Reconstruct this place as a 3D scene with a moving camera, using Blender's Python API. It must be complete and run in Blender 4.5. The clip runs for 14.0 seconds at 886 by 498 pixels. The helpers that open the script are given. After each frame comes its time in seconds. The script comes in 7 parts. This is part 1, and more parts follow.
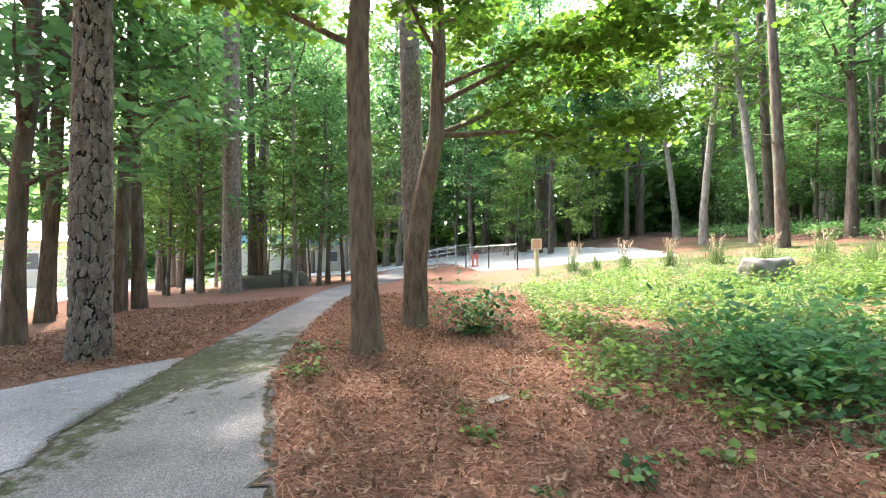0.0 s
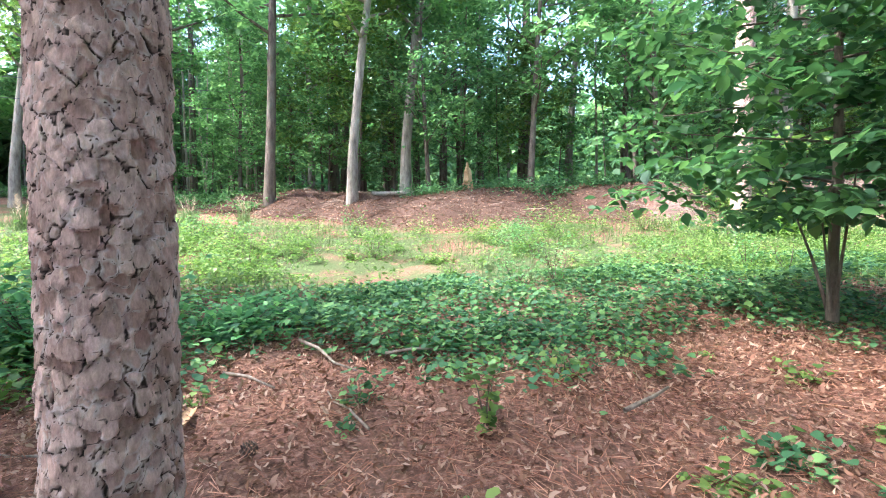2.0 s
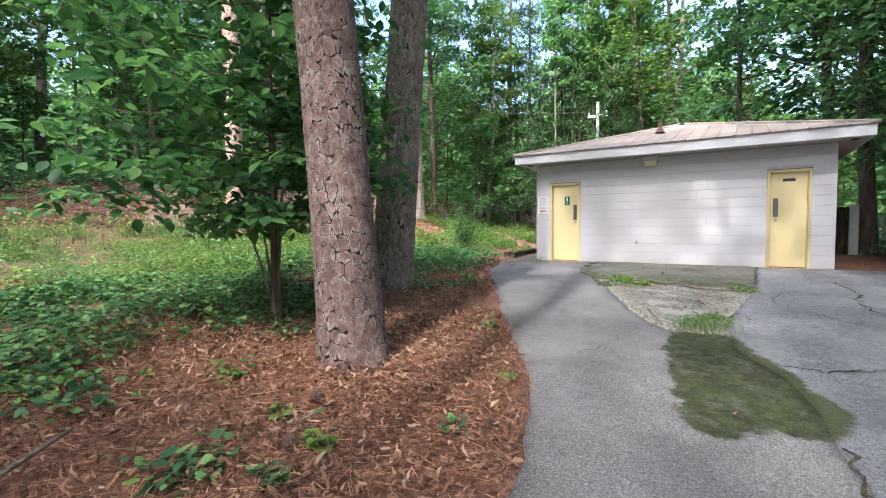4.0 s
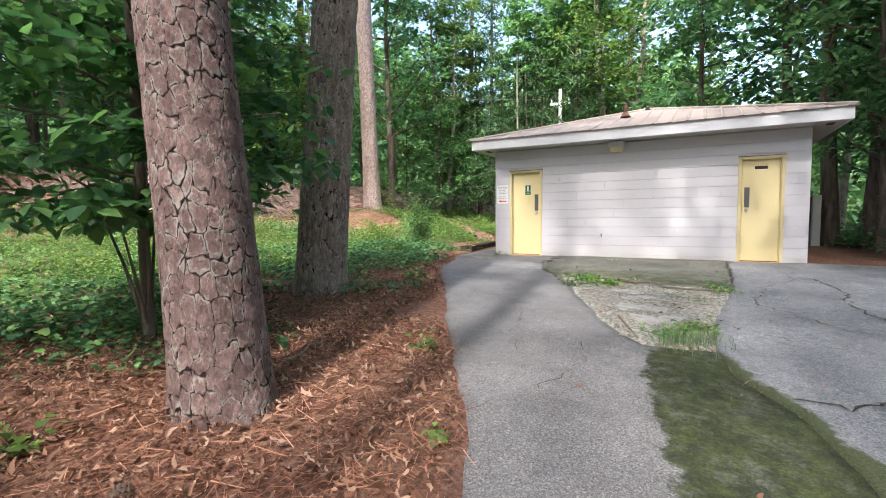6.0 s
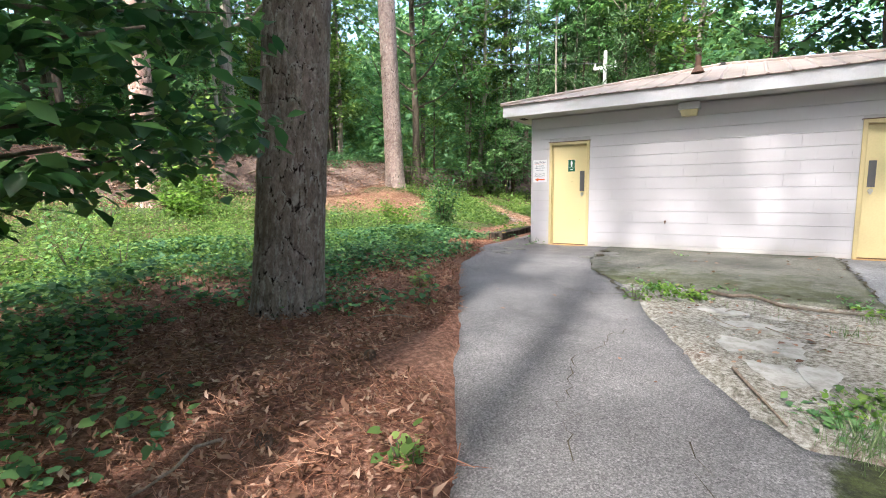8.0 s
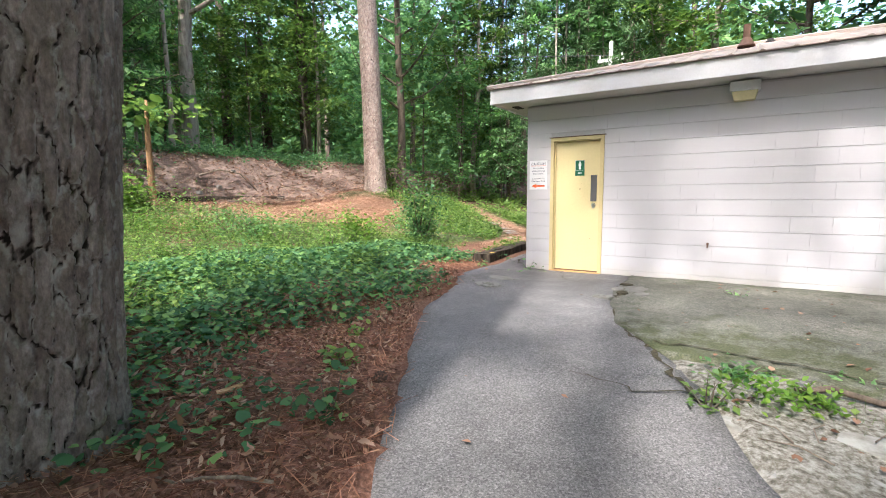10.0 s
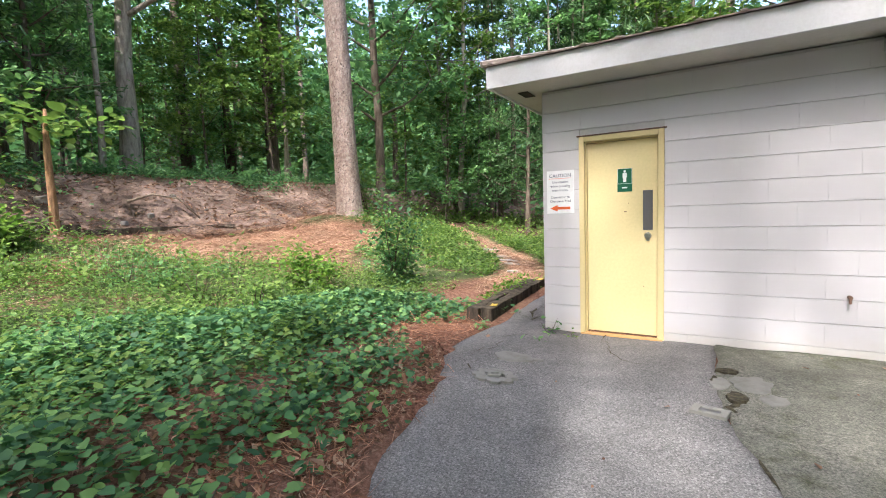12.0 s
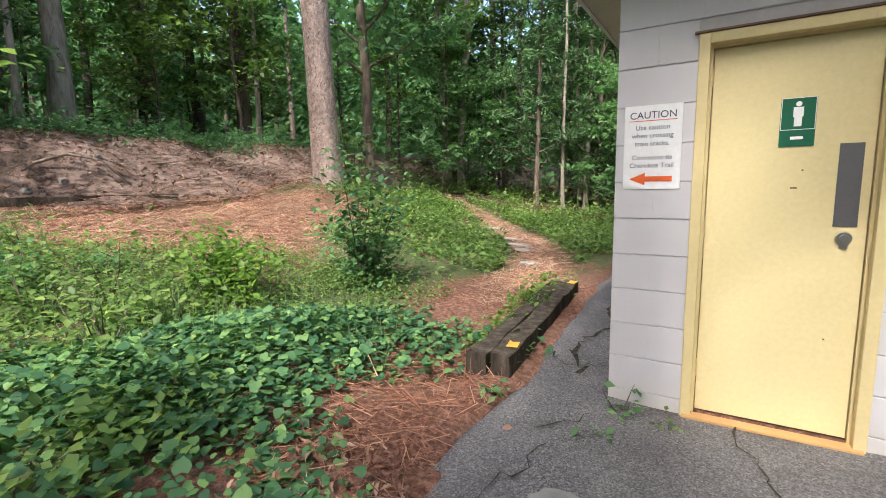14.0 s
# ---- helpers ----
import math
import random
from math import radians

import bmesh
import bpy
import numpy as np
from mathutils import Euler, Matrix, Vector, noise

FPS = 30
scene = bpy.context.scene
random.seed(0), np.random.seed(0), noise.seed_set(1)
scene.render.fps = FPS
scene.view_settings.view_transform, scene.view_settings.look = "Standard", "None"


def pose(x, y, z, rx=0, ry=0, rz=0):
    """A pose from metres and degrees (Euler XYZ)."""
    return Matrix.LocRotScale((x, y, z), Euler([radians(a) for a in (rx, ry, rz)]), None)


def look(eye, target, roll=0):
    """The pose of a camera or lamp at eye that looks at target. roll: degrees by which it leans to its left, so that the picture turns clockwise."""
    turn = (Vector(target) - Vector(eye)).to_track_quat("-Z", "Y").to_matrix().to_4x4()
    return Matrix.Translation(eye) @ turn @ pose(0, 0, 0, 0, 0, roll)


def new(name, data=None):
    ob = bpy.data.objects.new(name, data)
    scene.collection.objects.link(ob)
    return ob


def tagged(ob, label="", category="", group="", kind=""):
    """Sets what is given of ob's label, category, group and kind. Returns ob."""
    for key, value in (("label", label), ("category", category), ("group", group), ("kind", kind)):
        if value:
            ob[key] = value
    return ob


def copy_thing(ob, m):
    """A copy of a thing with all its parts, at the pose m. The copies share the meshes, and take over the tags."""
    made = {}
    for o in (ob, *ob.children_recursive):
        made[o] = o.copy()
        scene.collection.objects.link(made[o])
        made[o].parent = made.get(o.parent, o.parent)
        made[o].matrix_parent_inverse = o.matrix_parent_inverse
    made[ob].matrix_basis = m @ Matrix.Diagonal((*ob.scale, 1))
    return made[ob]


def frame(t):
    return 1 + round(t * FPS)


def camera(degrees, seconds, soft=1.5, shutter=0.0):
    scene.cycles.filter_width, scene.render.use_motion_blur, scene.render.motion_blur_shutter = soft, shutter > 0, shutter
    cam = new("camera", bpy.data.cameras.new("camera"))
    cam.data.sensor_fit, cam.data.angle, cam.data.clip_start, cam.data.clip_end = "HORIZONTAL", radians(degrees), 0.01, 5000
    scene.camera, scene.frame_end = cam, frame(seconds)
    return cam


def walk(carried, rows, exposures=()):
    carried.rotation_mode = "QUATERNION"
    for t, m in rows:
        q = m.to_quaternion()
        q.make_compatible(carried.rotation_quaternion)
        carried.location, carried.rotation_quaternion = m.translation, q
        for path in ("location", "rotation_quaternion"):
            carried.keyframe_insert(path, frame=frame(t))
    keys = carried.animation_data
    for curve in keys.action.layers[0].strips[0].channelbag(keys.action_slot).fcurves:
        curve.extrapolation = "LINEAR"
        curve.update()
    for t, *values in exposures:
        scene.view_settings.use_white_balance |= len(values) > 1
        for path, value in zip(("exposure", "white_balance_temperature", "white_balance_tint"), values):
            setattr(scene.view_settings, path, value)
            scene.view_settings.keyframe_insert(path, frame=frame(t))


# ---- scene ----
cam = camera(86.9, 14.0, 1.0)
METRES, EYE, TILT, LEAN, TURN = 11.47, 1.41, 0.0, 0.0, -22.6
ROWS = [
    (0.0, 0.0, 0.0, 0.0, 0.01, 1.65, 0.29),
    (0.5, 0.0096, -0.0034, 0.0, -16.38, 1.27, 0.65),
    (1.0, 0.0199, -0.0127, -0.0016, -35.01, -0.36, 0.67),
    (1.5, 0.0272, -0.0244, -0.0017, -52.58, -1.82, 0.6),
    (2.0, 0.0341, -0.0338, -0.0019, -70.37, -2.84, 0.26),
    (2.5, 0.0417, -0.043, -0.0016, -89.92, -3.58, 0.0),
    (3.0, 0.0441, -0.0565, -0.0017, -107.1, -3.68, 0.46),
    (3.5, 0.0432, -0.0733, 0.0006, -116.59, -3.47, 0.72),
    (4.0, 0.043, -0.0893, 0.001, -124.4, -2.79, 0.46),
    (6.5, 0.1299, -0.1964, 0.0029, -128.73, -4.23, 0.66),
    (7.0, 0.1588, -0.2253, 0.0051, -126.4, -5.66, 1.19),
    (7.5, 0.1926, -0.2538, 0.0084, -125.22, -6.73, 1.25),
    (8.0, 0.2229, -0.2836, 0.0107, -124.66, -6.71, 0.66),
    (10.5, 0.4035, -0.4612, 0.0234, -125.12, -6.15, 0.08),
    (11.0, 0.4479, -0.4933, 0.0262, -125.52, -5.32, -0.37),
    (11.5, 0.4899, -0.5281, 0.0284, -125.76, -4.62, 1.21),
    (12.0, 0.5326, -0.5604, 0.0317, -126.33, -4.21, 1.79),
    (12.5, 0.5729, -0.5946, 0.034, -127.89, -3.95, 0.89),
    (13.0, 0.6122, -0.6268, 0.034, -127.56, -4.67, 0.85),
    (13.5, 0.6542, -0.6595, 0.034, -127.55, -5.93, 0.01),
    (14.0, 0.6947, -0.6909, 0.0336, -126.39, -7.93, 1.02),
]
walk(cam, [(t, pose(0, 0, EYE, TILT, LEAN, TURN) @ pose(METRES * x, METRES * y, METRES * z, 90 + pitch, roll, yaw)) for t, x, y, z, yaw, pitch, roll in ROWS],
     exposures=[(0.0, 3.58, 6700, 11), (1.0, 3.52, 6100, 11), (1.5, 3.42, 5850, 11), (2.5, 3.22, 5650, 11), (3.5, 2.46, 5950, 11), (4.2, 2.3, 6050, 11), (6.5, 2.42, 6200, 11), (7.5, 2.52, 6200, 11), (10.5, 2.55, 6250, 11), (12.0, 2.42, 6250, 11), (13.0, 2.36, 6250, 11), (14.0, 2.15, 6300, 11)])

# ---- world, sun, exposure ----
SUN_EL, SUN_AZ = 51.0, -6.0
world = bpy.data.worlds.new("sky")
scene.world = world
world.use_nodes = True
wn = world.node_tree.nodes
sky = wn.new("ShaderNodeTexSky")
sky.sky_type = "NISHITA"
sky.sun_disc = False
sky.sun_elevation = radians(SUN_EL)
sky.sun_rotation = radians(SUN_AZ)
sky.air_density, sky.dust_density, sky.ozone_density = 1.0, 4.0, 1.0
wn["Background"].inputs[1].default_value = 0.135
world.node_tree.links.new(sky.outputs[0], wn["Background"].inputs[0])
sun = new("sun", bpy.data.lights.new("sun", "SUN"))
sun.data.energy, sun.data.angle, sun.data.color = 1.5, radians(1.6), (1.0, 0.95, 0.87)
sun_way = Vector((math.sin(radians(SUN_AZ)) * math.cos(radians(SUN_EL)), math.cos(radians(SUN_AZ)) * math.cos(radians(SUN_EL)), math.sin(radians(SUN_EL))))
sun.matrix_world = look(sun_way * 60, (0, 0, 0))

rng = np.random.default_rng(7)


# ---- materials ----
def material(name, rough=0.8, metal=0.0, spec=0.3):
    m = bpy.data.materials.new(name)
    m.use_nodes = True
    b = m.node_tree.nodes["Principled BSDF"]
    b.inputs["Roughness"].default_value = rough
    b.inputs["Metallic"].default_value = metal
    b.inputs["Specular IOR Level"].default_value = spec
    return m, m.node_tree.nodes, m.node_tree.links, b


def tex_noise(N, L, scale, detail=4.0, rough=0.6, stretch=(1, 1, 1), space="Object"):
    co = N.new("ShaderNodeTexCoord")
    mp = N.new("ShaderNodeMapping")
    mp.inputs["Scale"].default_value = stretch
    L.new(co.outputs[space], mp.inputs[0])
    n = N.new("ShaderNodeTexNoise")
    n.inputs["Scale"].default_value = scale
    n.inputs["Detail"].default_value = detail
    n.inputs["Roughness"].default_value = rough
    L.new(mp.outputs[0], n.inputs["Vector"])
    return n.outputs["Fac"]


def ramp(N, L, fac, *stops):
    r = N.new("ShaderNodeValToRGB")
    e = r.color_ramp.elements
    while len(e) < len(stops):
        e.new(0.5)
    for i, (p, c) in enumerate(stops):
        e[i].position = p
        e[i].color = (c, c, c, 1) if isinstance(c, (int, float)) else (*c, 1)
    L.new(fac, r.inputs[0])
    return r.outputs[0]


def mix(N, L, fac, a, b, mode="MIX"):
    m = N.new("ShaderNodeMix")
    m.data_type, m.blend_type = "RGBA", mode
    for k, v in ((0, fac), (6, a), (7, b)):
        sock = m.inputs[k]
        if isinstance(v, (int, float)):
            sock.default_value = (v, v, v, 1) if k else v
        elif isinstance(v, tuple):
            sock.default_value = (*v, 1)
        else:
            L.new(v, sock)
    return m.outputs[2]


def bump(N, L, b, height, strength=0.4, dist=0.01):
    n = N.new("ShaderNodeBump")
    n.inputs["Strength"].default_value = strength
    n.inputs["Distance"].default_value = dist
    L.new(height, n.inputs["Height"])
    L.new(n.outputs[0], b.inputs["Normal"])


def attr(N, name):
    a = N.new("ShaderNodeAttribute")
    a.attribute_name = name
    return a.outputs["Fac"]


def leaf_material(name, dark, mid, light, translucent=0.4, rough=0.5, spec=0.3):
    """Leaves that let light through; each leaf has its own tone."""
    m, N, L, b = material(name, rough, 0, spec)
    g = N.new("ShaderNodeNewGeometry")
    c = ramp(N, L, g.outputs["Random Per Island"], (0.0, dark), (0.55, mid), (1.0, light))
    big = tex_noise(N, L, 0.7, 2)
    c = mix(N, L, 0.55, c, ramp(N, L, big, (0.3, (0.62, 0.68, 0.6)), (0.7, (1.25, 1.2, 1.05))), "MULTIPLY")
    L.new(c, b.inputs["Base Color"])
    t = N.new("ShaderNodeBsdfTranslucent")
    L.new(mix(N, L, 1.0, c, (1.1, 1.22, 0.95), "MULTIPLY"), t.inputs[0])
    s = N.new("ShaderNodeMixShader")
    s.inputs[0].default_value = translucent
    L.new(b.outputs[0], s.inputs[1])
    L.new(t.outputs[0], s.inputs[2])
    L.new(s.outputs[0], N["Material Output"].inputs[0])
    return m


LEAF_MAPLE = leaf_material("maple leaf", (0.09, 0.18, 0.03), (0.15, 0.27, 0.045), (0.26, 0.39, 0.07), 0.48)
LEAF_WOOD = leaf_material("forest leaf", (0.085, 0.18, 0.082), (0.145, 0.285, 0.118), (0.25, 0.41, 0.17), 0.52)
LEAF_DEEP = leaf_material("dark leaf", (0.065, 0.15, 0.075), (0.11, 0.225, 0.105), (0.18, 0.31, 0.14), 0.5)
# paler green for the far woods: distance haze put into the colour
LEAF_HAZED = leaf_material("hazed distant leaf", (0.11, 0.21, 0.09), (0.19, 0.32, 0.135), (0.30, 0.43, 0.19), 0.45)
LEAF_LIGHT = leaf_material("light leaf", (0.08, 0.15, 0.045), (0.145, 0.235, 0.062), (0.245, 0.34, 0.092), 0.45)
LEAF_IVY = leaf_material("ground vine leaf", (0.035, 0.095, 0.048), (0.075, 0.172, 0.074), (0.19, 0.32, 0.105), 0.3, 0.55, 0.22)
# brightened green: sunlight on the two path-side shrubs is in the colour
LEAF_SHRUB_LIT = leaf_material("sun-brightened shrub leaf", (0.065, 0.18, 0.08), (0.13, 0.30, 0.13), (0.24, 0.44, 0.18), 0.5)
LEAF_SAP = leaf_material("broad leaf", (0.04, 0.105, 0.05), (0.08, 0.18, 0.075), (0.16, 0.30, 0.10), 0.52, 0.42, 0.45)
LEAF_NEEDLE = leaf_material("green needle", (0.05, 0.105, 0.05), (0.08, 0.155, 0.07), (0.13, 0.21, 0.10), 0.3)
GRASS = leaf_material("meadow grass", (0.08, 0.13, 0.055), (0.13, 0.195, 0.085), (0.23, 0.28, 0.15), 0.3)
PLUME = leaf_material("dry plume", (0.36, 0.24, 0.20), (0.5, 0.36, 0.31), (0.62, 0.50, 0.45), 0.4)
STRAW = leaf_material("pine straw", (0.11, 0.042, 0.026), (0.31, 0.135, 0.085), (0.52, 0.29, 0.20), 0.0, 0.75, 0.15)
# lighter copy of the straw: the yard's sunshine put into the colour
STRAW_SUNLIT = leaf_material("sunlit pine straw", (0.22, 0.115, 0.075), (0.43, 0.255, 0.18), (0.60, 0.42, 0.32), 0.0, 0.75, 0.15)
DEAD = leaf_material("dead leaf", (0.10, 0.05, 0.034), (0.26, 0.135, 0.092), (0.42, 0.285, 0.225), 0.1, 0.7, 0.15)


def bark(name, light, mid, dark, scale=1.0, tint=None):
    m, N, L, b = material(name, 0.9, 0, 0.15)
    n = tex_noise(N, L, 9 * scale, 6, 0.65, (1, 1, 0.22))
    f = tex_noise(N, L, 60 * scale, 4, 0.7, (1, 1, 0.5))
    c = ramp(N, L, n, (0.3, dark), (0.5, mid), (0.75, light))
    c = mix(N, L, 0.5, c, ramp(N, L, f, (0.3, 0.55), (0.7, 1.35)), "MULTIPLY")
    if tint:
        p = tex_noise(N, L, 1.1, 2)
        c = mix(N, L, ramp(N, L, p, (0.5, 0.0), (0.7, 0.6)), c, tint)
    L.new(c, b.inputs["Base Color"])
    bump(N, L, b, n, 0.9, 0.03)
    return m


BARK_FAR = bark("forest bark", (0.24, 0.19, 0.15), (0.13, 0.10, 0.08), (0.045, 0.035, 0.03), 1.0, (0.16, 0.17, 0.13))
BARK_PALE = bark("pale bark", (0.42, 0.38, 0.33), (0.28, 0.24, 0.20), (0.13, 0.11, 0.09), 1.0, (0.36, 0.34, 0.28))
BARK_SMOOTH = bark("hardwood bark", (0.30, 0.215, 0.165), (0.185, 0.13, 0.098), (0.075, 0.052, 0.04), 1.9, (0.24, 0.20, 0.15))


def plate_bark(name, plate_a, plate_b, crack, lichen, rim=0.5, fissure=0.16):
    """Pine bark: plates told apart by the attribute 'cell'; 'plate' runs from a fissure to a plate's middle."""
    m, N, L, b = material(name, 0.92, 0, 0.15)
    c = mix(N, L, attr(N, "cell"), plate_a, plate_b)
    f = tex_noise(N, L, 55, 6, 0.72, (1, 1, 0.45))
    w = tex_noise(N, L, 14, 5, 0.65, (1, 1, 0.7))
    c = mix(N, L, 0.75, c, ramp(N, L, f, (0.3, 0.45), (0.7, 1.5)), "MULTIPLY")
    c = mix(N, L, 0.6, c, ramp(N, L, w, (0.3, 0.6), (0.7, 1.3)), "MULTIPLY")
    edge = ramp(N, L, attr(N, "plate"), (0.10, 0.0), (0.2, rim), (0.34, rim * 0.7), (0.5, 0.0))
    k = N.new("ShaderNodeMath")
    k.operation = "MULTIPLY"
    L.new(edge, k.inputs[0])
    L.new(ramp(N, L, w, (0.45, 0.0), (0.6, 1.0)), k.inputs[1])
    c = mix(N, L, k.outputs[0], c, lichen)
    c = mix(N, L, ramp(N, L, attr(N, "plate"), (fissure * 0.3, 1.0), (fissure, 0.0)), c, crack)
    L.new(c, b.inputs["Base Color"])
    bump(N, L, b, f, 0.9, 0.012)
    return m


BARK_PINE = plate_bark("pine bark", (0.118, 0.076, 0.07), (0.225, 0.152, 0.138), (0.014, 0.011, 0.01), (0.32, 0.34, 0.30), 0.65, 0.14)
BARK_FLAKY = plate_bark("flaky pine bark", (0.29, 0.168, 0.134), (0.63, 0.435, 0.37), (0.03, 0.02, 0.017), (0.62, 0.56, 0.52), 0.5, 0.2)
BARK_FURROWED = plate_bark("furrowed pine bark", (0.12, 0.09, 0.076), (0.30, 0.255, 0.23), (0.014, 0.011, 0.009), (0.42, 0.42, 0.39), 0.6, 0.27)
# paler pine bark with the sun on the lone pine worked into it
BARK_SUNLIT = plate_bark("sunlit pine bark", (0.23, 0.165, 0.142), (0.42, 0.325, 0.285), (0.04, 0.03, 0.025), (0.48, 0.46, 0.42), 0.5, 0.14)
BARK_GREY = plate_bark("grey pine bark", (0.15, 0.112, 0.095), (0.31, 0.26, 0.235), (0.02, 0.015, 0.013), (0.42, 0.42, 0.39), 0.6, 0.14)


def ground_material():
    m, N, L, b = material("forest floor", 0.95, 0, 0.1)
    streak = tex_noise(N, L, 26, 8, 0.75, (1, 1, 1))
    blot = tex_noise(N, L, 1.3, 5, 0.6)
    fine = tex_noise(N, L, 110, 4, 0.7)
    straw = ramp(N, L, streak, (0.34, (0.04, 0.02, 0.014)), (0.5, (0.18, 0.085, 0.058)), (0.68, (0.40, 0.235, 0.17)))
    straw = mix(N, L, ramp(N, L, blot, (0.4, 0.0), (0.7, 0.55)), straw, (0.19, 0.12, 0.085))
    grass = ramp(N, L, streak, (0.25, (0.035, 0.048, 0.02)), (0.5, (0.08, 0.102, 0.042)), (0.75, (0.15, 0.165, 0.08)))
    grass = mix(N, L, ramp(N, L, blot, (0.5, 0.0), (0.62, 0.8)), grass, straw)
    dirt = ramp(N, L, blot, (0.3, (0.09, 0.06, 0.048)), (0.5, (0.17, 0.118, 0.096)), (0.64, (0.25, 0.182, 0.155)), (0.74, (0.31, 0.17, 0.095)))
    dirt = mix(N, L, 0.6, dirt, ramp(N, L, fine, (0.3, 0.55), (0.7, 1.35)), "MULTIPLY")
    dirt = mix(N, L, 0.8, dirt, ramp(N, L, tex_noise(N, L, 7, 6, 0.8), (0.35, 0.4), (0.65, 1.45)), "MULTIPLY")
    # dark litter of the wood floor; also colours the shade on the bank
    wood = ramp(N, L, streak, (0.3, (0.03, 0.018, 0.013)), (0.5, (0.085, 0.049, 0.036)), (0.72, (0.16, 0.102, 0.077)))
    sand = ramp(N, L, streak, (0.3, (0.035, 0.033, 0.02)), (0.45, (0.19, 0.172, 0.14)), (0.62, (0.42, 0.40, 0.36)))
    edge = mix(N, L, 0.5, streak, blot)

    def mask(name, soft=0.18):
        # the mask's border breaks up along the grain of the floor
        s = N.new("ShaderNodeMath")
        s.operation = "ADD"
        L.new(attr(N, name), s.inputs[0])
        k = N.new("ShaderNodeMath")
        k.operation = "MULTIPLY_ADD"
        L.new(edge, k.inputs[0])
        k.inputs[1].default_value, k.inputs[2].default_value = 1.6, -0.8
        L.new(k.outputs[0], s.inputs[1])
        return ramp(N, L, s.outputs[0], (0.5 - soft, 0.0), (0.5 + soft, 1.0))

    c = mix(N, L, mask("grass"), straw, grass)
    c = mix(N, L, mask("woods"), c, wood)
    c = mix(N, L, mask("dirt"), c, dirt)
    c = mix(N, L, mask("sand"), c, sand)
    L.new(c, b.inputs["Base Color"])
    bump(N, L, b, streak, 0.8, 0.03)
    return m


GROUND = ground_material()


def asphalt_material():
    m, N, L, b = material("worn asphalt", 0.9, 0, 0.25)
    grit = tex_noise(N, L, 85, 5, 0.85)
    blot = tex_noise(N, L, 1.2, 5, 0.65)
    v = N.new("ShaderNodeTexVoronoi")
    v.inputs["Scale"].default_value = 120
    co = N.new("ShaderNodeTexCoord")
    L.new(co.outputs["Object"], v.inputs["Vector"])
    c = ramp(N, L, blot, (0.3, (0.122, 0.116, 0.115)), (0.55, (0.18, 0.171, 0.168)), (0.75, (0.25, 0.236, 0.23)))
    c = mix(N, L, 0.85, c, ramp(N, L, grit, (0.34, 0.35), (0.66, 1.7)), "MULTIPLY")
    c = mix(N, L, 0.6, c, ramp(N, L, v.outputs["Color"], (0.2, 0.5), (0.5, 0.95), (0.68, 1.1), (0.85, 1.7)), "MULTIPLY")
    tone = tex_noise(N, L, 9, 8, 0.8)
    moss = ramp(N, L, tone, (0.32, (0.008, 0.009, 0.006)), (0.48, (0.026, 0.033, 0.009)), (0.62, (0.052, 0.066, 0.015)), (0.75, (0.10, 0.10, 0.045)))
    moss = mix(N, L, 0.8, moss, ramp(N, L, tex_noise(N, L, 60, 4, 0.8), (0.3, 0.3), (0.7, 1.7)), "MULTIPLY")
    s = N.new("ShaderNodeMath")
    s.operation = "ADD"
    L.new(attr(N, "moss"), s.inputs[0])
    k = N.new("ShaderNodeMath")
    k.operation = "MULTIPLY_ADD"
    k.inputs[1].default_value, k.inputs[2].default_value = 2.4, -1.2
    L.new(tex_noise(N, L, 5, 6, 0.7), k.inputs[0])
    L.new(k.outputs[0], s.inputs[1])
    patchy = ramp(N, L, tex_noise(N, L, 7, 8, 0.8), (0.34, 0.55), (0.5, 1.0))
    f = N.new("ShaderNodeMath")
    f.operation = "MULTIPLY"
    L.new(ramp(N, L, s.outputs[0], (0.42, 0.0), (0.72, 0.95)), f.inputs[0])
    L.new(patchy, f.inputs[1])
    c = mix(N, L, f.outputs[0], c, moss)
    L.new(c, b.inputs["Base Color"])
    bump(N, L, b, grit, 0.8, 0.010)
    return m


ASPHALT = asphalt_material()


def concrete_material(name, dark, mid, light, moss_gain):
    m, N, L, b = material(name, 0.85, 0, 0.25)
    blot = tex_noise(N, L, 0.9, 6, 0.65)
    grit = tex_noise(N, L, 70, 5, 0.85)
    c = ramp(N, L, blot, (0.28, dark), (0.52, mid), (0.75, light))
    c = mix(N, L, 0.9, c, ramp(N, L, grit, (0.36, 0.32), (0.5, 0.95), (0.64, 1.75)), "MULTIPLY")
    c = mix(N, L, 0.7, c, ramp(N, L, tex_noise(N, L, 17, 6, 0.75), (0.35, 0.65), (0.65, 1.25)), "MULTIPLY")
    s = N.new("ShaderNodeMath")
    s.operation = "ADD"
    L.new(attr(N, "moss"), s.inputs[0])
    k = N.new("ShaderNodeMath")
    k.operation = "MULTIPLY_ADD"
    k.inputs[1].default_value, k.inputs[2].default_value = 1.6, -0.8
    L.new(tex_noise(N, L, 4, 6, 0.7), k.inputs[0])
    L.new(k.outputs[0], s.inputs[1])
    moss = ramp(N, L, grit, (0.35, (0.02, 0.026, 0.008)), (0.65, (0.07, 0.083, 0.022)))
    c = mix(N, L, ramp(N, L, s.outputs[0], (0.45, 0.0), (0.75, moss_gain)), c, moss)
    L.new(c, b.inputs["Base Color"])
    bump(N, L, b, grit, 0.4, 0.005)
    return m


CONCRETE = concrete_material("old concrete", (0.12, 0.12, 0.126), (0.19, 0.189, 0.196), (0.27, 0.266, 0.268), 0.9)
ROUGH_SLAB = concrete_material("mossy rough concrete", (0.085, 0.085, 0.068), (0.15, 0.146, 0.122), (0.235, 0.22, 0.185), 0.75)


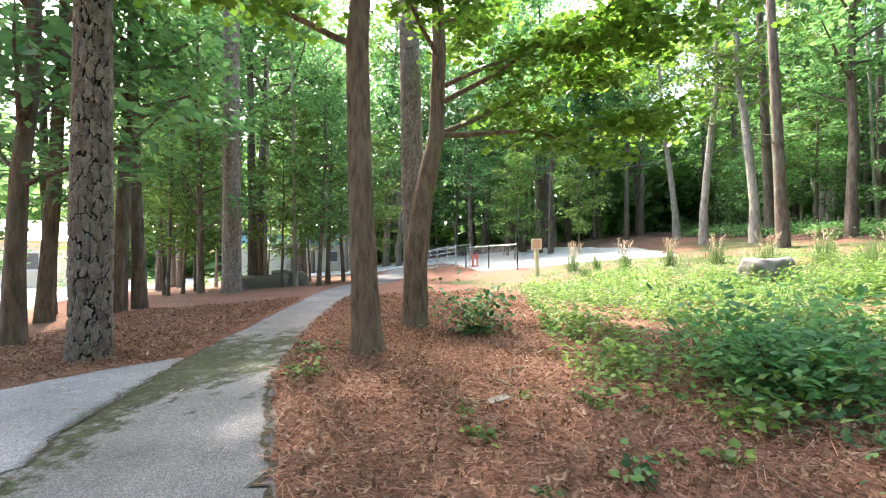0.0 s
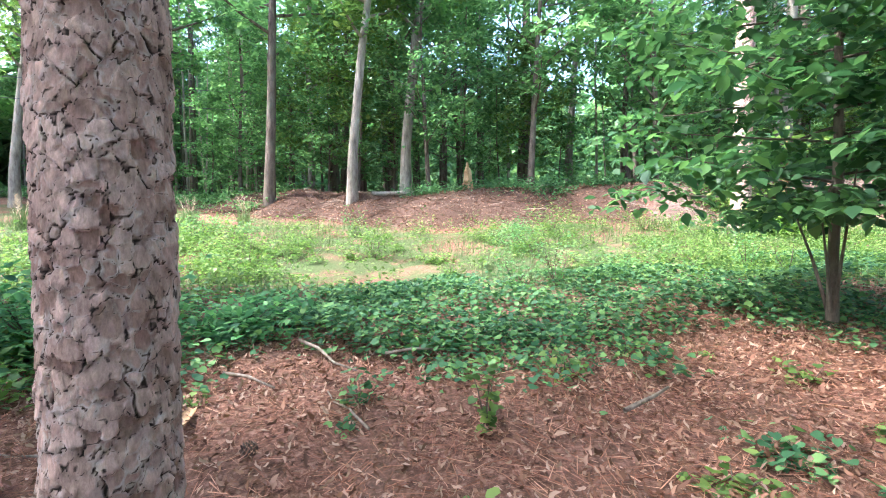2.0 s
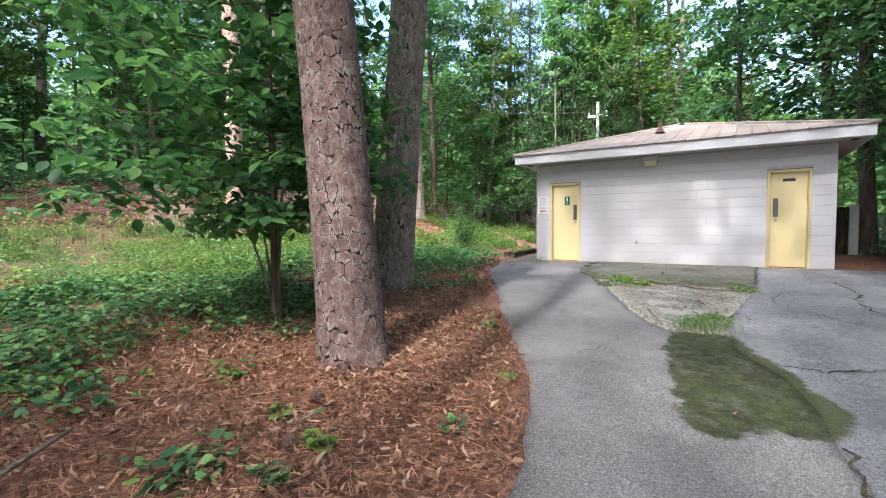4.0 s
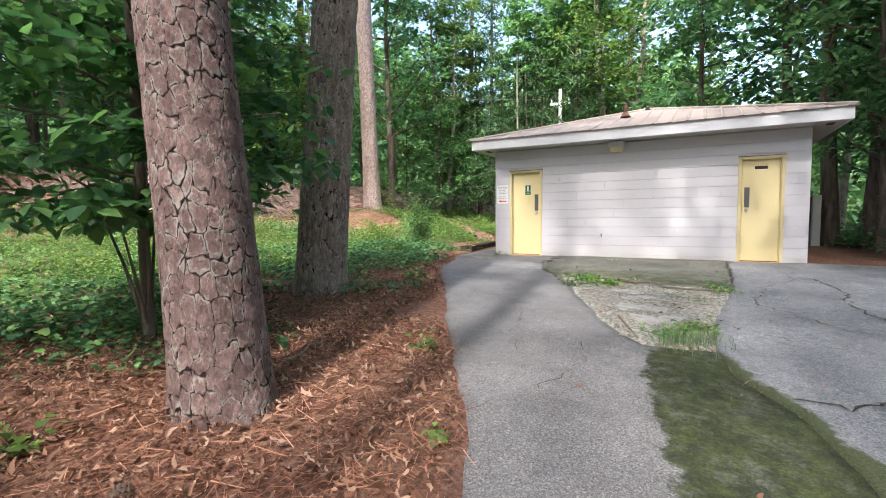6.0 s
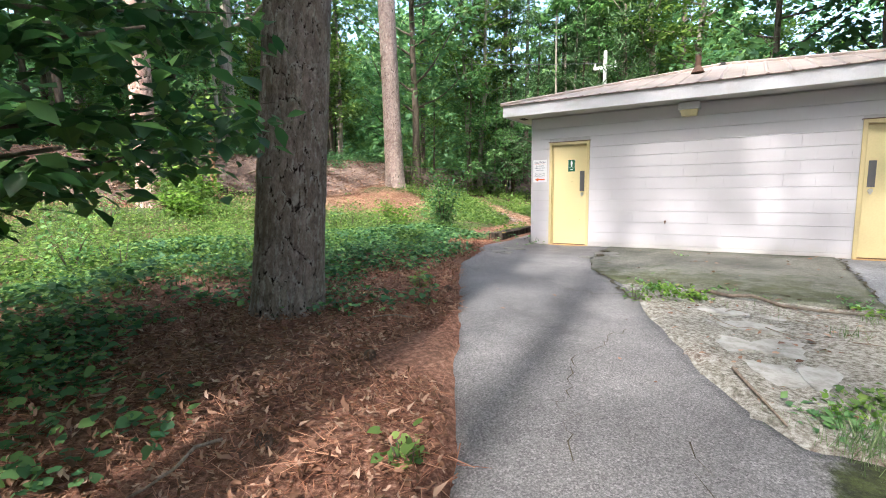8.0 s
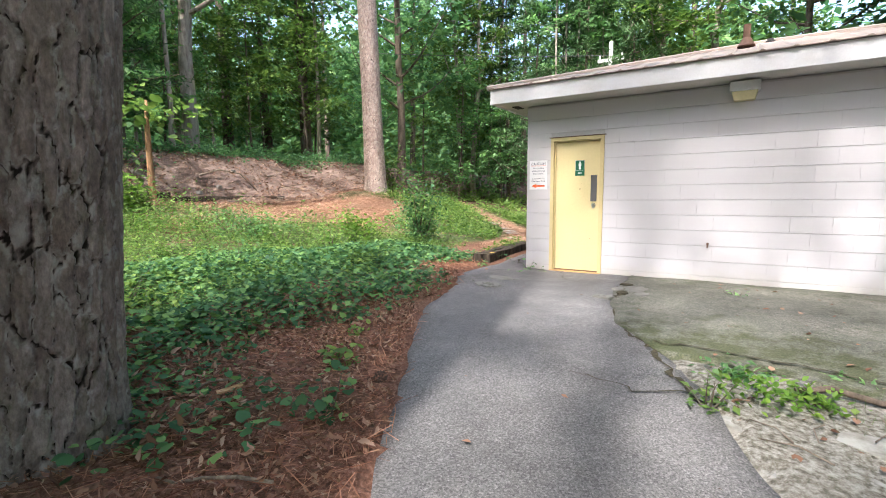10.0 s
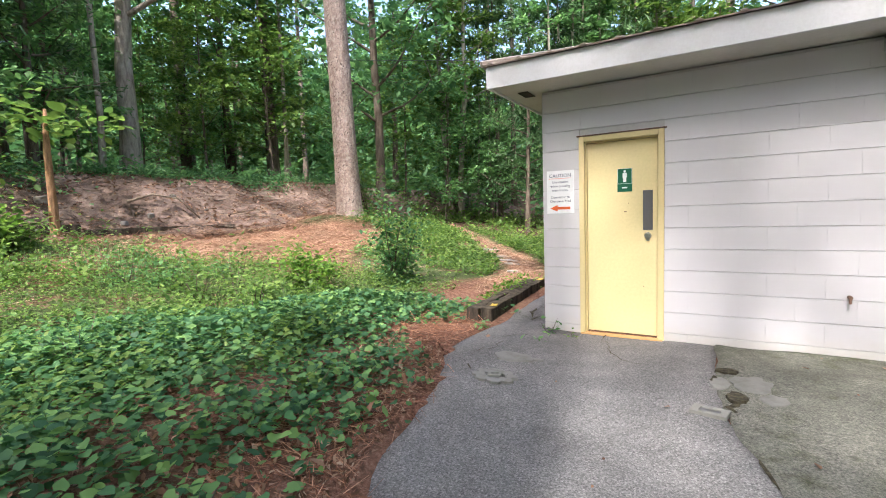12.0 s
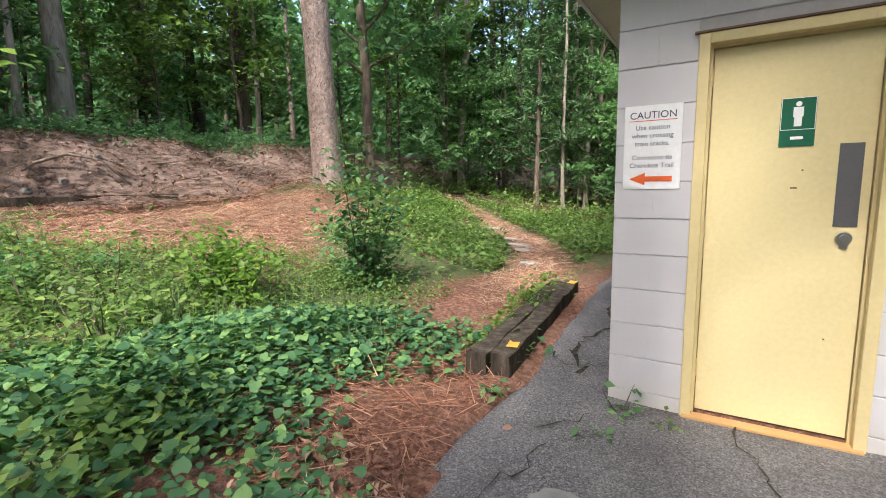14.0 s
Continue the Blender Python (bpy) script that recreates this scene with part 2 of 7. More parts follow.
def paint(name, color, rough=0.5, dirt=0.25, scale=3.0, grime=(0.35, 0.32, 0.27), spec=0.4, metal=0.0, grain=40, relief=0.15):
    m, N, L, b = material(name, rough, metal, spec)
    n = tex_noise(N, L, scale, 6, 0.65)
    f = tex_noise(N, L, grain, 4, 0.7)
    c = mix(N, L, ramp(N, L, n, (0.45, 0.0), (0.8, dirt)), color, grime)
    c = mix(N, L, 0.3, c, ramp(N, L, f, (0.3, 0.8), (0.7, 1.15)), "MULTIPLY")
    L.new(c, b.inputs["Base Color"])
    bump(N, L, b, f, relief, 0.004)
    return m


def wall_paint():
    m, N, L, b = material("white block paint", 0.75, 0, 0.3)
    n = tex_noise(N, L, 1.6, 6, 0.65)
    f = tex_noise(N, L, 70, 4, 0.7)
    down = tex_noise(N, L, 2.2, 5, 0.7, (1, 1, 0.12))
    o = N.new("ShaderNodeObjectInfo")
    c = mix(N, L, o.outputs["Random"], (0.55, 0.533, 0.562), (0.56, 0.542, 0.572))
    c = mix(N, L, ramp(N, L, n, (0.5, 0.0), (0.8, 0.3)), c, (0.5, 0.48, 0.46))
    c = mix(N, L, ramp(N, L, down, (0.58, 0.0), (0.8, 0.35)), c, (0.52, 0.48, 0.42))
    # splashed earth along the foot of the wall
    co = N.new("ShaderNodeNewGeometry")
    sp = N.new("ShaderNodeSeparateXYZ")
    L.new(co.outputs["Position"], sp.inputs[0])
    w = N.new("ShaderNodeMath")
    w.operation = "MULTIPLY_ADD"
    w.inputs[1].default_value = 0.6
    L.new(n, w.inputs[0])
    L.new(sp.outputs[2], w.inputs[2])
    c = mix(N, L, ramp(N, L, w.outputs[0], (0.62, 0.5), (0.95, 0.0)), c, (0.46, 0.40, 0.27))
    L.new(c, b.inputs["Base Color"])
    bump(N, L, b, f, 0.35, 0.004)
    return m


WALL = wall_paint()
MORTAR = paint("painted mortar", (0.47, 0.455, 0.47), 0.85, 0.4, 4)
TRIM_WHITE = paint("white trim paint", (0.60, 0.60, 0.63), 0.5, 0.3, 3)
SOFFIT = paint("white soffit board", (0.54, 0.53, 0.50), 0.7, 0.35, 3)
YELLOW = paint("yellow door paint", (0.68, 0.575, 0.315), 0.42, 0.16, 2.2, (0.60, 0.52, 0.30))
YELLOW_FRAME = paint("yellow frame paint", (0.63, 0.52, 0.275), 0.45, 0.3, 5, (0.45, 0.36, 0.2))
THRESHOLD = paint("orange worn wood", (0.52, 0.30, 0.12), 0.7, 0.5, 8, (0.25, 0.17, 0.10))
STEEL = paint("dull dark steel", (0.13, 0.13, 0.14), 0.42, 0.3, 9, (0.2, 0.17, 0.14), 0.5, 0.4)
CHROME = paint("brushed chrome", (0.62, 0.62, 0.60), 0.28, 0.2, 20, (0.3, 0.3, 0.3), 0.5, 1.0)
SIGN_WHITE = paint("white sign sheet", (0.82, 0.82, 0.84), 0.4, 0.08, 6)
SIGN_GREEN = paint("green sign plastic", (0.012, 0.11, 0.06), 0.35, 0.05, 6, (0.1, 0.2, 0.15))
INK = paint("dark blue-grey ink", (0.05, 0.06, 0.12), 0.5, 0.05)
RED_INK = paint("red-orange ink", (0.75, 0.13, 0.03), 0.5, 0.05)
LENS = paint("yellowed lamp lens", (0.72, 0.64, 0.38), 0.35, 0.3, 12)
ROOF = paint("faded pink-brown metal", (0.40, 0.325, 0.285), 0.6, 0.8, 1.8, (0.26, 0.215, 0.18), 0.4, 0.0, 30, 0.3)
RUST = paint("rusty pipe", (0.16, 0.09, 0.062), 0.75, 0.5, 14, (0.09, 0.055, 0.04))
TIMBER = bark("weathered timber", (0.13, 0.105, 0.08), (0.055, 0.044, 0.034), (0.018, 0.015, 0.012), 1.4)
LINE_YELLOW = paint("flaking yellow paint", (0.50, 0.33, 0.04), 0.7, 0.6, 14, (0.2, 0.15, 0.08))
CUT_WOOD = bark("bare pale wood", (0.62, 0.42, 0.25), (0.48, 0.30, 0.17), (0.30, 0.18, 0.10), 1.0)
SNAG_WOOD = bark("weathered bare wood", (0.40, 0.25, 0.14), (0.28, 0.16, 0.09), (0.12, 0.075, 0.045), 1.6)
TWIG = bark("dead twig", (0.34, 0.28, 0.23), (0.23, 0.18, 0.14), (0.12, 0.09, 0.07), 2.0)
STONE = paint("grey boulder", (0.18, 0.162, 0.148), 0.9, 0.8, 3, (0.22, 0.21, 0.19), 0.2, 0.0, 24, 0.8)
GALV = paint("galvanised steel", (0.42, 0.43, 0.44), 0.45, 0.2, 8, (0.3, 0.3, 0.3), 0.5, 0.6)
BLACK_POST = paint("black coated steel", (0.03, 0.03, 0.032), 0.5, 0.2, 8)
RED_PAINT = paint("red plastic", (0.55, 0.07, 0.04), 0.5, 0.2, 6)
BOARD = paint("pale yellow board", (0.68, 0.58, 0.38), 0.6, 0.3, 6)
HUT_WALL = paint("cream siding", (0.62, 0.56, 0.46), 0.7, 0.4, 2)
HUT_ROOF = paint("ochre roof sheet", (0.55, 0.42, 0.16), 0.6, 0.4, 2)
TEAL = paint("teal roof sheet", (0.22, 0.42, 0.45), 0.55, 0.3, 2)
POLE_WHITE = paint("white painted timber", (0.7, 0.7, 0.7), 0.6, 0.3, 4)
PALE_LOT = concrete_material("pale parking lot", (0.42, 0.40, 0.38), (0.52, 0.50, 0.47), (0.60, 0.58, 0.55), 0.2)
WIRE = paint("overhead wire", (0.10, 0.10, 0.11), 0.6, 0.1)
DARK_GAP = paint("dark opening", (0.012, 0.010, 0.008), 0.8, 0.1)
PALE_SLAB = paint("pale broken paving", (0.37, 0.355, 0.33), 0.9, 1.0, 7, (0.12, 0.108, 0.075), 0.2, 0, 45, 0.6)
PUTTY = paint("concrete patch", (0.22, 0.213, 0.197), 0.85, 0.9, 8, (0.13, 0.122, 0.10), 0.2, 0, 50, 0.4)
CONE = bark("pine cone scales", (0.20, 0.15, 0.12), (0.13, 0.09, 0.07), (0.06, 0.04, 0.03), 4.0)


# ---- geometry helpers ----
def mesh_of(name, verts, faces, mat, smooth=False, attrs=None):
    me = bpy.data.meshes.new(name)
    verts = np.asarray(verts, dtype=np.float32).reshape(-1, 3)
    if isinstance(faces, np.ndarray):
        k = faces.shape[1]
        me.vertices.add(len(verts))
        me.vertices.foreach_set("co", verts.ravel())
        me.loops.add(faces.size)
        me.loops.foreach_set("vertex_index", faces.astype(np.int32).ravel())
        me.polygons.add(len(faces))
        me.polygons.foreach_set("loop_start", np.arange(0, faces.size, k, dtype=np.int32))
        me.update(calc_edges=True)
    else:
        me.from_pydata([tuple(v) for v in verts.tolist()], [], faces)
    me.materials.append(mat)
    for key, values in (attrs or {}).items():
        a = me.attributes.new(key, "FLOAT", "POINT")
        a.data.foreach_set("value", np.asarray(values, dtype=np.float32))
    if smooth:
        me.polygons.foreach_set("use_smooth", np.ones(len(me.polygons), dtype=bool))
    me.validate()
    return me


def part(name, data, material_, parent=None, label="", bevel=0.0):
    """One mesh object under a thing or a part; data: a bmesh or a mesh."""
    if isinstance(data, bmesh.types.BMesh):
        if bevel:
            bmesh.ops.bevel(data, geom=data.edges[:], offset=bevel, segments=2, affect="EDGES", profile=0.6)
        me = bpy.data.meshes.new(name)
        data.to_mesh(me)
        data.free()
        me.materials.append(material_)
    else:
        me = data
    ob = new(name, me)
    if parent:
        ob.parent = parent
    if label:
        ob["label"] = label
    return ob


def thing(name, label, category, group="", kind="", at=(0, 0, 0)):
    ob = new(name)
    ob.location = at
    return tagged(ob, label, category, group, kind)


def box(bm, lo, hi, m=None):
    lo, hi = Vector(lo), Vector(hi)
    r = bmesh.ops.create_cube(bm, size=1.0)
    c, s = (lo + hi) / 2, hi - lo
    for v in r["verts"]:
        v.co = Vector((v.co.x * s.x, v.co.y * s.y, v.co.z * s.z)) + c
        if m:
            v.co = m @ v.co
    return r["verts"]


def boxed(lo, hi, m=None):
    bm = bmesh.new()
    box(bm, lo, hi, m)
    return bm


def cyl(bm, a, b, r1, r2=None, seg=12, caps=True):
    a, b = Vector(a), Vector(b)
    d = b - a
    m = Matrix.Translation((a + b) / 2) @ d.to_track_quat("Z", "Y").to_matrix().to_4x4()
    bmesh.ops.create_cone(bm, cap_ends=caps, segments=seg, radius1=r1, radius2=r1 if r2 is None else r2, depth=d.length, matrix=m)
    return bm


def smoothstep(a, b, v):
    v = np.clip((v - a) / (b - a), 0, 1)
    return v * v * (3 - 2 * v)


def wave(x, y, k, seed):
    """Cheap smooth noise, about -1 to 1."""
    r = np.random.default_rng(seed)
    out = 0
    for i in range(5):
        a, p, q = r.uniform(0, 6.283), r.uniform(0, 6.283), k * r.uniform(0.6, 1.7)
        out = out + np.sin(q * (x * np.cos(a) + y * np.sin(a)) + p)
    return out / 3.2


def bank_line(y):
    return 14.5 + 0.55 * np.maximum(y, 0) + 0.35 * np.sin(y * 0.9) + 0.2 * np.sin(y * 2.3 + 1)


def height(x, y):
    """The lie of the land: a gentle rise, the earth bank and the wood's floor behind it."""
    x, y = np.asarray(x, dtype=float), np.asarray(y, dtype=float)
    xb = 14.5 + 0.55 * np.maximum(y, 0)
    xe = np.where(x < 4.6, x + smoothstep(5.5, 12.8, -y) * (4.6 - np.maximum(x, -3)), x)
    z = 0.05 * np.clip(xe, -3, 12) + 0.25 * (1 - np.exp(-np.abs(y) / 5))
    z = z + 0.12 * np.maximum(0, np.minimum(x, xb) - 9)
    s = x - bank_line(y)
    z = z + (1.4 + 0.2 * smoothstep(8, 12, -y) - 0.2 * smoothstep(-4, 0, y) - 0.7 * smoothstep(3, 10, y)) * smoothstep(-0.5, 3.0, s) + 0.03 * np.clip(s - 3, 0, 40)
    z = z + 0.42 * np.exp(-((x - 14) ** 2 + (y + 20.2) ** 2) / 6)
    z = z + 0.32 * np.exp(-((x + 0.5) ** 2 + (y - 15) ** 2) / 30)
    return z


def hz(x, y):
    return float(height(x, y))


def inside(poly, x, y):
    """Which of the points lie in a polygon."""
    x, y = np.asarray(x), np.asarray(y)
    c = np.zeros(x.shape, dtype=bool)
    for (x0, y0), (x1, y1) in zip(poly, poly[1:] + poly[:1]):
        if y0 != y1:
            c ^= ((y0 > y) != (y1 > y)) & (x < (x1 - x0) * (y - y0) / (y1 - y0) + x0)
    return c


def edge_distance(poly, x, y, closed=True):
    x, y = np.asarray(x, dtype=float), np.asarray(y, dtype=float)
    d = np.full(x.shape, 1e9)
    ends = poly[1:] + (poly[:1] if closed else [])
    for (x0, y0), (x1, y1) in zip(poly, ends):
        ax, ay = x1 - x0, y1 - y0
        t = np.clip(((x - x0) * ax + (y - y0) * ay) / (ax * ax + ay * ay + 1e-12), 0, 1)
        d = np.minimum(d, np.hypot(x - x0 - t * ax, y - y0 - t * ay))
    return d


def signed(poly, x, y):
    d = edge_distance(poly, x, y)
    return np.where(inside(poly, x, y), d, -d)


# ---- plan of the pavements ----
LANE_EAST = [(6.0, 19.9), (3.7, 15.2), (1.93, 10.9), (1.1, 8.6), (0.59, 6.8), (0.3, 5.5), (0.19, 4.4), (0.15, 2.8), (0.28, 1.0), (0.42, -0.8), (0.68, -2.2), (0.94, -3.05), (1.17, -3.75), (1.45, -4.45), (2.2, -5.75), (2.75, -6.6), (3.15, -7.4), (3.54, -8.1), (4.1, -8.95), (4.7, -10.0), (5.0, -11.2), (5.3, -11.85), (5.42, -12.4), (5.34, -13.05)]
LANE_SEAM = [(-0.73, 6.9), (-1.0, 5.7), (-1.33, 4.5), (-1.36, 3.6), (-1.2, 2.0), (-0.9, 0.0), (-0.6, -2.5), (-0.46, -4.24), (-0.41, -4.54), (-0.37, -5.1), (-0.19, -5.8), (0.1, -6.3), (0.2, -6.9)]
LANE = LANE_EAST + [(5.55, -15.7), (5.6, -18.2), (4.88, -18.2), (4.88, -13.21), (3.25, -13.21), (3.2, -12.1), (3.0, -11.0), (2.86, -10.65), (2.1, -9.4), (1.37, -7.6), (1.0, -7.0), (0.77, -6.75)] + LANE_SEAM[::-1] + [(0.21, 9.4), (0.96, 11.2), (3.7, 18.4), (9.98, 34.5), (12.3, 33.0), (8.6, 25.5)]
SLAB = LANE_SEAM + [(0.22, -7.7), (-0.05, -9.8), (-0.1, -11.8), (-0.1, -13.21), (-3.4, -13.21), (-3.6, -12.0), (-4.5, -8.0), (-4.5, 4.5), (-3.6, 5.9), (-2.37, 6.27), (-1.49, 6.74)]
APRON = [(2.5, -9.95), (2.86, -10.65), (3.0, -11.0), (3.2, -12.1), (3.25, -13.21), (-0.1, -13.21), (-0.1, -11.8), (-0.05, -9.9), (0.7, -9.75), (1.6, -9.9)]
MOSS = [(0.8, -6.7), (0.75, -6.0), (0.6, -5.2), (0.53, -4.8), (0.42, -4.4), (0.34, -4.2), (0.1, -4.2), (-0.1, -4.5), (-0.35, -4.45), (-0.55, -4.7), (-0.62, -5.0), (-0.48, -5.5), (-0.3, -5.95), (-0.05, -6.5), (0.1, -6.85), (0.15, -7.0), (0.5, -7.1)]
TRAIL = [(5.5, -12.3), (6.0, -13.6), (6.35, -15.0), (6.55, -16.9), (7.5, -18.9), (9.6, -21.6), (13.5, -25.2)]
LOT = [(-30, 12.5), (-5.2, 14.5), (-6.5, 24), (-2, 36), (10, 36), (13.5, 32), (10.6, 20.8), (12.0, 17.5), (14.5, 16.0), (15.5, 13.0), (20, 20), (24, 33), (16, 45), (-30, 48)]
IVY = [(3.7, 3.4), (4.2, 2.0), (4.0, 0.7), (3.75, -0.6), (3.85, -2.2), (4.2, -3.8), (4.3, -4.9), (4.75, -5.9), (5.15, -6.7), (4.75, -7.6), (5.1, -8.5), (4.8, -9.5), (4.98, -10.3), (5.15, -11.1), (5.4, -11.7), (5.8, -12.3), (6.25, -13.5), (6.6, -14.2), (7.2, -14.2), (7.6, -13.6), (8.3, -12.6), (9.4, -10.6), (9.5, -7.5), (9.1, -5.0), (8.5, -2.2), (7.9, 0.3), (7.2, 1.9), (6.3, 4.0), (4.6, 4.2)]


def pavement(name, poly, mat, lift, step, moss, label, category, wobble=0.03, seed=1):
    """A slab cut to the outline, its worn rim turned down into the soil."""
    xs = np.arange(min(p[0] for p in poly) - step, max(p[0] for p in poly) + step, step)
    ys = np.arange(min(p[1] for p in poly) - step, max(p[1] for p in poly) + step, step)
    X, Y = np.meshgrid(xs, ys, indexing="ij")

    def sd(x, y):
        return signed(poly, x, y) + wobble * (wave(x, y, 3.1, seed) + 0.7 * wave(x, y, 11.0, seed + 1))

    S = sd(X, Y)
    keep = (S[:-1, :-1] + S[1:, :-1] + S[:-1, 1:] + S[1:, 1:]) > 0
    ii, jj = np.nonzero(keep)
    ny = len(ys)
    quads = np.stack([ii * ny + jj, (ii + 1) * ny + jj, (ii + 1) * ny + jj + 1, ii * ny + jj + 1], 1)
    count = {}
    for q in quads.tolist():
        for e in zip(q, q[1:] + q[:1]):
            k = (min(e), max(e))
            count[k] = None if k in count else e
    rim = [e for e in count.values() if e]
    rim_v = sorted({v for e in rim for v in e})
    x, y = X.ravel().copy(), Y.ravel().copy()
    rv = np.array(rim_v)
    for _ in range(2):
        d = sd(x[rv], y[rv])
        gx = (sd(x[rv] + 0.01, y[rv]) - d) / 0.01
        gy = (sd(x[rv], y[rv] + 0.01) - d) / 0.01
        g = np.maximum(gx * gx + gy * gy, 0.25)
        x[rv] -= np.clip(d * gx / g, -step, step)
        y[rv] -= np.clip(d * gy / g, -step, step)
    used = np.unique(quads)
    index = np.full(X.size, -1)
    index[used] = np.arange(len(used))
    x, y = x[used], y[used]
    z = height(x, y) + lift + 0.006 * wave(x, y, 2.0, seed + 4) + 0.003 * wave(x, y, 9.0, seed + 5)
    top = np.stack([x, y, z], 1)
    rim_new = index[rv]
    low = top[rim_new] - np.array([0, 0, 0.1])
    where = {int(v): len(top) + i for i, v in enumerate(rim_new)}
    skirt = [[index[e[1]], index[e[0]], where[int(index[e[0]])], where[int(index[e[1]])]] for e in rim]
    faces = np.concatenate([index[quads], np.array(skirt)])
    verts = np.concatenate([top, low])
    values = np.concatenate([moss(x, y), moss(low[:, 0], low[:, 1])])
    ob = part(name, mesh_of(name, verts, faces, mat, True, {"moss": values}), mat)
    return tagged(ob, label, category, "", "structure")


def lane_moss(x, y):
    m = 1.15 * smoothstep(-0.1, 0.2, signed(MOSS, x, y))
    m = np.maximum(m, 0.85 * np.exp(-((x + 0.35) ** 2 + (y - 6.2) ** 2) / 1.6) + 0.75 * np.exp(-(edge_distance(LANE_SEAM[:4], x, y, False) / 0.4) ** 2))
    m = np.maximum(m, 0.5 * np.exp(-((y - 7.0) / 2.6) ** 2) + 0.25 * wave(x, y, 1.6, 71) * (y > 4))
    return np.clip(m, 0, 1.3)


def slab_moss(x, y):
    return 1.1 * smoothstep(-0.05, 0.16, signed(MOSS, x, y)) + 0.5 * np.exp(-(edge_distance(LANE_SEAM[:4], x, y, False) / 0.2) ** 2)


def apron_moss(x, y):
    return 0.35 + 0.35 * np.exp(-((y + 10.2) / 0.8) ** 2) + 0.2 * np.exp(-((y + 13.2) / 0.3) ** 2)


# ---- ground ----
def spread(lo, a, b, hi, fine, grow=1.18):
    """Grid lines, fine between a and b and ever wider out to lo and hi."""
    line = list(np.arange(a, b + fine / 2, fine))
    for way, end in ((1, hi), (-1, lo)):
        step, v = fine, line[-1] if way > 0 else line[0]
        while (end - v) * way > 0:
            step *= grow
            v += way * step
            line.append(v)
        line.sort()
    return np.array(line)


def paving(x, y):
    """Distance into the paving; negative outside."""
    return np.maximum(np.maximum(signed(LANE, x, y), signed(SLAB, x, y)), signed(APRON, x, y))


def floor_height(x, y):
    """The unpaved floor with its bumps, banked a little along the paving."""
    s = x - bank_line(y)
    bank = smoothstep(-0.6, 0.3, s) * (1 - smoothstep(2.4, 3.6, s))
    rough = 0.022 * wave(x, y, 2.6, 11) + 0.012 * wave(x, y, 8, 12) + bank * (0.06 * wave(x, y, 2.2, 15) + 0.03 * wave(x, y, 7, 16) + 0.016 * wave(x, y, 15, 17))
    p = paving(x, y)
    rim = np.exp(-(np.maximum(-p - 0.05, 0) / 0.35) ** 2)
    return height(x, y) + rough * (1 - 0.8 * rim) + 0.035 * rim * (p < 0)


def trail_of(x, y):
    return np.exp(-(edge_distance(TRAIL, x, y, False) / 0.42) ** 2)


def build_ground():
    gx, gy = spread(-700, -6.0, 19.0, 700, 0.14), spread(-700, -23.0, 17.0, 700, 0.16)
    X, Y = np.meshgrid(gx, gy, indexing="ij")
    x, y = X.ravel(), Y.ravel()
    paved = paving(x, y)
    s = x - bank_line(y)
    bank = smoothstep(-0.6, 0.3, s) * (1 - smoothstep(2.4, 3.6, s))
    z = floor_height(x, y)
    z = np.where(paved > 0.03, z - 0.05, z)
    lot = signed(LOT, x, y)
    z = np.where(lot > 0.1, z - 0.06, z)
    meadow = smoothstep(6.0, 7.6, x + 0.5 * wave(x, y, 0.9, 3)) * (1 - smoothstep(-0.9, 0.1, s)) * (1 - smoothstep(18, 26, np.abs(y + 4)))
    far_lawn = smoothstep(5.2, 6.2, x) * smoothstep(-15.5, -17.5, y) * (1 - smoothstep(10, 13, x)) * (1 - trail_of(x, y))
    trail = trail_of(x, y)
    yard = np.exp(-(((x - 12.4) / 2.0) ** 2 + ((y + 16.0) / 3.2) ** 2) ** 2)
    dirt = np.clip(np.maximum.reduce([bank * 0.95 * (1 - smoothstep(-10, -6, y)), 0.3 * yard, 0.42 * trail * (y < -15)]), 0, 1)
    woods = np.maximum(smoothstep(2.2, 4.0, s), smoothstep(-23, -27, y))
    # bank face takes the wood's dark litter colour to stand for tree shade
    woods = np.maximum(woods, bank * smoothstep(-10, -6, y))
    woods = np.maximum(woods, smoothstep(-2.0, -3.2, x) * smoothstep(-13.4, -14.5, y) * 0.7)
    island = (signed([(3.2, -9.9), (2.2, -10.4), (-0.2, -10.2), (0.0, -7.3), (0.5, -6.5), (1.2, -7.0), (2.4, -9.4)], x, y) > 0) * 1.0
    island = island * (0.95 + 0.3 * wave(x, y, 3.5, 21)) + smoothstep(24, 30, np.hypot(x - 6, y)) * smoothstep(0.5, -1, s) * 0.35 * (y > 0)
    grass = np.clip(meadow * (1 - trail) * (0.72 + 0.5 * wave(x, y, 1.3, 31)) + far_lawn, 0, 1) * (1 - yard)
    n = len(gy)
    i, j = np.meshgrid(np.arange(len(gx) - 1), np.arange(n - 1), indexing="ij")
    i, j = i.ravel(), j.ravel()
    quads = np.stack([i * n + j, (i + 1) * n + j, (i + 1) * n + j + 1, i * n + j + 1], 1)
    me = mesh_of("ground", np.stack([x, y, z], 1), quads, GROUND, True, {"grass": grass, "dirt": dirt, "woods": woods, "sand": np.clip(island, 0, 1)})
    tagged(part("ground", me, GROUND), "forest ground of rusty pine straw, meadow grass and bare earth", "ground", "", "structure")


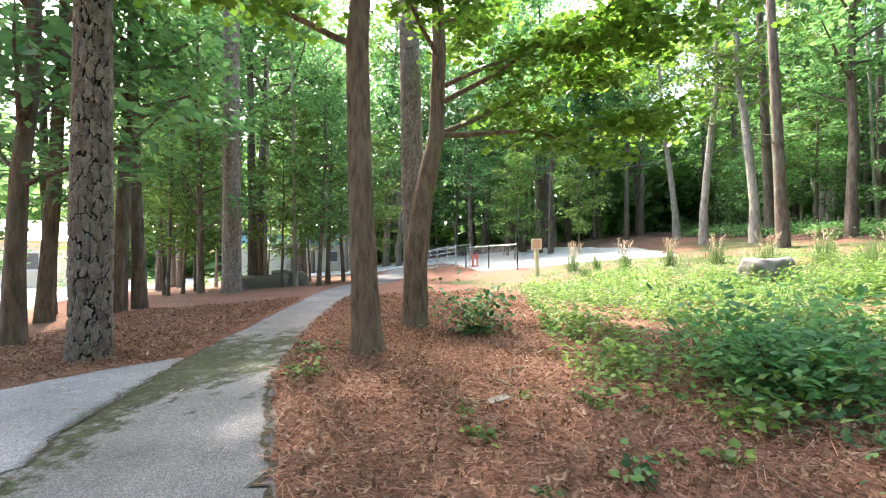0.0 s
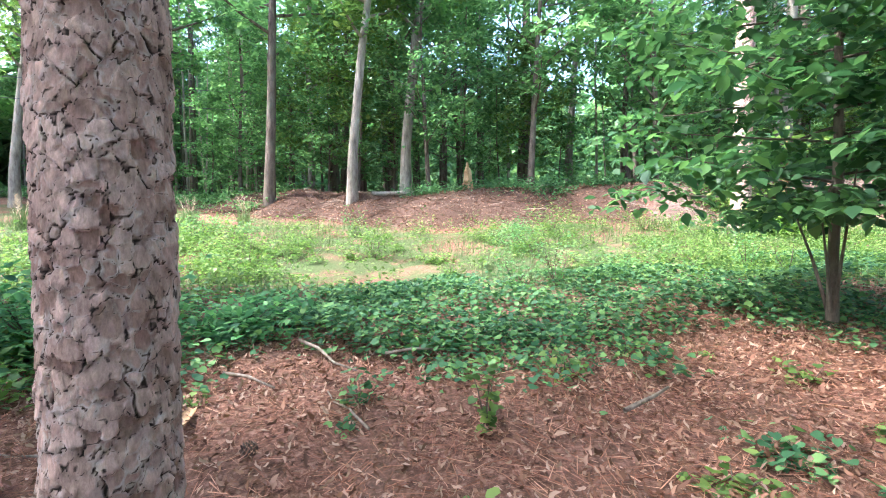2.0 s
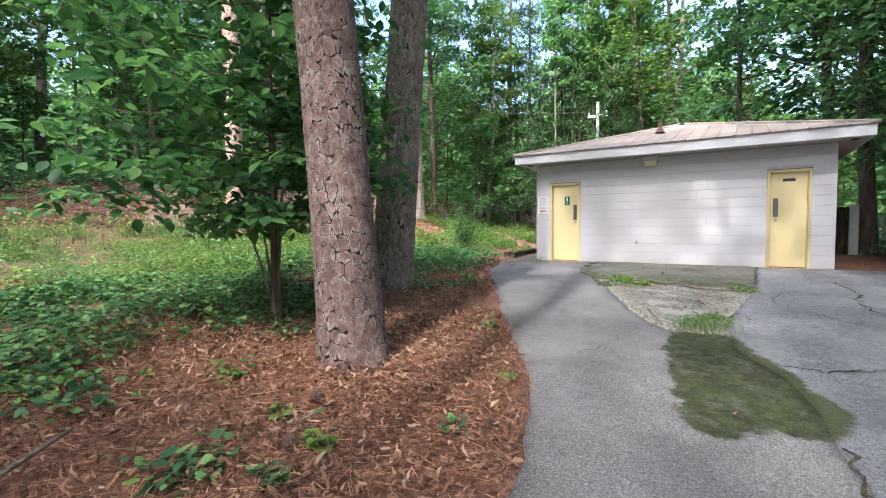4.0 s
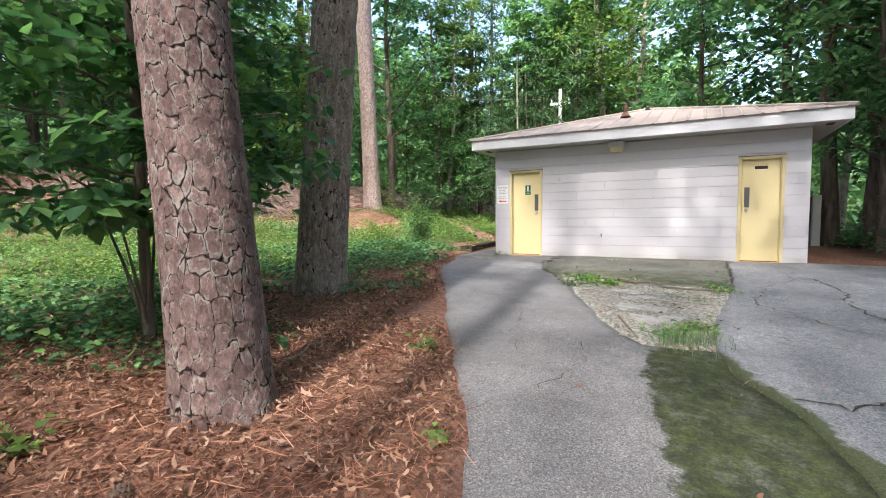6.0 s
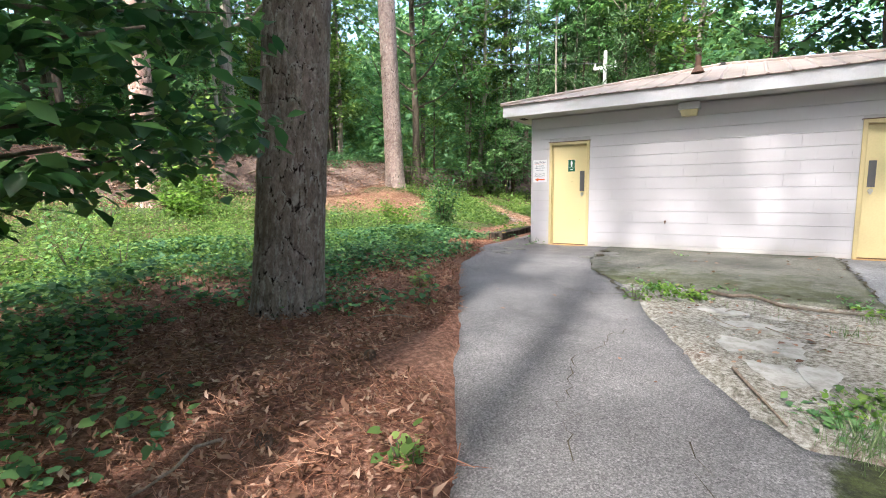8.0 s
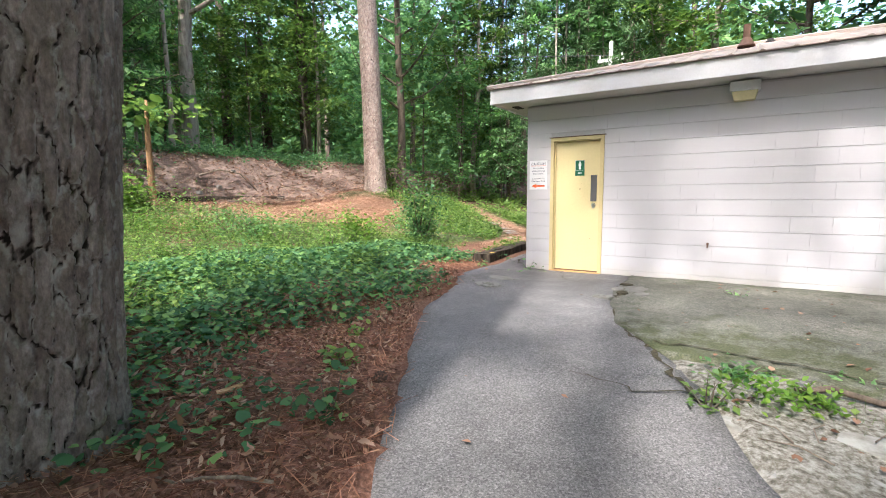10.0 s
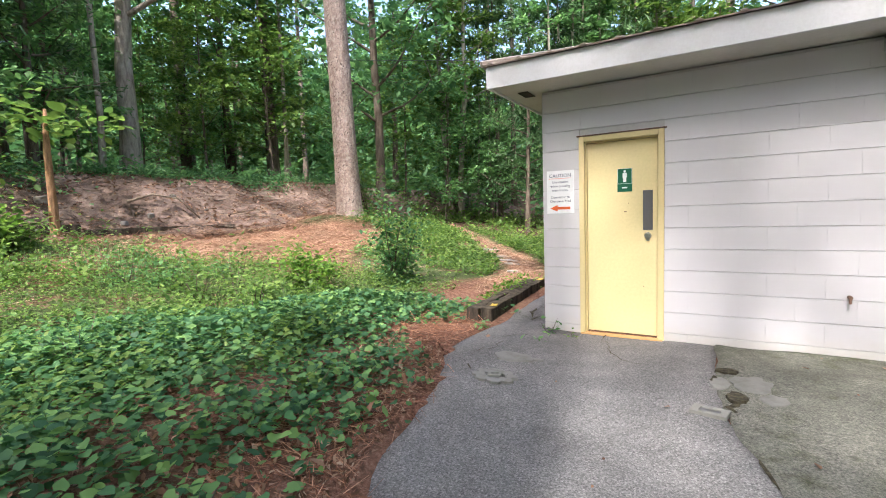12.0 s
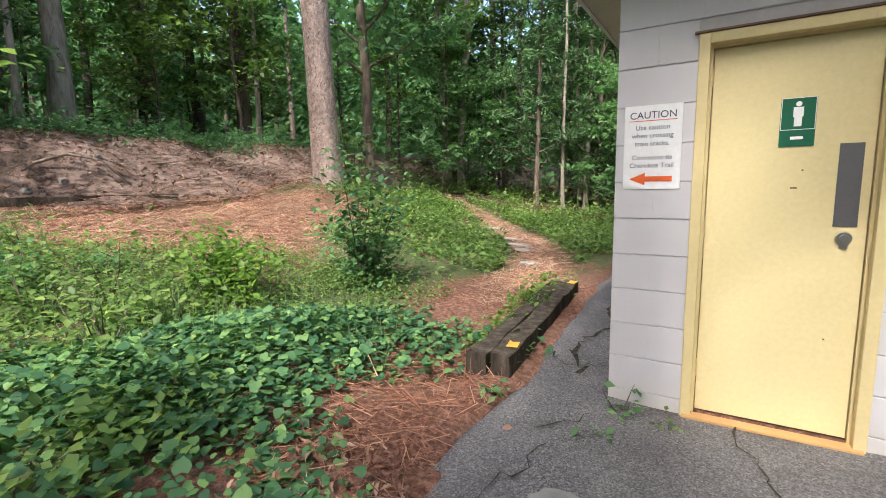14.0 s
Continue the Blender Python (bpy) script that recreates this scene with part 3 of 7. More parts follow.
build_ground()
lane = pavement("path", LANE, ASPHALT, 0.022, 0.09, lane_moss, "worn grey asphalt footpath with mossy patches", "path", 0.035, 2)
slab = pavement("pavement", SLAB, CONCRETE, 0.028, 0.11, slab_moss, "cracked old grey concrete slab beside the path", "pavement", 0.012, 6)
apron = pavement("apron_pavement", APRON, ROUGH_SLAB, 0.035, 0.09, apron_moss, "mossy broken concrete apron before the restroom wall", "pavement", 0.05, 9)
pavement("parking_lot", LOT, PALE_LOT, 0.012, 0.6, lambda x, y: 0 * x, "pale sunlit gravel and concrete parking lot", "parking lot", 0.2, 14)


def jag(points, seed, step=0.09, amp=0.04):
    """A broken line along the given corners."""
    r = np.random.default_rng(seed)
    out = []
    for (x0, y0), (x1, y1) in zip(points, points[1:]):
        n = max(2, int(math.hypot(x1 - x0, y1 - y0) / step))
        for k in range(n):
            f = k / n
            out.append((x0 + (x1 - x0) * f + r.normal(0, amp) * (0 < k), y0 + (y1 - y0) * f + r.normal(0, amp) * (0 < k)))
    return out + [points[-1]]


def crack(owner, points, seed, width, lift, amp=0.03):
    line = jag(points, seed, 0.07, amp)
    r = np.random.default_rng(seed + 50)
    v, f = [], []
    for k, (x, y) in enumerate(line):
        a, b = line[max(k - 1, 0)], line[min(k + 1, len(line) - 1)]
        dx, dy = b[0] - a[0], b[1] - a[1]
        l = math.hypot(dx, dy) + 1e-9
        w = width * r.uniform(0.15, 1.0)
        z = hz(x, y) + lift
        v += [(x - dy / l * w, y + dx / l * w, z), (x + dy / l * w, y - dx / l * w, z)]
        if k:
            f.append((2 * k - 2, 2 * k - 1, 2 * k + 1, 2 * k))
    part("crack", mesh_of("crack", v, f, DARK_SOIL), DARK_SOIL, owner, "dark soil-filled crack")


DARK_SOIL = bark("dark soil", (0.12, 0.105, 0.065), (0.07, 0.06, 0.04), (0.025, 0.021, 0.015), 3.0)
for line, seed, w in (([(-0.18, -6.0), (-0.55, -6.1), (-0.95, -6.4), (-1.9, -6.3)], 3, 0.014), ([(-0.46, -10.15), (-0.25, -9.0), (-0.9, -8.2), (-1.5, -8.0)], 4, 0.011), ([(-1.15, -11.0), (-1.32, -10.1), (-1.2, -9.4), (-1.45, -8.6)], 5, 0.022), ([(-0.46, -10.15), (-0.9, -10.9), (-0.8, -12.2)], 6, 0.008), ([(-0.2, -7.6), (-1.4, -7.3), (-2.6, -7.7)], 7, 0.007)):
    crack(slab, line, seed, w, 0.037)
for line, seed, w in (([(3.22, -12.3), (2.97, -10.95), (2.75, -10.5), (2.4, -9.8), (2.08, -9.2)], 12, 0.028), ([(4.2, -13.15), (4.05, -12.6), (3.75, -12.35)], 13, 0.008), ([(5.1, -13.4), (5.25, -14.0), (5.1, -14.5), (5.25, -15.2), (5.15, -16.0)], 14, 0.022), ([(5.0, -12.5), (5.12, -12.0), (4.95, -11.6)], 15, 0.008), ([(5.35, -13.7), (5.2, -13.5), (4.95, -13.65)], 16, 0.008), ([(4.9, -12.9), (5.1, -12.6)], 17, 0.008), ([(2.1, -9.3), (2.5, -9.2), (2.9, -9.25)], 18, 0.01), ([(-0.73, 6.8), (-1.0, 5.7), (-1.33, 4.5), (-1.36, 3.6), (-1.2, 2.0)], 19, 0.02), ([(-0.6, -2.5), (-0.46, -4.2), (-0.41, -4.5)], 22, 0.016), ([(1.3, -5.3), (1.15, -6.1), (1.3, -6.5)], 20, 0.006), ([(1.75, -6.0), (2.1, -7.2), (1.9, -8.1)], 21, 0.005)):
    crack(lane, line, seed, w, 0.033)
crack(lane, [(x - 0.04, y) for x, y in LANE_EAST[5:9]], 23, 0.04, 0.034, 0.02)
for line, seed, w in (([(-0.05, -10.1), (0.7, -10.0), (1.6, -10.15), (2.5, -10.2)], 31, 0.02), ([(-0.12, -13.0), (-0.1, -12.1), (-0.08, -10.3)], 32, 0.022)):
    crack(apron, line, seed, w, 0.046)


# ---- restroom building ----
FX0, FX1, FY, FB, FT = -1.42, 4.86, -13.2, 0.36, 3.03
DOORS = [(3.67, 4.47, 2.52), (-1.03, -0.28, 2.54)]
house = thing("restroom_building", "small white painted block restroom building with a pink-brown metal hip roof", "building")


def build_walls():
    bm = bmesh.new()
    x = FX0
    for x0, x1, top in sorted(DOORS):
        box(bm, (x, FY - 0.2, FB - 0.3), (x0, FY - 0.012, FT))
        box(bm, (x0, FY - 0.2, top), (x1, FY - 0.012, FT))
        x = x1
    box(bm, (x, FY - 0.2, FB - 0.3), (FX1, FY - 0.012, FT))
    front = part("front_wall", bm, MORTAR, house, "recessed painted mortar joints")
    part("side_wall", boxed((FX1 - 0.2, FY - 6.4, FB - 0.3), (FX1, FY - 0.2, FT)), WALL, house)
    part("side_wall", boxed((FX0, FY - 6.4, FB - 0.3), (FX0 + 0.2, FY - 0.2, FT)), WALL, house)
    part("back_wall", boxed((FX0 + 0.2, FY - 6.4, FB - 0.3), (FX1 - 0.2, FY - 6.2, FT)), WALL, house)
    part("inner_floor", boxed((FX0 + 0.2, FY - 6.2, FB - 0.2), (FX1 - 0.2, FY - 0.2, FB + 0.08)), CONCRETE, house)
    return front


def block_mesh(w, h):
    bm = bmesh.new()
    box(bm, (0, -0.03, 0), (w, 0.0, h))
    front = [e for e in bm.edges if all(abs(v.co.y) < 1e-6 for v in e.verts) and abs(e.verts[0].co.z - e.verts[1].co.z) < 1e-6]
    bmesh.ops.bevel(bm, geom=front, offset=0.003, segments=1, affect="EDGES")
    me = bpy.data.meshes.new("block")
    bm.to_mesh(me)
    bm.free()
    me.materials.append(WALL)
    return me


front_wall = build_walls()


def build_eaves():
    ex0, ex1, ey0, ey1 = -1.9, 5.27, -12.7, -20.1
    lo, hi = 3.03, 3.245
    part("fascia", boxed((ex0, ey0 - 0.03, lo), (ex1, ey0, hi)), TRIM_WHITE, house, "white weathered fascia board", 0.003)
    part("fascia", boxed((ex1 - 0.03, ey1, lo), (ex1, ey0 - 0.033, hi)), TRIM_WHITE, house, "", 0.003)
    part("fascia", boxed((ex0, ey1, lo), (ex0 + 0.03, ey0 - 0.033, hi)), TRIM_WHITE, house, "", 0.003)
    part("fascia", boxed((ex0 + 0.033, ey1, lo), (ex1 - 0.033, ey1 + 0.03, hi)), TRIM_WHITE, house, "", 0.003)
    part("soffit", boxed((ex0 + 0.032, ey1 + 0.032, lo + 0.012), (ex1 - 0.032, ey0 - 0.032, lo + 0.024)), SOFFIT, house, "white boarded soffit")
    for cx, cy in ((5.03, -13.2), (-1.66, -13.15)):
        part("soffit_vent", boxed((cx - 0.055, cy - 0.12, lo + 0.004), (cx + 0.055, cy + 0.12, lo + 0.011)), DARK_GAP, house, "small dark soffit vent")
    # four sheet-metal slopes with standing ribs
    apex = Vector((1.685, -16.4, 4.30))
    over = 0.035
    corners = [Vector((ex0 - over, ey0 + over, hi + 0.012)), Vector((ex1 + over, ey0 + over, hi + 0.012)), Vector((ex1 + over, ey1 - over, hi + 0.012)), Vector((ex0 - over, ey1 - over, hi + 0.012))]
    for k in range(4):
        a, b = corners[k], corners[(k + 1) % 4]
        bm = bmesh.new()
        n = (b - a).cross(apex - a).normalized()
        if n.z < 0:
            n = -n
        top = [bm.verts.new(p) for p in (a, b, apex)]
        low = [bm.verts.new(p - n * 0.012) for p in (a, b, apex)]
        bm.faces.new(top)
        bm.faces.new(low[::-1])
        for i in range(3):
            bm.faces.new((top[i], low[i], low[(i + 1) % 3], top[(i + 1) % 3]))
        bmesh.ops.recalc_face_normals(bm, faces=bm.faces[:])
        slope = part("roof", bm, ROOF, house, "faded pink-brown ribbed metal roof sheet")
        length = (b - a).length
        foot = (apex - a).dot((b - a) / length)
        u = 0.12
        while u < length - 0.05:
            f = u / foot if u < foot else (length - u) / (length - foot)
            s = a + (b - a) * (u / length)
            up = apex - (a + (b - a) * (foot / length))
            e = s + up * max(f - 0.012, 0.01)
            side = (b - a) / length
            rb = bmesh.new()
            ring = []
            for p in (s - up * 0.006, e):
                ring.append([rb.verts.new(p + side * w + n * h) for w, h in ((-0.035, 0.0005), (-0.012, 0.016), (0.012, 0.016), (0.035, 0.0005))])
            for i in range(3):
                rb.faces.new((ring[0][i], ring[0][i + 1], ring[1][i + 1], ring[1][i]))
            rb.faces.new(ring[0][::-1])
            rb.faces.new(ring[1])
            bmesh.ops.recalc_face_normals(rb, faces=rb.faces[:])
            part("rib", rb, ROOF, slope)
            u += 0.305
    for c in corners:
        hip = bmesh.new()
        cyl(hip, c + Vector((0, 0, 0.016)), apex + Vector((0, 0, 0.016)), 0.035, 0.035, 6)
        part("hip_cap", hip, ROOF, house)
    cap = bmesh.new()
    cyl(cap, apex - Vector((0, 0, 0.03)), apex + Vector((0, 0, 0.05)), 0.16, 0.06, 8)
    part("roof_cap", cap, DARK_GAP, house, "dark ridge cap")


build_eaves()
pipe = thing("roof_vent_pipe", "short rusty vent pipe through the roof", "pipe")
bm = bmesh.new()
cyl(bm, (2.02, -14.6, 3.8), (2.02, -14.6, 4.13), 0.05, 0.05, 14)
part("pipe", bm, RUST, pipe)
bm = bmesh.new()
cyl(bm, (2.02, -14.6, 3.82), (2.02, -14.6, 3.94), 0.12, 0.055, 14)
part("flashing", bm, RUST, pipe)


def door(name, x0, x1, top, label, plate_left):
    """A painted steel door in a yellow frame, its leaf set back in the wall."""
    d = thing(name, label, "door", "", "structure")
    foot = 0.455
    f = 0.052
    part("door_frame", boxed((x0, FY - 0.16, foot), (x0 + f, FY + 0.022, top)), YELLOW_FRAME, d, "yellow painted steel frame", 0.004)
    part("door_frame", boxed((x1 - f, FY - 0.16, foot), (x1, FY + 0.022, top)), YELLOW_FRAME, d, "", 0.004)
    part("door_frame", boxed((x0 + f, FY - 0.16, top - f), (x1 - f, FY + 0.022, top)), YELLOW_FRAME, d, "", 0.004)
    for lo, hi in (((x0 + f, FY - 0.11, foot), (x0 + f + 0.014, FY - 0.03, top - f)), ((x1 - f - 0.014, FY - 0.11, foot), (x1 - f, FY - 0.03, top - f)), ((x0 + f + 0.014, FY - 0.11, top - f - 0.014), (x1 - f - 0.014, FY - 0.03, top - f))):
        part("door_stop", boxed(lo, hi), YELLOW_FRAME, d)
    part("drip_cap", boxed((x0 - 0.02, FY - 0.01, top + 0.002), (x1 + 0.02, FY + 0.03, top + 0.012)), RUST, d, "thin rusty drip edge")
    part("threshold", boxed((x0 + 0.01, FY - 0.16, foot - 0.06), (x1 - 0.01, FY + 0.045, foot + 0.04)), THRESHOLD, d, "worn orange threshold", 0.004)
    leaf = part("door_leaf", boxed((x0 + f + 0.018, FY - 0.095, foot + 0.055), (x1 - f - 0.018, FY - 0.05, top - f - 0.018)), YELLOW, d, "flat pale yellow painted door leaf", 0.003)
    px = (x1 - f - 0.10) if plate_left else (x0 + f + 0.10)
    part("push_plate", boxed((px - 0.045, FY - 0.05, 1.56), (px + 0.045, FY - 0.046, 1.95)), STEEL, d, "dark steel push plate", 0.001)
    bm = bmesh.new()
    cyl(bm, (px, FY - 0.05, 1.505), (px, FY - 0.035, 1.505), 0.033, 0.03, 20)
    cyl(bm, (px, FY - 0.035, 1.505), (px, FY - 0.022, 1.505), 0.02, 0.018, 16)
    box(bm, (px - 0.016, FY - 0.05, 1.455), (px + 0.016, FY - 0.044, 1.49))
    part("lock", bm, CHROME, d, "round chrome lock")
    bm = bmesh.new()
    for k in range(3):
        z = foot + 0.25 + k * 0.78
        hx = (x0 + f + 0.012) if plate_left else (x1 - f - 0.012)
        cyl(bm, (hx, FY - 0.045, z), (hx, FY - 0.045, z + 0.1), 0.008, 0.008, 8)
    part("hinge", bm, YELLOW_FRAME, d)
    return d, leaf


door_a, leaf_a = door("door_1", *DOORS[0], "closed pale yellow steel restroom door with green sign", False)
door_b, leaf_b = door("door_2", *DOORS[1], "closed pale yellow steel restroom door with dark plate", True)
part("name_plate", boxed((-0.76, FY - 0.05, 2.295), (-0.55, FY - 0.044, 2.355)), DARK_GAP, door_b, "small dark name plate", 0.001)
bm = bmesh.new()
for x, z, w in ((4.03, 1.745, 0.014), (4.0, 1.83, 0.004), (3.86, 1.0, 0.004)):
    box(bm, (x - w, FY - 0.0502, z - 0.004), (x + w, FY - 0.0488, z + 0.004))
part("chip", bm, RUST, door_a, "small chipped rusty spots")


def letters(text, size, x, z, y, mat, parent, name="lettering"):
    """Raised flat lettering that reads from the path side."""
    cu = bpy.data.curves.new("text", "FONT")
    cu.body, cu.size, cu.align_x, cu.extrude = text, size, "CENTER", 0.0006
    ob = new("text", cu)
    bpy.context.view_layer.update()
    me = bpy.data.meshes.new_from_object(ob.evaluated_get(bpy.context.evaluated_depsgraph_get()))
    bpy.data.objects.remove(ob)
    me.transform(Matrix(((-1, 0, 0, x), (0, 0, 1, y), (0, 1, 0, z), (0, 0, 0, 1))))
    me.materials.clear()
    me.materials.append(mat)
    return part(name, me, mat, parent)


notice = thing("caution_sign", "white caution notice with red arrow screwed to the block wall", "sign")
sx, sz = 4.672, 1.972
part("panel", boxed((sx - 0.145, FY + 0.001, sz - 0.225), (sx + 0.145, FY + 0.006, sz + 0.225)), SIGN_WHITE, notice, "", 0.002)
rows = (("CAUTION", 0.052, 0.155), ("Use caution", 0.036, 0.095), ("when crossing", 0.036, 0.052), ("train tracks.", 0.036, 0.009), ("Connector to", 0.036, -0.065), ("Cherokee Trail", 0.036, -0.108))
for text, size, dz in rows:
    letters(text, size, sx, sz + dz, FY + 0.0075, INK, notice)
part("rule", boxed((sx - 0.12, FY + 0.0062, sz + 0.141), (sx + 0.12, FY + 0.0076, sz + 0.145)), RED_INK, notice)
bm = bmesh.new()
pts = [(-0.105, 0.014), (0.03, 0.014), (0.03, 0.034), (0.11, 0), (0.03, -0.034), (0.03, -0.014), (-0.105, -0.014)]
front = [bm.verts.new((sx + a, FY + 0.0085, sz - 0.17 + b)) for a, b in pts]
back = [bm.verts.new((sx + a, FY + 0.006, sz - 0.17 + b)) for a, b in pts]
bm.faces.new(front)
bm.faces.new(back[::-1])
for i in range(len(pts)):
    bm.faces.new((front[i], back[i], back[(i + 1) % len(pts)], front[(i + 1) % len(pts)]))
bmesh.ops.recalc_face_normals(bm, faces=bm.faces[:])
part("arrow", bm, RED_INK, notice, "red-orange arrow")

wc = part("door_sign", boxed((3.965, FY - 0.05, 1.945), (4.105, FY - 0.045, 2.175)), SIGN_GREEN, door_a, "green plastic restroom sign", 0.002)
bm = bmesh.new()
cx, cz = 4.035, 2.09
for lo, hi in (((-0.068, 0.082), (0.068, 0.0845)), ((-0.068, -0.0665), (0.068, -0.064)), ((-0.068, -0.064), (-0.0655, 0.082)), ((0.0655, -0.064), (0.068, 0.082))):
    box(bm, (cx + lo[0], FY - 0.0452, cz + lo[1]), (cx + hi[0], FY - 0.0435, cz + hi[1]))
part("border", bm, SIGN_WHITE, wc)
bm = bmesh.new()
cyl(bm, (cx, FY - 0.0455, cz + 0.055), (cx, FY - 0.043, cz + 0.055), 0.012, 0.012, 16)
box(bm, (cx - 0.02, FY - 0.0455, cz - 0.005), (cx + 0.02, FY - 0.043, cz + 0.04))
box(bm, (cx - 0.015, FY - 0.0455, cz - 0.05), (cx + 0.015, FY - 0.043, cz - 0.005))
part("pictogram", bm, SIGN_WHITE, wc, "plain white pictogram")
part("caption", boxed((cx - 0.025, FY - 0.0455, cz - 0.112), (cx + 0.025, FY - 0.043, cz - 0.098)), SIGN_WHITE, wc)

lamp = thing("wall_lamp", "boxy white wall lamp with yellowed lens under the eave", "lamp")
bm = bmesh.new()
box(bm, (1.83, FY, 2.90), (2.15, FY + 0.22, 3.015))
part("housing", bm, TRIM_WHITE, lamp, "", 0.012)
bm = bmesh.new()
vs = box(bm, (1.855, FY + 0.01, 2.80), (2.125, FY + 0.20, 2.898))
for v in vs:
    if v.co.z < 2.85:
        v.co.x = 1.99 + (v.co.x - 1.99) * 0.82
        v.co.y = FY + 0.01 + (v.co.y - FY - 0.01) * 0.7
part("lens", bm, LENS, lamp, "yellowed ribbed lens", 0.006)
part("bracket", boxed((1.93, FY - 0.002, 2.82), (2.05, FY + 0.012, 2.99)), STEEL, lamp)

stub = thing("wall_pipe_stub", "small rusty pipe stub sticking out of the wall", "pipe")
bm = bmesh.new()
cyl(bm, (2.3, FY - 0.02, 1.0), (2.3, FY + 0.05, 1.0), 0.016, 0.016, 10)
cyl(bm, (2.3, FY + 0.04, 1.01), (2.3, FY + 0.045, 0.95), 0.012, 0.009, 10)
part("pipe", bm, RUST, stub)

# blocks of the front wall, joints recessed
H, W = 0.2035, 0.406
shapes = {}
course = 0
while FB + (course + 0.5) * H < FT:
    z0, z1 = FB + course * H, min(FB + (course + 1) * H, FT)
    spans, x = [], FX0
    for x0, x1, top in sorted(DOORS):
        if z0 < top - 0.03:
            spans.append((x, x0))
            x = x1
    spans.append((x, FX1))
    for a, b in spans:
        first = W if course % 2 else W / 2
        start = b
        while start > a + 0.02:
            size = min(first if start == b else W, start - a)
            if start - size - a < 0.06:
                size = start - a
            key = (round(size, 3), round(z1 - z0, 3))
            if key not in shapes:
                shapes[key] = block_mesh(key[0] - 0.0006, key[1] - 0.004)
            ob = part("block", shapes[key], WALL, front_wall)
            ob.location = (start - size + 0.0003, FY, z0 + 0.002)
            start -= size
    course += 1


# ---- plants ----
LEAF_PLAIN = (np.array([(0, 0, 0), (0.30, 0.45, 0.07), (0, 1, -0.05), (-0.30, 0.45, 0.07)]), np.array([(0, 1, 2), (0, 2, 3)]))
LEAF_BROAD = (np.array([(0, 0, 0), (0.22, 0.22, 0.04), (0.30, 0.55, 0.05), (0, 1, -0.10), (-0.30, 0.55, 0.05), (-0.22, 0.22, 0.04)]), np.array([(0, 1, 2), (0, 2, 3), (0, 3, 4), (0, 4, 5)]))
LEAF_LOBED = (np.array([(0, 0.05, 0), (0.36, -0.08, 0.03), (0.56, 0.30, 0.05), (0.42, 0.62, 0.03), (0, 1, -0.08), (-0.42, 0.62, 0.03), (-0.56, 0.30, 0.05), (-0.36, -0.08, 0.03)]), np.array([(0, 1, 2), (0, 2, 3), (0, 3, 4), (0, 4, 5), (0, 5, 6), (0, 6, 7)]))
LEAF_SCRAP = (np.array([(0, 0, 0), (0.16, 0.3, 0.10), (0.10, 0.62, 0.02), (0.20, 1.05, 0.12), (-0.12, 0.8, -0.04), (-0.22, 0.35, 0.12)]), np.array([(0, 1, 2), (0, 2, 4), (2, 3, 4), (0, 4, 5)]))
BLADE = (np.array([(-0.018, 0, 0), (0.018, 0, 0), (0.010, 0.6, 0.04), (-0.010, 0.6, 0.04), (0, 1, 0.16)]), np.array([(0, 1, 2), (0, 2, 3), (3, 2, 4)]))
NEEDLE = (np.array([(-0.017, 0, 0), (0.017, 0, 0), (0.009, 1, 0.06), (-0.009, 1, 0.06)]), np.array([(0, 1, 2), (0, 2, 3)]))
CLUMP = (np.array([(-0.11, 0, 0), (0.11, 0, 0), (0.05, 1, 0.05), (-0.05, 1, -0.05)]), np.array([(0, 1, 2), (0, 2, 3)]))


def scatter(name, pos, size, pitch, template, mat, r, roll=0.35, yaw=None):
    """Many small leaves in one mesh. pitch: each one's rise above the level, in radians."""
    pos = np.asarray(pos, dtype=float)
    n = len(pos)
    T, F = template
    yaw = r.uniform(0, 2 * np.pi, n) if yaw is None else yaw
    roll = r.normal(0, roll, n)
    cy, sy, cp, sp, cr, sr = np.cos(yaw), np.sin(yaw), np.cos(pitch), np.sin(pitch), np.cos(roll), np.sin(roll)
    P = T[None, :, :] * np.asarray(size).reshape(-1, 1, 1)
    x, y, z = P[..., 0], P[..., 1], P[..., 2]
    x, z = x * cr[:, None] + z * sr[:, None], -x * sr[:, None] + z * cr[:, None]
    y, z = y * cp[:, None] - z * sp[:, None], y * sp[:, None] + z * cp[:, None]
    x, y = x * cy[:, None] - y * sy[:, None], x * sy[:, None] + y * cy[:, None]
    V = np.stack([x, y, z], 2) + pos[:, None, :]
    faces = (F[None] + (np.arange(n) * len(T))[:, None, None]).reshape(-1, 3)
    return mesh_of(name, V.reshape(-1, 3), faces, mat)


def tube(points, radii, seg=8):
    """Verts and quads of a limb along a line."""
    points = [Vector(p) for p in points]
    V, F = [], []
    for k, p in enumerate(points):
        d = (points[min(k + 1, len(points) - 1)] - points[max(k - 1, 0)]).normalized()
        u = d.cross(Vector((0.31, 0.95, 0.05))).normalized()
        w = d.cross(u)
        for i in range(seg):
            a = 2 * math.pi * i / seg
            V.append(p + (u * math.cos(a) + w * math.sin(a)) * radii[k])
        if k:
            for i in range(seg):
                j = (i + 1) % seg
                F.append(((k - 1) * seg + i, (k - 1) * seg + j, k * seg + j, k * seg + i))
    F.append(tuple(range((len(points) - 1) * seg, len(points) * seg)))
    return V, F


def join(tubes):
    V, F = [], []
    for v, f in tubes:
        o = len(V)
        V += v
        F += [tuple(i + o for i in q) for q in f]
    return V, F


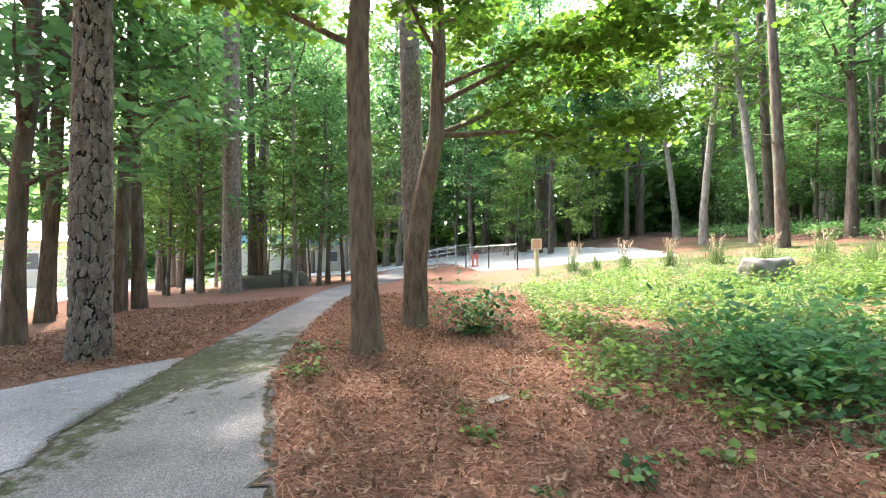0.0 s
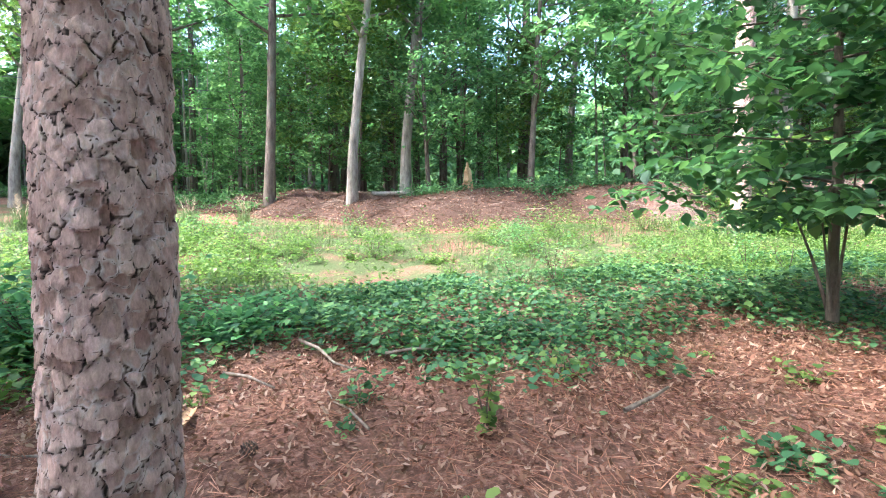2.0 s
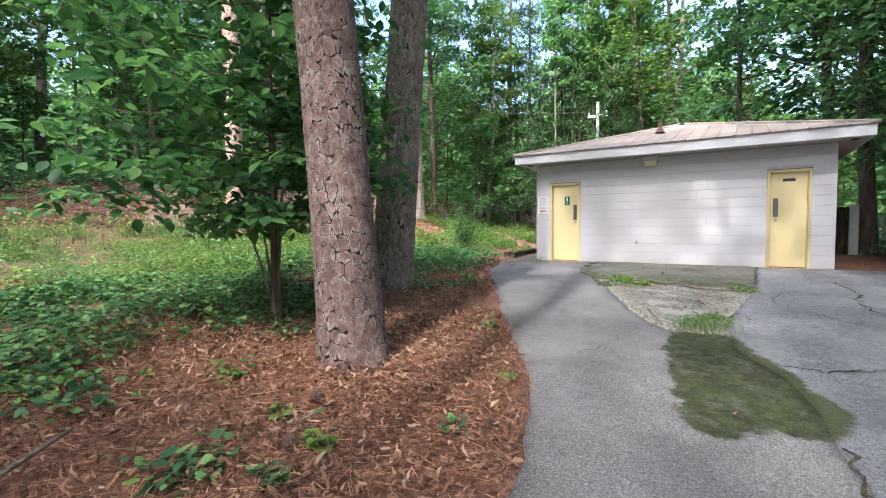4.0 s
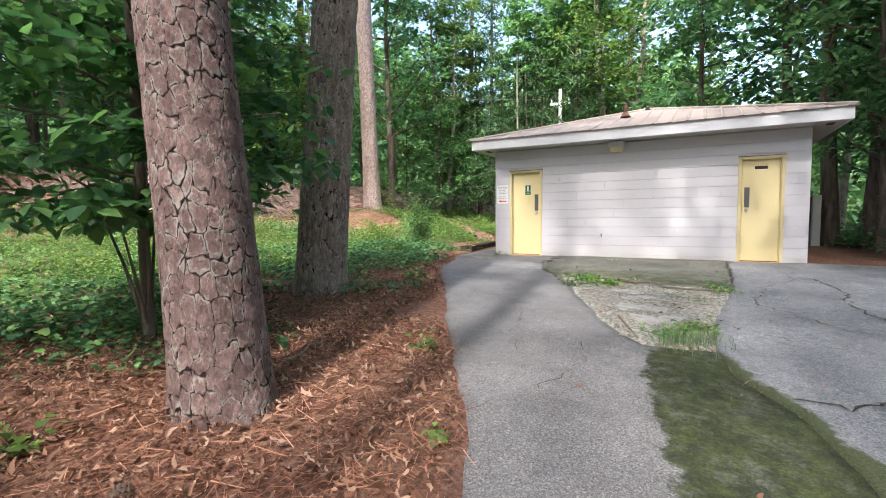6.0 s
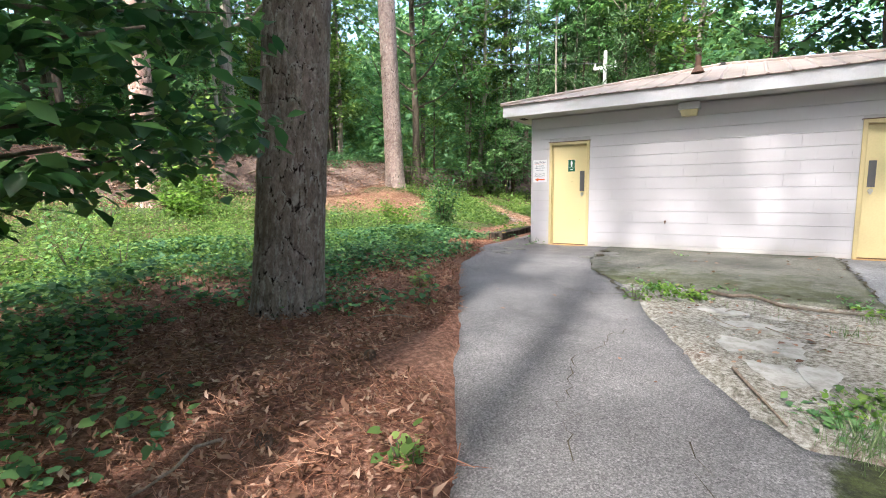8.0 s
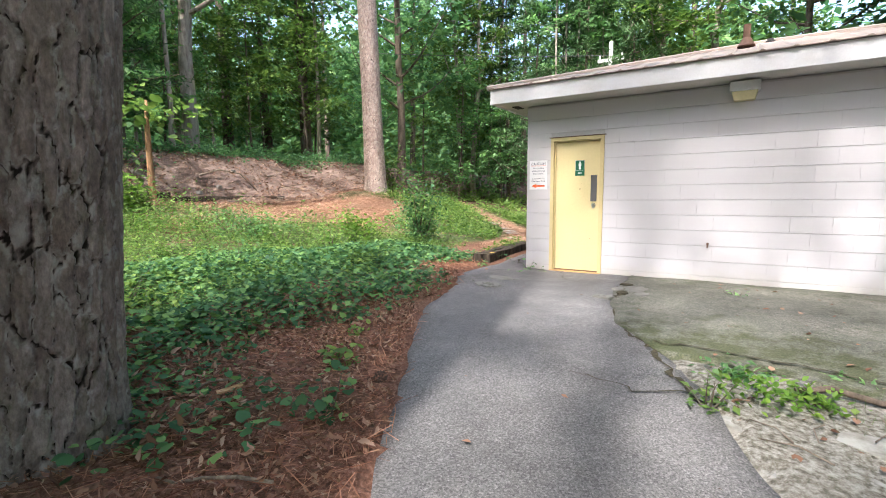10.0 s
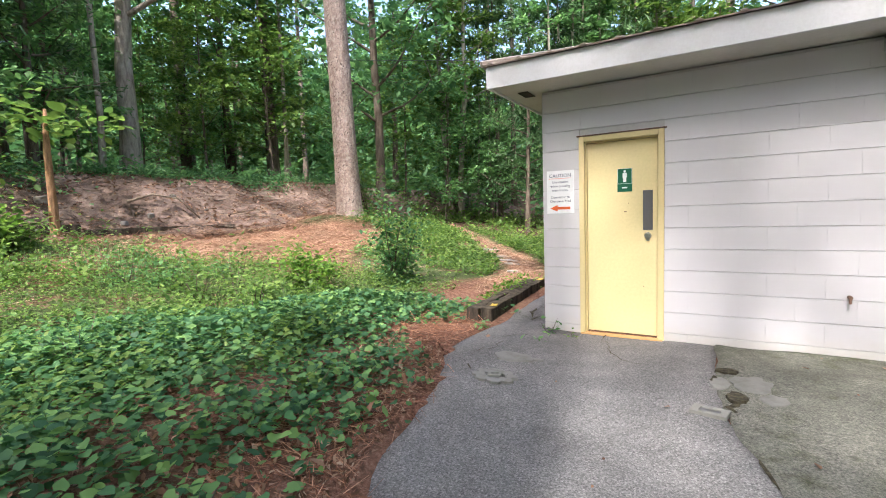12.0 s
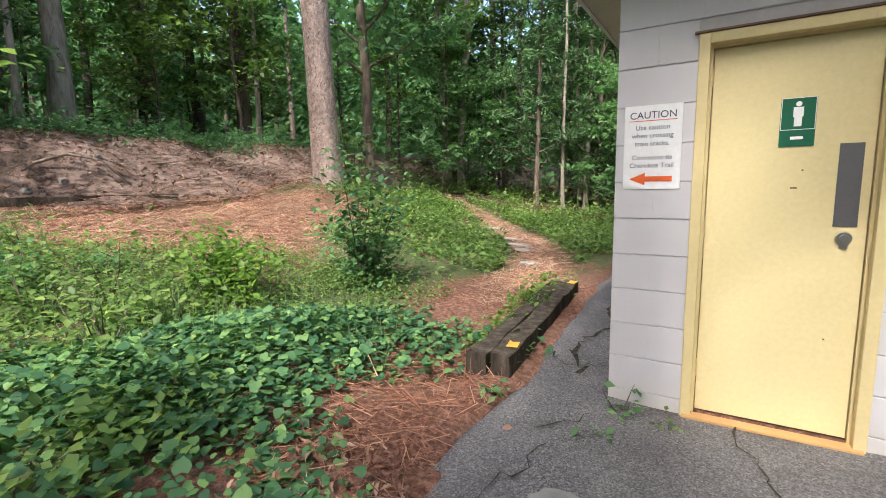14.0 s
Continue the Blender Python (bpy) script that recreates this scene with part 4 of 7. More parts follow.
def limb(start, way, length, r0, r, bend=0.25, up=0.15, n=6):
    p, d = Vector(start), Vector(way).normalized()
    pts, rad = [p.copy()], [r0]
    for k in range(n):
        d = (d + Vector((r.normal(0, bend), r.normal(0, bend), r.normal(up, bend * 0.6))) * 0.45).normalized()
        p = p + d * (length / n)
        pts.append(p.copy())
        rad.append(r0 * (1 - 0.85 * (k + 1) / n))
    return pts, rad


def sprays(pts, r, count, reach, droop=0.1):
    """Leaf places in flat sprays along a limb's outer part."""
    out = []
    pts = np.array([tuple(p) for p in pts])
    for _ in range(count):
        t = r.uniform(0.25, 1.0) * (len(pts) - 1)
        k = min(int(t), len(pts) - 2)
        c = pts[k] + (pts[k + 1] - pts[k]) * (t - k) + r.normal(0, reach * 0.35, 3) * (1, 1, 0.45)
        m = r.integers(9, 18)
        q = r.normal(0, reach * 0.42, (m, 3)) * (1, 1, 0.16)
        q[:, 2] -= droop * np.hypot(q[:, 0], q[:, 1])
        out.append(c + q)
    return np.concatenate(out)


def hardwood(seed, h, r0, crown_from, reach, limbs, per_limb, leaf, mat, bark_mat, label, lean=0.03, template=LEAF_PLAIN, seg=8):
    r = np.random.default_rng(seed)
    t = thing("tree", label, "tree", "forest trees")
    pts, rad = [], []
    x = y = 0.0
    dx, dy = r.normal(0, lean, 2)
    n = 9
    for k in range(n + 1):
        f = k / n
        pts.append((x, y, -0.25 + (h + 0.25) * f))
        rad.append(r0 * (1.25 if k == 0 else 1 - 0.82 * f) + 0.004)
        x += dx * h / n + r.normal(0, 0.012) * h / n * 3
        y += dy * h / n + r.normal(0, 0.012) * h / n * 3
    tubes, places = [tube(pts, rad, seg)], []
    P = np.array(pts)
    for k in range(limbs):
        f = crown_from / h + (0.97 - crown_from / h) * ((k + r.uniform(0, 1)) / limbs)
        i = min(int(f * n), n - 1)
        c = P[i] + (P[i + 1] - P[i]) * (f * n - i)
        a = k * 2.4 + r.uniform(-0.5, 0.5)
        taper = 1.0 - 0.55 * max(0.0, (f - 0.45) / 0.55)
        lp, lr = limb(c, (math.cos(a), math.sin(a), r.uniform(0.05, 0.55)), reach * taper * r.uniform(0.75, 1.15), max(0.010, r0 * 0.33 * taper), r)
        tubes.append(tube(lp, lr, 5))
        places.append(sprays(lp, r, per_limb, 0.22 * reach + 0.15))
    V, F = join(tubes)
    part("trunk", mesh_of("trunk", V, F, bark_mat, True), bark_mat, t)
    pos = np.concatenate(places)
    part("crown", scatter("crown", pos, leaf * r.uniform(0.6, 1.35, len(pos)), r.normal(-0.15, 0.4, len(pos)), template, mat, r), mat, t)
    return t


def conifer(seed, h, r0, crown_from, reach, limbs, per_limb, leaf, mat, bark_mat, label, stubs=4):
    r = np.random.default_rng(seed)
    t = thing("pine_tree", label, "tree", "forest trees")
    lean = r.normal(0, 0.012, 2)
    pts = [(lean[0] * h * k / 8, lean[1] * h * k / 8, -0.3 + (h + 0.3) * k / 8) for k in range(9)]
    rad = [r0 * 1.18] + [r0 * (1 - 0.75 * k / 8) for k in range(1, 9)]
    tubes, places = [tube(pts, rad, 9)], []
    for k in range(stubs):
        z = r.uniform(0.2, 0.9) * crown_from
        a = r.uniform(0, 6.28)
        lp, lr = limb((lean[0] * z, lean[1] * z, z), (math.cos(a), math.sin(a), 0.2), r.uniform(0.4, 1.6), 0.025, r)
        tubes.append(tube(lp, lr, 4))
    for k in range(limbs):
        f = (k + 0.5) / limbs
        z = crown_from + (h * 0.98 - crown_from) * f
        a = k * 2.4
        lp, lr = limb((lean[0] * z, lean[1] * z, z), (math.cos(a), math.sin(a), 0.25), reach * (1.1 - 0.8 * f) * r.uniform(0.8, 1.1), 0.05 * (1 - 0.6 * f), r)
        tubes.append(tube(lp, lr, 4))
        places.append(sprays(lp, r, per_limb, 0.25 * reach, 0.15))
    V, F = join(tubes)
    part("trunk", mesh_of("trunk", V, F, bark_mat, True), bark_mat, t)
    pos = np.concatenate(places)
    part("crown", scatter("crown", pos, leaf * r.uniform(0.6, 1.3, len(pos)), r.normal(0.25, 0.5, len(pos)), CLUMP, mat, r), mat, t)
    return t


def put(tree, x, y, turn=0.0, s=1.0, tilt=0.0, first=False, sink=0.0):
    m = Matrix.Translation((x, y, hz(x, y) - sink)) @ Matrix.Rotation(radians(turn), 4, "Z") @ Matrix.Rotation(radians(tilt), 4, "X")
    tree_s = Matrix.Diagonal((s, s, s, 1))
    if first:
        tree.matrix_basis = m @ tree_s
        return tree
    o = copy_thing(tree, m)
    o.scale = (s, s, s)
    return o


def plated_trunk(name, label, base, top, h, r0, r1, mat, plate=(0.075, 0.11), depth=0.014, seed=1, du=0.012, dz=0.016, detail_to=5.0, flare=0.35, lean_curve=0.0, gap=0.2, flaky=0.5, warp=0.15, step=0.18, sprays_per_limb=8):
    """A big pine: plates of bark stand out of dark fissures on the part that is seen close."""
    r = np.random.default_rng(seed)
    t = thing("pine_tree", label, "tree", "big pines")
    bx, by = base
    bz = hz(bx, by) - 0.22
    n_a = int(2 * np.pi * r0 / du)
    zs = np.concatenate([np.arange(0, detail_to, dz), np.linspace(detail_to, h, 14)])
    A, Z = np.meshgrid(np.arange(n_a) * 2 * np.pi / n_a, zs, indexing="xy")
    f = Z / h
    R = r0 + (r1 - r0) * f ** 0.8
    R = R * (1 + flare * np.exp(-Z / 0.28) * (1 + 0.35 * np.sin(3 * A + seed) + 0.2 * np.sin(5 * A + 2 * seed)))
    R = R * (1 + 0.02 * np.sin(2 * A + Z * 0.8) + 0.012 * np.sin(4 * A - 1.7 * Z + seed))
    # plates: the two nearest seeds of a jittered lattice wrapped round the trunk
    C, S = np.cos(A) * r0, np.sin(A) * r0

    def ripple(k, q):
        w = np.random.default_rng(seed * 10 + q)
        out = 0
        for _ in range(5):
            d = w.normal(0, 1, 3)
            out = out + np.sin(k * (d[0] * C + d[1] * S + d[2] * Z * 0.7) + w.uniform(0, 6.3))
        return out / 3.2

    def cells(pu, pw, q, warp):
        w = np.random.default_rng(seed * 7 + q)
        nu = max(4, int(round(2 * np.pi * r0 / pu)))
        U = A / (2 * np.pi) * nu + warp * (ripple(3.0 / pu, q) + 0.5 * ripple(9.0 / pu, q + 1))
        W = Z / pw + warp * (ripple(3.0 / pu, q + 2) + 0.5 * ripple(9.0 / pu, q + 3))
        tu, tw, tc = w.uniform(0.05, 0.95, (nu, 700)), w.uniform(0.05, 0.95, (nu, 700)), w.uniform(0, 1, (nu, 700))
        iu, iw = np.floor(U).astype(int), np.floor(W).astype(int)
        f1, f2, cell, ou, ow = np.full(U.shape, 9.0), np.full(U.shape, 9.0), np.zeros(U.shape), np.zeros(U.shape), np.zeros(U.shape)
        for a in (-1, 0, 1):
            for b in (-1, 0, 1):
                ku, kw = (iu + a) % nu, (iw + b) % 700
                eu, ew = U - (iu + a + tu[ku, kw]), W - (iw + b + tw[ku, kw])
                d = np.hypot(eu, ew * 0.9)
                near = d < f1
                f2 = np.where(near, f1, np.minimum(f2, d))
                cell, ou, ow = np.where(near, tc[ku, kw], cell), np.where(near, eu, ou), np.where(near, ew, ow)
                f1 = np.where(near, d, f1)
        return f2 - f1, cell, ou, ow

    g1, cell, ou, ow = cells(plate[0], plate[1], 1, warp)
    g2, cell2, ou2, ow2 = cells(plate[0] * 0.5, plate[1] * 0.4, 5, warp * 1.2)
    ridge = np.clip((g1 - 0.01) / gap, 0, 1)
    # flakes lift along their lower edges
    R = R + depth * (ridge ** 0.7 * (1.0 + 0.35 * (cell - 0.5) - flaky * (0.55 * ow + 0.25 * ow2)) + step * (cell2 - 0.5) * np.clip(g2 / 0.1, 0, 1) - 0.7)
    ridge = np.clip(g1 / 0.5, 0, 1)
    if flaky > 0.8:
        # low 'plate' along each flake's lower edge colours in the shade beneath it
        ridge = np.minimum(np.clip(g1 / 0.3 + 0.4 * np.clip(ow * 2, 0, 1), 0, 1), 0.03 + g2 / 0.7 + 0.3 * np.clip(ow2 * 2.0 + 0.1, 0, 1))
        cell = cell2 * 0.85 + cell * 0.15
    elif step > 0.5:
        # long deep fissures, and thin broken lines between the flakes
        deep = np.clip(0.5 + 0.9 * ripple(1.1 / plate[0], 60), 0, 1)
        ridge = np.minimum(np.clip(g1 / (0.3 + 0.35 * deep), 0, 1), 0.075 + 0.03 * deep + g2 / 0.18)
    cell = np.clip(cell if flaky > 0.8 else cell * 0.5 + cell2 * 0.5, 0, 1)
    lean = np.array([top[0] - bx, top[1] - by])
    cx = bx + lean[0] * f + lean_curve * np.sin(np.pi * f)
    cy_ = by + lean[1] * f
    V = np.stack([cx + R * np.cos(A), cy_ + R * np.sin(A), bz + Z], 2).reshape(-1, 3)
    m = len(zs)
    i, j = np.meshgrid(np.arange(m - 1), np.arange(n_a), indexing="ij")
    i, j = i.ravel(), j.ravel()
    k = (j + 1) % n_a
    Q = np.stack([i * n_a + j, i * n_a + k, (i + 1) * n_a + k, (i + 1) * n_a + j], 1)
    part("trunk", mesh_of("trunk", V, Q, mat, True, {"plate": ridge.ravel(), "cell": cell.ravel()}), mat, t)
    # crown high above
    tubes, places = [], []
    for k in range(22):
        g = 0.52 + 0.46 * k / 22
        c = (bx + lean[0] * g, by + lean[1] * g, bz + h * g)
        a = k * 2.4 + seed
        lp, lr = limb(c, (math.cos(a), math.sin(a), 0.2), 6.5 * (1.25 - g), 0.06, r)
        tubes.append(tube(lp, lr, 5))
        places.append(sprays(lp, r, sprays_per_limb, 0.8, 0.1))
    VV, FF = join(tubes)
    part("limbs", mesh_of("limbs", VV, FF, BARK_FAR, True), BARK_FAR, t)
    pos = np.concatenate(places)
    part("crown", scatter("crown", pos, 0.32 * r.uniform(0.6, 1.3, len(pos)), r.normal(0.2, 0.5, len(pos)), CLUMP, LEAF_NEEDLE, r), LEAF_NEEDLE, t)
    return t


# big pines beside the path
plated_trunk("pine", "tall pine with flaky pinkish-grey plated bark", (1.42, 0.275), (1.72, 0.33), 21, 0.155, 0.11, BARK_FLAKY, (0.085, 0.10), 0.006, 3, 0.004, 0.0052, 3.4, 0.25, 0.0, 0.06, 1.3, 0.2, 1.8, 5)
plated_trunk("pine", "big pine with reddish plated bark in pine straw", (2.89, -4.09), (4.4, -3.4), 23, 0.275, 0.17, BARK_PINE, (0.088, 0.13), 0.006, 5, 0.0052, 0.007, 5.0, 0.28, 0.0, 0.045, 0.6, 0.16, 0.8, 5)
plated_trunk("pine", "big pine with furrowed grey-brown bark beside the vines", (4.82, -6.90), (3.6, -8.3), 24, 0.32, 0.20, BARK_GREY, (0.072, 0.30), 0.024, 8, 0.011, 0.015, 6.5, 0.25, 0.0, 0.16, 0.4, 0.15, 0.18, 26)
plated_trunk("pine", "tall pine with deeply plated grey bark by the path", (-1.95, 7.65), (-2.1, 7.7), 22, 0.245, 0.16, BARK_FURROWED, (0.10, 0.26), 0.034, 11, 0.011, 0.016, 6.5, 0.2, 0.0, 0.22, 0.4, 0.15, 0.18, 8)
plated_trunk("pine", "straight pine behind the forked hardwood", (3.68, 10.5), (3.3, 11.1), 24, 0.28, 0.18, BARK_GREY, (0.065, 0.24), 0.018, 14, 0.018, 0.025, 9.0, 0.2, 0.0, 0.2, 0.3, 0.15, 0.18, 6)
plated_trunk("pine", "pine at the far end of the straw bed", (-0.45, 15.4), (-0.7, 15.8), 23, 0.27, 0.17, BARK_GREY, (0.065, 0.24), 0.018, 17, 0.02, 0.03, 8.0, 0.3, 0.0, 0.2, 0.3)
plated_trunk("pine", "thick sunlit pine at the foot of the bank", (13.1, -9.65), (12.9, -9.6), 24, 0.255, 0.18, BARK_FLAKY, (0.085, 0.17), 0.018, 23, 0.02, 0.026, 9.0, 0.3, 0.0, 0.16, 0.4)
plated_trunk("pine", "lone tall pine at the foot of the earth bank", (14.0, -20.2), (14.2, -19.4), 25, 0.40, 0.24, BARK_SUNLIT, (0.1, 0.16), 0.020, 20, 0.025, 0.03, 10.0, 0.35, 0.0, 0.15, 0.4)


def near_hardwood(label, base, line, rad, limbs, seed, leaf, count, mat):
    """A smooth-barked tree close to the path; limbs: (height share, way, length, radius)."""
    r = np.random.default_rng(seed)
    t = thing("hardwood_tree", label, "tree", "path-side trees")
    z = hz(*base) - 0.15
    pts = [(base[0] + a, base[1] + b, z + c) for a, b, c in line]
    dense_p, dense_r = [], []
    for k in range(len(pts) - 1):
        for s in range(6):
            f = s / 6
            dense_p.append(tuple(np.array(pts[k]) * (1 - f) + np.array(pts[k + 1]) * f))
            q = rad[k] * (1 - f) + rad[k + 1] * f
            dense_r.append(q * (1 + 0.5 * math.exp(-(dense_p[-1][2] - z) / 0.22) + 0.03 * math.sin(dense_p[-1][2] * 9)))
    dense_p.append(pts[-1])
    dense_r.append(rad[-1])
    tubes, places = [tube(dense_p, dense_r, 24)], []
    for f, way, length, r0 in limbs:
        c = dense_p[int(f * (len(dense_p) - 1))]
        lp, lr = limb(c, way, length, r0, r, 0.16, 0.02, 9)
        tubes.append(tube(lp, lr, 8))
        places.append(sprays(lp, r, count, 0.55, 0.12))
        for k in (4, 6, 7):
            sp, sr = limb(lp[k], (way[0] + r.normal(0, 0.7), way[1] + r.normal(0, 0.7), r.normal(0, 0.3)), length * 0.4, lr[k] * 0.7, r, 0.2, 0.0, 5)
            tubes.append(tube(sp, sr, 5))
            places.append(sprays(sp, r, count // 2, 0.5, 0.12))
    V, F = join(tubes)
    part("trunk", mesh_of("trunk", V, F, BARK_SMOOTH, True), BARK_SMOOTH, t)
    pos = np.concatenate(places)
    part("crown", scatter("crown", pos, leaf * r.uniform(0.6, 1.35, len(pos)), r.normal(-0.2, 0.4, len(pos)), LEAF_LOBED, mat, r), mat, t)
    return t


near_hardwood("smooth brown hardwood tree standing in pine straw", (1.45, 6.05), [(0, 0, 0), (-0.05, 0.02, 1.2), (-0.10, 0.05, 2.6), (-0.12, 0.1, 4.2), (0.05, 0.2, 6.5), (0.0, 0.3, 11)], [0.20, 0.175, 0.16, 0.15, 0.12, 0.05],
              [(0.62, (-0.8, 0.3, 0.35), 3.0, 0.05), (0.7, (0.7, 0.6, 0.4), 3.0, 0.05), (0.74, (-0.2, -0.9, 0.4), 2.6, 0.05), (0.8, (-0.9, -0.2, 0.5), 2.6, 0.04), (0.88, (0.5, -0.5, 0.6), 2.4, 0.04), (0.95, (0.2, 0.8, 0.6), 2.2, 0.03)], 41, 0.10, 36, LEAF_MAPLE)
near_hardwood("forked hardwood tree with long low branches", (2.55, 7.35), [(0, 0, 0), (0.02, 0.0, 1.3), (0.16, 0.02, 2.3), (0.42, 0.05, 3.4), (0.50, 0.1, 5.0), (0.45, 0.2, 7.5), (0.5, 0.3, 11)], [0.21, 0.19, 0.17, 0.135, 0.12, 0.09, 0.04],
              [(0.50, (0.9, -0.42, 0.0), 3.7, 0.055), (0.52, (0.85, -0.15, 0.42), 3.4, 0.05), (0.56, (0.9, -0.5, 0.5), 4.2, 0.05), (0.60, (0.7, -0.7, 0.25), 3.8, 0.045), (0.66, (-0.6, -0.5, 0.35), 3.0, 0.045), (0.72, (0.7, 0.5, 0.5), 3.2, 0.045), (0.78, (0.8, -0.4, 0.4), 3.4, 0.04), (0.85, (-0.7, 0.5, 0.6), 2.6, 0.04), (0.93, (0.3, -0.8, 0.6), 2.4, 0.03)], 43, 0.10, 44, LEAF_MAPLE)

# forest kinds
KINDS = {
    "tall": hardwood(101, 17, 0.20, 5.2, 3.4, 22, 12, 0.30, LEAF_WOOD, BARK_FAR, "tall leafy hardwood in the wood"),
    "pale": hardwood(102, 19, 0.22, 6.2, 3.2, 20, 12, 0.30, LEAF_LIGHT, BARK_PALE, "tall pale-barked hardwood with light green leaves"),
    "mid": hardwood(103, 11, 0.11, 2.0, 2.8, 22, 13, 0.23, LEAF_WOOD, BARK_FAR, "slender understory tree with spreading leaves"),
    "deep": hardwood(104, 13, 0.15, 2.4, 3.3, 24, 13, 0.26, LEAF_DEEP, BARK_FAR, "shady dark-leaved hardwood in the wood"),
    "young": hardwood(105, 5.5, 0.04, 0.7, 1.8, 17, 11, 0.18, LEAF_WOOD, BARK_FAR, "young leafy sapling under the trees"),
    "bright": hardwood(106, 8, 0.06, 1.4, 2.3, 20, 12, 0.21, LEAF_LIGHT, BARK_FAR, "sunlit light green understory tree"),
    "stem": hardwood(109, 15, 0.075, 8.5, 1.7, 12, 7, 0.26, LEAF_WOOD, BARK_PALE, "slender pale trunk with a small high crown"),
    "oak": hardwood(110, 20, 0.36, 6.0, 4.5, 22, 10, 0.30, LEAF_DEEP, BARK_PALE, "thick grey-barked tree on top of the bank"),
    "spreading": hardwood(111, 18, 0.30, 8.5, 8.5, 26, 22, 0.30, LEAF_WOOD, BARK_FAR, "tall hardwood with wide crown over the slab"),
    "pine": conifer(107, 23, 0.21, 11, 3.4, 18, 8, 0.42, LEAF_NEEDLE, BARK_FAR, "tall forest pine with a high crown"),
    "bushy": conifer(108, 10, 0.12, 1.2, 2.4, 26, 9, 0.30, LEAF_NEEDLE, BARK_FAR, "young bushy dark green pine", 0),
}
fresh = set(KINDS)


def grow(kind, x, y, s=1.0, turn=None, tilt=0.0):
    first = kind in fresh
    fresh.discard(kind)
    turn = rng.uniform(0, 360) if turn is None else turn
    return put(KINDS[kind], x, y, turn, s, tilt, first)


# unseen wide tree, added beyond the slab so its crown dapples the building's front
grow("spreading", -5.3, -4.2, 1.0, 40)
# trees that stand out one by one: along the path, on the bank, behind the building
for kind, x, y, s in (("pine", 0.2, 21.6, 0.95), ("mid", -1.4, 16.9, 0.95), ("tall", -2.35, 12.95, 0.8), ("tall", -2.75, 12.7, 0.85), ("tall", -3.85, 12.0, 0.8), ("mid", -4.1, 13.2, 1.0), ("pine", -4.1, 27, 0.8), ("pine", -3.5, 29.6, 0.8),
                      ("deep", 3.45, 22.4, 0.75), ("mid", 4.5, 24, 0.9), ("mid", 2.5, 18.5, 0.8), ("bright", -2.4, 17.5, 1.0), ("bright", 1.2, 19, 0.9), ("young", -5.2, 12.2, 0.8), ("bright", -3.0, 21, 1.1), ("bright", 3.2, 27, 1.0), ("deep", -3.4, 9.4, 1.0), ("bright", 5.4, 22.5, 0.9)):
    grow(kind, x, y, s)
for kind, x, y, s in (("pale", 20.9, 16.5, 0.9), ("pale", 20.4, 13.6, 0.95), ("tall", 20.9, 10.3, 1.0), ("pale", 24.8, 21.4, 0.9), ("pine", 24.8, 15.7, 1.2), ("tall", 28, 29, 1.0), ("tall", 18.2, 5.1, 1.05), ("pale", 17.4, 1.9, 0.9), ("pale", 18.8, 0.0, 1.0), ("pine", 25.5, -6.1, 1.3), ("pine", 17.9, 10.9, 1.0), ("oak", 19.8, -16.25, 0.85), ("bushy", 18.4, -13.3, 0.9)):
    grow(kind, x, y, s)
for kind, x, y, s in (("deep", 15.2, -23.4, 1.3), ("pale", 14.6, -28.0, 0.7), ("pale", 14.1, -28.2, 0.75), ("bushy", 10.5, -27.5, 0.95), ("bushy", 12.6, -29.5, 1.1), ("bushy", 8.6, -29.0, 1.0),
                      ("deep", -2.6, -24.5, 1.5), ("deep", -3.6, -17.5, 0.9), ("deep", -4.2, -20.5, 1.2), ("tall", -3.0, -19.8, 1.1), ("deep", -5.2, -15.2, 1.0), ("pale", 3.2, -27.5, 0.9), ("pale", 4.6, -29, 1.0), ("tall", 7.3, -31, 1.0), ("deep", 0.4, -25.5, 1.1)):
    grow(kind, x, y, s)


def stand(count, region, kinds, gap, seed, scale=(0.8, 1.2)):
    r = np.random.default_rng(seed)
    placed = []
    tries = 0
    while len(placed) < count and tries < count * 60:
        tries += 1
        x, y = region(r)
        if all((x - a) ** 2 + (y - b) ** 2 > gap * gap for a, b in placed):
            placed.append((x, y))
            grow(kinds[r.integers(0, len(kinds))], x, y, r.uniform(*scale), r.uniform(0, 360))


def on_bank(lo, hi, y0, y1):
    def region(r):
        y = r.uniform(y0, y1)
        return 14.5 + 0.55 * max(y, 0) + r.uniform(lo, hi), y
    return region


def field(x0, x1, y0, y1):
    return lambda r: (r.uniform(x0, x1), r.uniform(y0, y1))


stand(40, on_bank(3.4, 9, -24, 26), ["young", "mid", "bright", "mid", "bright", "young"], 1.4, 201)
stand(40, on_bank(6, 20, -32, 34), ["tall", "pale", "pine", "mid", "deep", "mid"], 2.0, 202)
stand(22, on_bank(16, 40, -45, 45), ["tall", "pine", "deep", "tall"], 3.0, 203, (0.95, 1.35))
stand(19, field(-6, 16, -46, -31), ["tall", "pale", "pale", "bright", "pine", "bright"], 2.4, 204)
stand(14, field(5, 17, -33, -26.5), ["young", "mid", "bright", "bushy", "young"], 1.6, 205)
stand(10, field(-16, -4.5, -34, -15), ["deep", "tall", "deep", "mid"], 2.6, 206)
stand(8, field(-12, 22, 46, 62), ["tall", "deep", "pine", "tall"], 3.0, 207, (0.9, 1.2))
# trees out of view, added to shade the slab and the building
for x, y, s in ((-6.4, -8.2, 1.2), (-5.9, 2.6, 1.25), (-8.5, 0.0, 1.3), (-9.0, 6.0, 1.3)):
    grow("tall", x, y, s)
